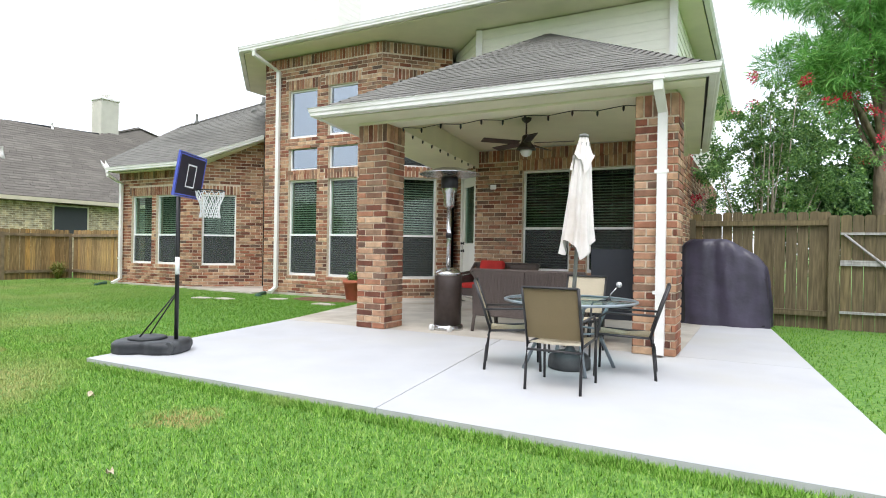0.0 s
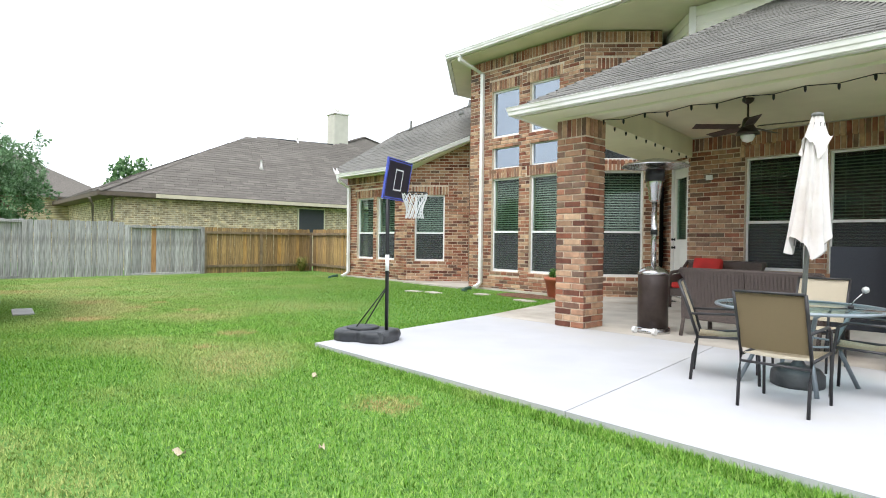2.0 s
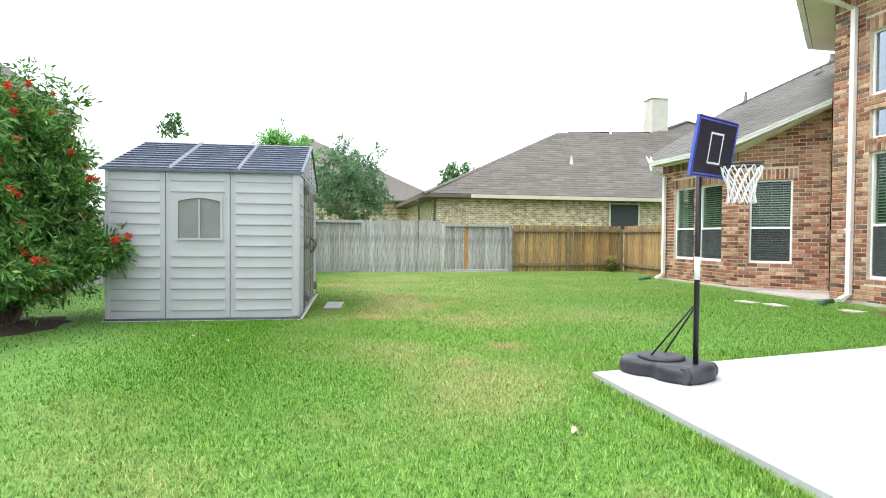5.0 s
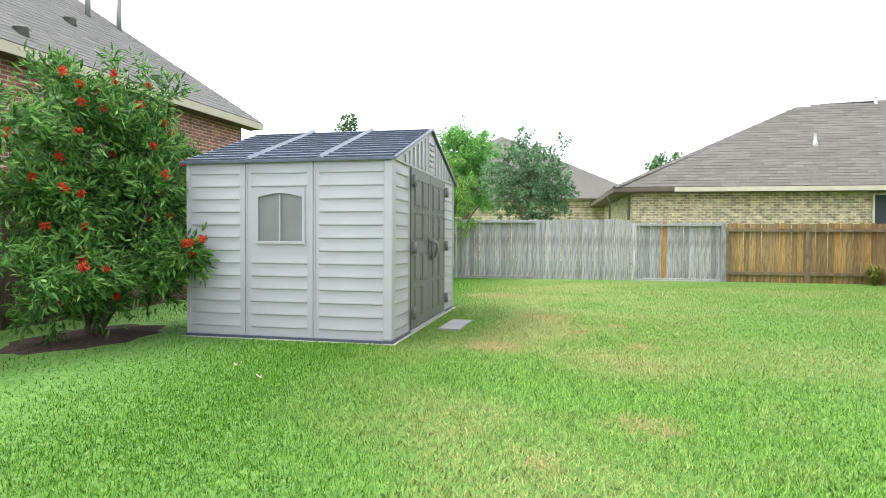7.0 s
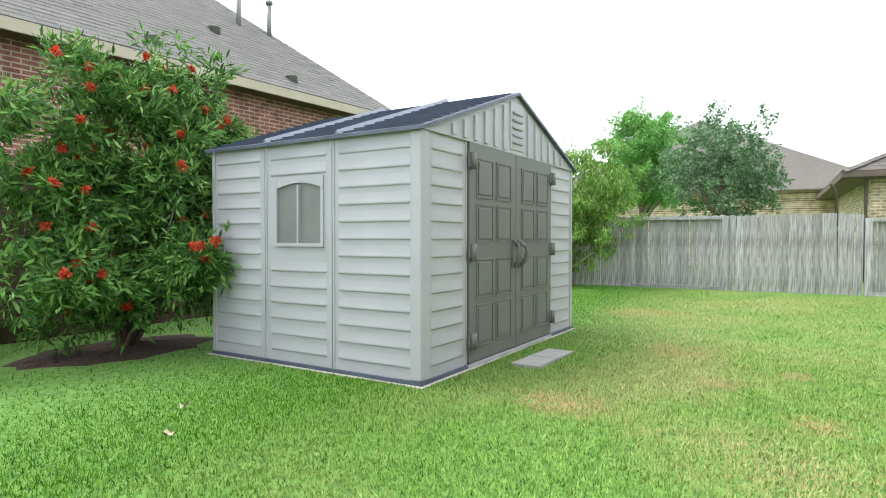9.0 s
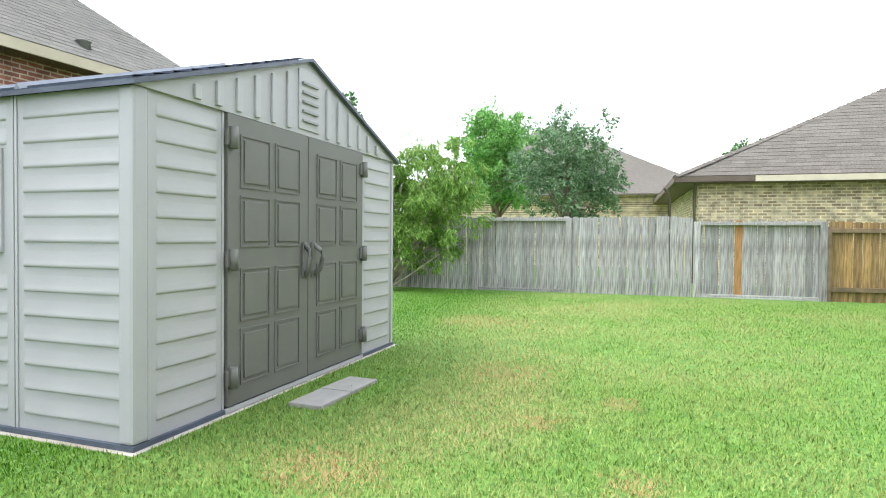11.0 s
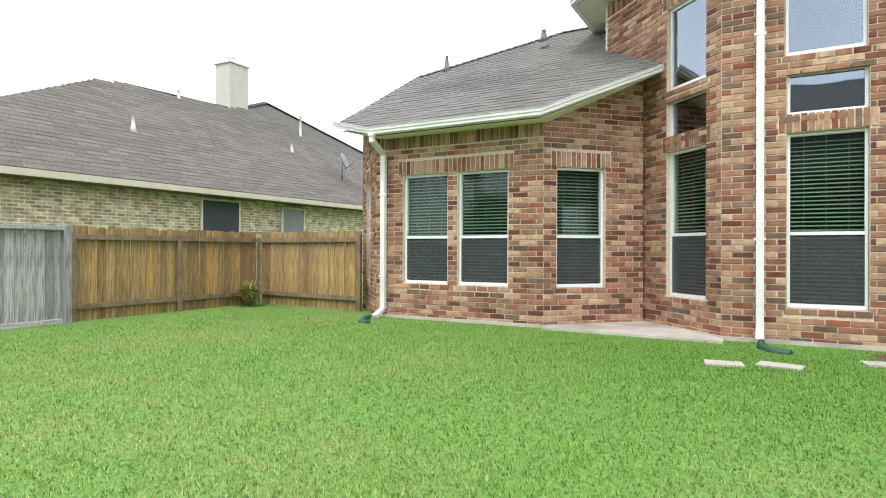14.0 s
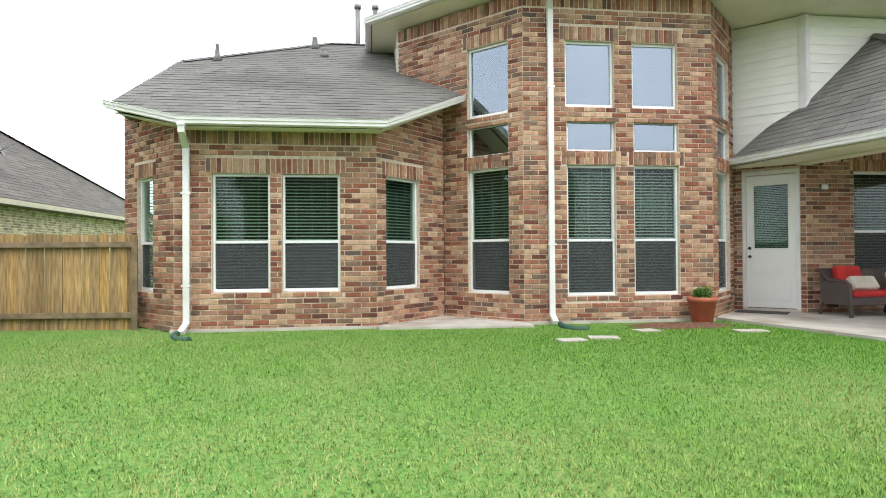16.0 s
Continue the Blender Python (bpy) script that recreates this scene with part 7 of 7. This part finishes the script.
# ---- grass ----
def grass_mat():
    m, ns, ln, b = mat_new("grass_blade")
    g = ns.new("ShaderNodeNewGeometry")
    r = ramp_node(ns, [(0, (0.07, 0.19, 0.02)), (0.35, (0.145, 0.31, 0.035)), (0.7, (0.22, 0.41, 0.06)), (1, (0.37, 0.52, 0.14))])
    ln.new(g.outputs["Random Per Island"], r.inputs["Fac"])
    dry = ramp_node(ns, [(0, (0.36, 0.37, 0.13)), (1, (0.55, 0.46, 0.22))])
    ln.new(g.outputs["Random Per Island"], dry.inputs["Fac"])
    n = ns.new("ShaderNodeTexNoise")
    n.inputs["Scale"].default_value, n.inputs["Detail"].default_value = 0.55, 6
    ln.new(g.outputs["Position"], n.inputs["Vector"])
    sx = ns.new("ShaderNodeSeparateXYZ")
    ln.new(g.outputs["Position"], sx.inputs[0])
    # drier towards the middle of the west lawn
    mr = ns.new("ShaderNodeMapRange")
    mr.inputs["From Min"].default_value, mr.inputs["From Max"].default_value = 9.0, 2.0
    mr.inputs["To Min"].default_value, mr.inputs["To Max"].default_value = -0.14, 0.0
    ln.new(sx.outputs["Y"], mr.inputs["Value"])
    mw = ns.new("ShaderNodeMapRange")
    mw.inputs["From Min"].default_value, mw.inputs["From Max"].default_value = -3.0, -9.0
    mw.inputs["To Min"].default_value, mw.inputs["To Max"].default_value = -0.03, 0.12
    ln.new(sx.outputs["X"], mw.inputs["Value"])
    aw = ns.new("ShaderNodeMath")
    ln.new(mr.outputs["Result"], aw.inputs[0])
    ln.new(mw.outputs["Result"], aw.inputs[1])
    ad = ns.new("ShaderNodeMath")
    ln.new(n.outputs["Fac"], ad.inputs[0])
    ln.new(aw.outputs[0], ad.inputs[1])
    rr = ramp_node(ns, [(0.48, (0, 0, 0)), (0.66, (0.85, 0.85, 0.85))])
    ln.new(ad.outputs[0], rr.inputs["Fac"])
    mx = ns.new("ShaderNodeMix")
    mx.data_type = "RGBA"
    ln.new(rr.outputs["Color"], mx.inputs["Factor"])
    ln.new(r.outputs["Color"], mx.inputs["A"])
    ln.new(dry.outputs["Color"], mx.inputs["B"])
    # paler growth towards the west
    mp = ns.new("ShaderNodeMapRange")
    mp.inputs["From Min"].default_value, mp.inputs["From Max"].default_value = -6.0, -11.0
    mp.inputs["To Min"].default_value, mp.inputs["To Max"].default_value = 0.0, 0.6
    ln.new(sx.outputs["X"], mp.inputs["Value"])
    n3 = ns.new("ShaderNodeTexNoise")
    n3.inputs["Scale"].default_value, n3.inputs["Detail"].default_value = 1.6, 6
    ln.new(g.outputs["Position"], n3.inputs["Vector"])
    r3 = ramp_node(ns, [(0.35, (0.25, 0.25, 0.25)), (0.65, (1, 1, 1))])
    ln.new(n3.outputs["Fac"], r3.inputs["Fac"])
    ml = ns.new("ShaderNodeMath")
    ml.operation = "MULTIPLY"
    ln.new(mp.outputs["Result"], ml.inputs[0])
    ln.new(r3.outputs["Color"], ml.inputs[1])
    pale = ns.new("ShaderNodeMix")
    pale.data_type = "RGBA"
    pale.inputs["B"].default_value = (0.42, 0.44, 0.17, 1)
    ln.new(ml.outputs[0], pale.inputs["Factor"])
    ln.new(mx.outputs["Result"], pale.inputs["A"])
    # darker tufts here and there
    n4 = ns.new("ShaderNodeTexNoise")
    n4.inputs["Scale"].default_value, n4.inputs["Detail"].default_value = 9.0, 4
    ln.new(g.outputs["Position"], n4.inputs["Vector"])
    r4 = ramp_node(ns, [(0.34, (0.8, 0.8, 0.8)), (0.55, (1, 1, 1))])
    ln.new(n4.outputs["Fac"], r4.inputs["Fac"])
    mu = ns.new("ShaderNodeMix")
    mu.data_type, mu.blend_type = "RGBA", "MULTIPLY"
    mu.inputs["Factor"].default_value = 1.0
    ln.new(pale.outputs["Result"], mu.inputs["A"])
    ln.new(r4.outputs["Color"], mu.inputs["B"])
    # darker, more saturated green strip along the house
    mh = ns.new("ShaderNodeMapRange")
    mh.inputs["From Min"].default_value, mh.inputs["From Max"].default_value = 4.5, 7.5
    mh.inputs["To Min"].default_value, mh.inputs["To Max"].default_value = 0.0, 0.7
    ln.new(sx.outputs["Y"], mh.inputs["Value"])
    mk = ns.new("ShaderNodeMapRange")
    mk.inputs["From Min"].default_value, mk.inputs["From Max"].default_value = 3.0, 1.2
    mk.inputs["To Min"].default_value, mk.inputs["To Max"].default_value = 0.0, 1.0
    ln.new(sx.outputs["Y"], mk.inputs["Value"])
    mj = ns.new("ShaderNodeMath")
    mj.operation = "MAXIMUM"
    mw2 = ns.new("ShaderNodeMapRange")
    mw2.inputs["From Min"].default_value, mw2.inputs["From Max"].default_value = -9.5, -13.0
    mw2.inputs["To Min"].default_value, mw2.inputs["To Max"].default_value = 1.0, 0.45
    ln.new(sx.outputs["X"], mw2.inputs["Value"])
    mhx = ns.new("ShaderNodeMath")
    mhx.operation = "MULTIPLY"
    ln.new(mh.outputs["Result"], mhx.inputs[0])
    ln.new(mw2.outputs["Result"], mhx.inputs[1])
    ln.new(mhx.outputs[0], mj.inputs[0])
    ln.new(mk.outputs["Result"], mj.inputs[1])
    # south-west stretch beside shed and back fence only; its shade painted into the grass
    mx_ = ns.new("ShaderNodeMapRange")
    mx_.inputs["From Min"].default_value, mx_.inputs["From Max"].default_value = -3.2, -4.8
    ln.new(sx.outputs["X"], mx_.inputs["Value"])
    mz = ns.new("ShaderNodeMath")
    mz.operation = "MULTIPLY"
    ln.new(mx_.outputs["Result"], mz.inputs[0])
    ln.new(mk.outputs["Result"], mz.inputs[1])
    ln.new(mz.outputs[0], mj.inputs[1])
    darker_mix = ns.new("ShaderNodeMix")
    darker_mix.data_type = "RGBA"
    ln.new(mj.outputs[0], darker_mix.inputs["Factor"])
    ln.new(mu.outputs["Result"], darker_mix.inputs["A"])
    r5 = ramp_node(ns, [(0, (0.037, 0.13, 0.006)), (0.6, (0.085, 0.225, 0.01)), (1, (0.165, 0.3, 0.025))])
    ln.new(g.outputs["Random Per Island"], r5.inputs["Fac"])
    ln.new(r5.outputs["Color"], darker_mix.inputs["B"])
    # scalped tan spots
    out = darker_mix.outputs["Result"]
    jit = ns.new("ShaderNodeVectorMath")
    jit.operation = "MULTIPLY_ADD"
    jit.inputs[1].default_value = (0.5, 0.5, 0)
    ln.new(n4.outputs["Color"], jit.inputs[0])
    ln.new(g.outputs["Position"], jit.inputs[2])
    for sx_, sy_, sr in ((-2.23, 3.4, 0.28), (-5.85, 3.8, 0.3), (-9.33, 3.63, 0.2), (-5.2, 3.2, 0.15), (-8.2, 2.8, 0.4), (-9.9, 4.1, 0.2), (-8.5, 4.2, 0.25), (-10.6, 3.2, 0.55), (-13.5, 2.3, 0.8), (-8.3, 2.6, 0.3)):
        dd, sm, mm = ns.new("ShaderNodeVectorMath"), ns.new("ShaderNodeMapRange"), ns.new("ShaderNodeMix")
        dd.operation = "DISTANCE"
        dd.inputs[1].default_value = (sx_ + 0.25, sy_ + 0.25, GZ)
        ln.new(jit.outputs["Vector"], dd.inputs[0])
        sm.inputs["From Min"].default_value, sm.inputs["From Max"].default_value = sr, sr * 0.3
        sm.inputs["To Max"].default_value = 0.75
        ln.new(dd.outputs["Value"], sm.inputs["Value"])
        mm.data_type = "RGBA"
        mm.inputs["B"].default_value = (0.5, 0.34, 0.17, 1)
        ln.new(sm.outputs["Result"], mm.inputs["Factor"])
        ln.new(out, mm.inputs["A"])
        out = mm.outputs["Result"]
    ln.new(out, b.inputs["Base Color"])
    b.inputs["Roughness"].default_value = 0.6
    b.inputs["Specular IOR Level"].default_value = 0.12
    return m


def grass():
    rs = np.random.default_rng(11)
    sets = [(120000, -18.2, 5.4, -2.9, 11.6, 0.04, 0.004), (560000, -18.2, 2.0, -0.6, 11.3, 0.033, 0.0027), (480000, -11.5, 2.0, -0.4, 6.0, 0.028, 0.0021), (15000, -4.5, 1.8, 3.93, 4.096, 0.05, 0.0024), (9000, -5.3, -4.4, 4.0, 8.8, 0.05, 0.0025)]
    allv = []
    for n, x0, x1, y0, y1, hgt, wid in sets:
        x, y = rs.uniform(x0, x1, n), rs.uniform(y0, y1, n)
        feather = 1.6 if n > 300000 else 0.0
        inner = np.minimum(np.minimum(x - x0, x1 - x), np.minimum(y - y0, y1 - y)) >= rs.random(n) * feather
        x, y = x[inner], y[inner]
        on_patio = (y > 4.09) & (x > -4.45 - 0.175 * (y - 4.1)) & (x < 1.77 - 0.099 * (y - 4.1))
        house = ((y > 10.95) & (x > -14.9) & (x < 1.0)) | ((y > 11.5) & (x > -15.9))
        pad = (x > -11.7) & (x < -9.3) & (y > 10.72)
        u, v = x - SHED[0], y - SHED[1]
        ca, sa = math.cos(radians(-SHED_A)), math.sin(radians(-SHED_A))
        lx, ly = u * ca - v * sa, u * sa + v * ca
        shed_in = (lx < 0.05) & (lx > -3.38) & (ly < 0.05) & (ly > -2.45)
        bed = ((x + 7.95) ** 2 / 1.2 + (y + 1.75) ** 2 / 0.5 < 1) | ((x + 7.0) ** 2 / 0.6 + (y - 10.5) ** 2 / 0.14 < 1)
        k = ~(on_patio | house | pad | shed_in | bed)
        x, y = x[k], y[k]
        n = len(x)
        a = rs.uniform(0, math.tau, n)
        ln_ = hgt * rs.uniform(0.45, 1.15, n)
        lean = rs.uniform(0.2, 1.1, n)
        bx, by = np.cos(a), np.sin(a)
        w = wid * rs.uniform(0.7, 1.5, n)
        gz = np.full(n, GZ)
        p0 = np.stack([x - by * w, y + bx * w, gz], 1)
        p1 = np.stack([x + by * w, y - bx * w, gz], 1)
        p2 = np.stack([x + bx * ln_ * lean, y + by * ln_ * lean, GZ + ln_ * np.cos(lean * 0.7)], 1)
        allv.append(np.stack([p0, p1, p2], 1).reshape(-1, 3))
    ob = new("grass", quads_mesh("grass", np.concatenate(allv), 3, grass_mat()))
    tagged(ob, "short green lawn grass with dry straw-coloured patches", "grass", kind="stuff")


grass()
lay_bricks()
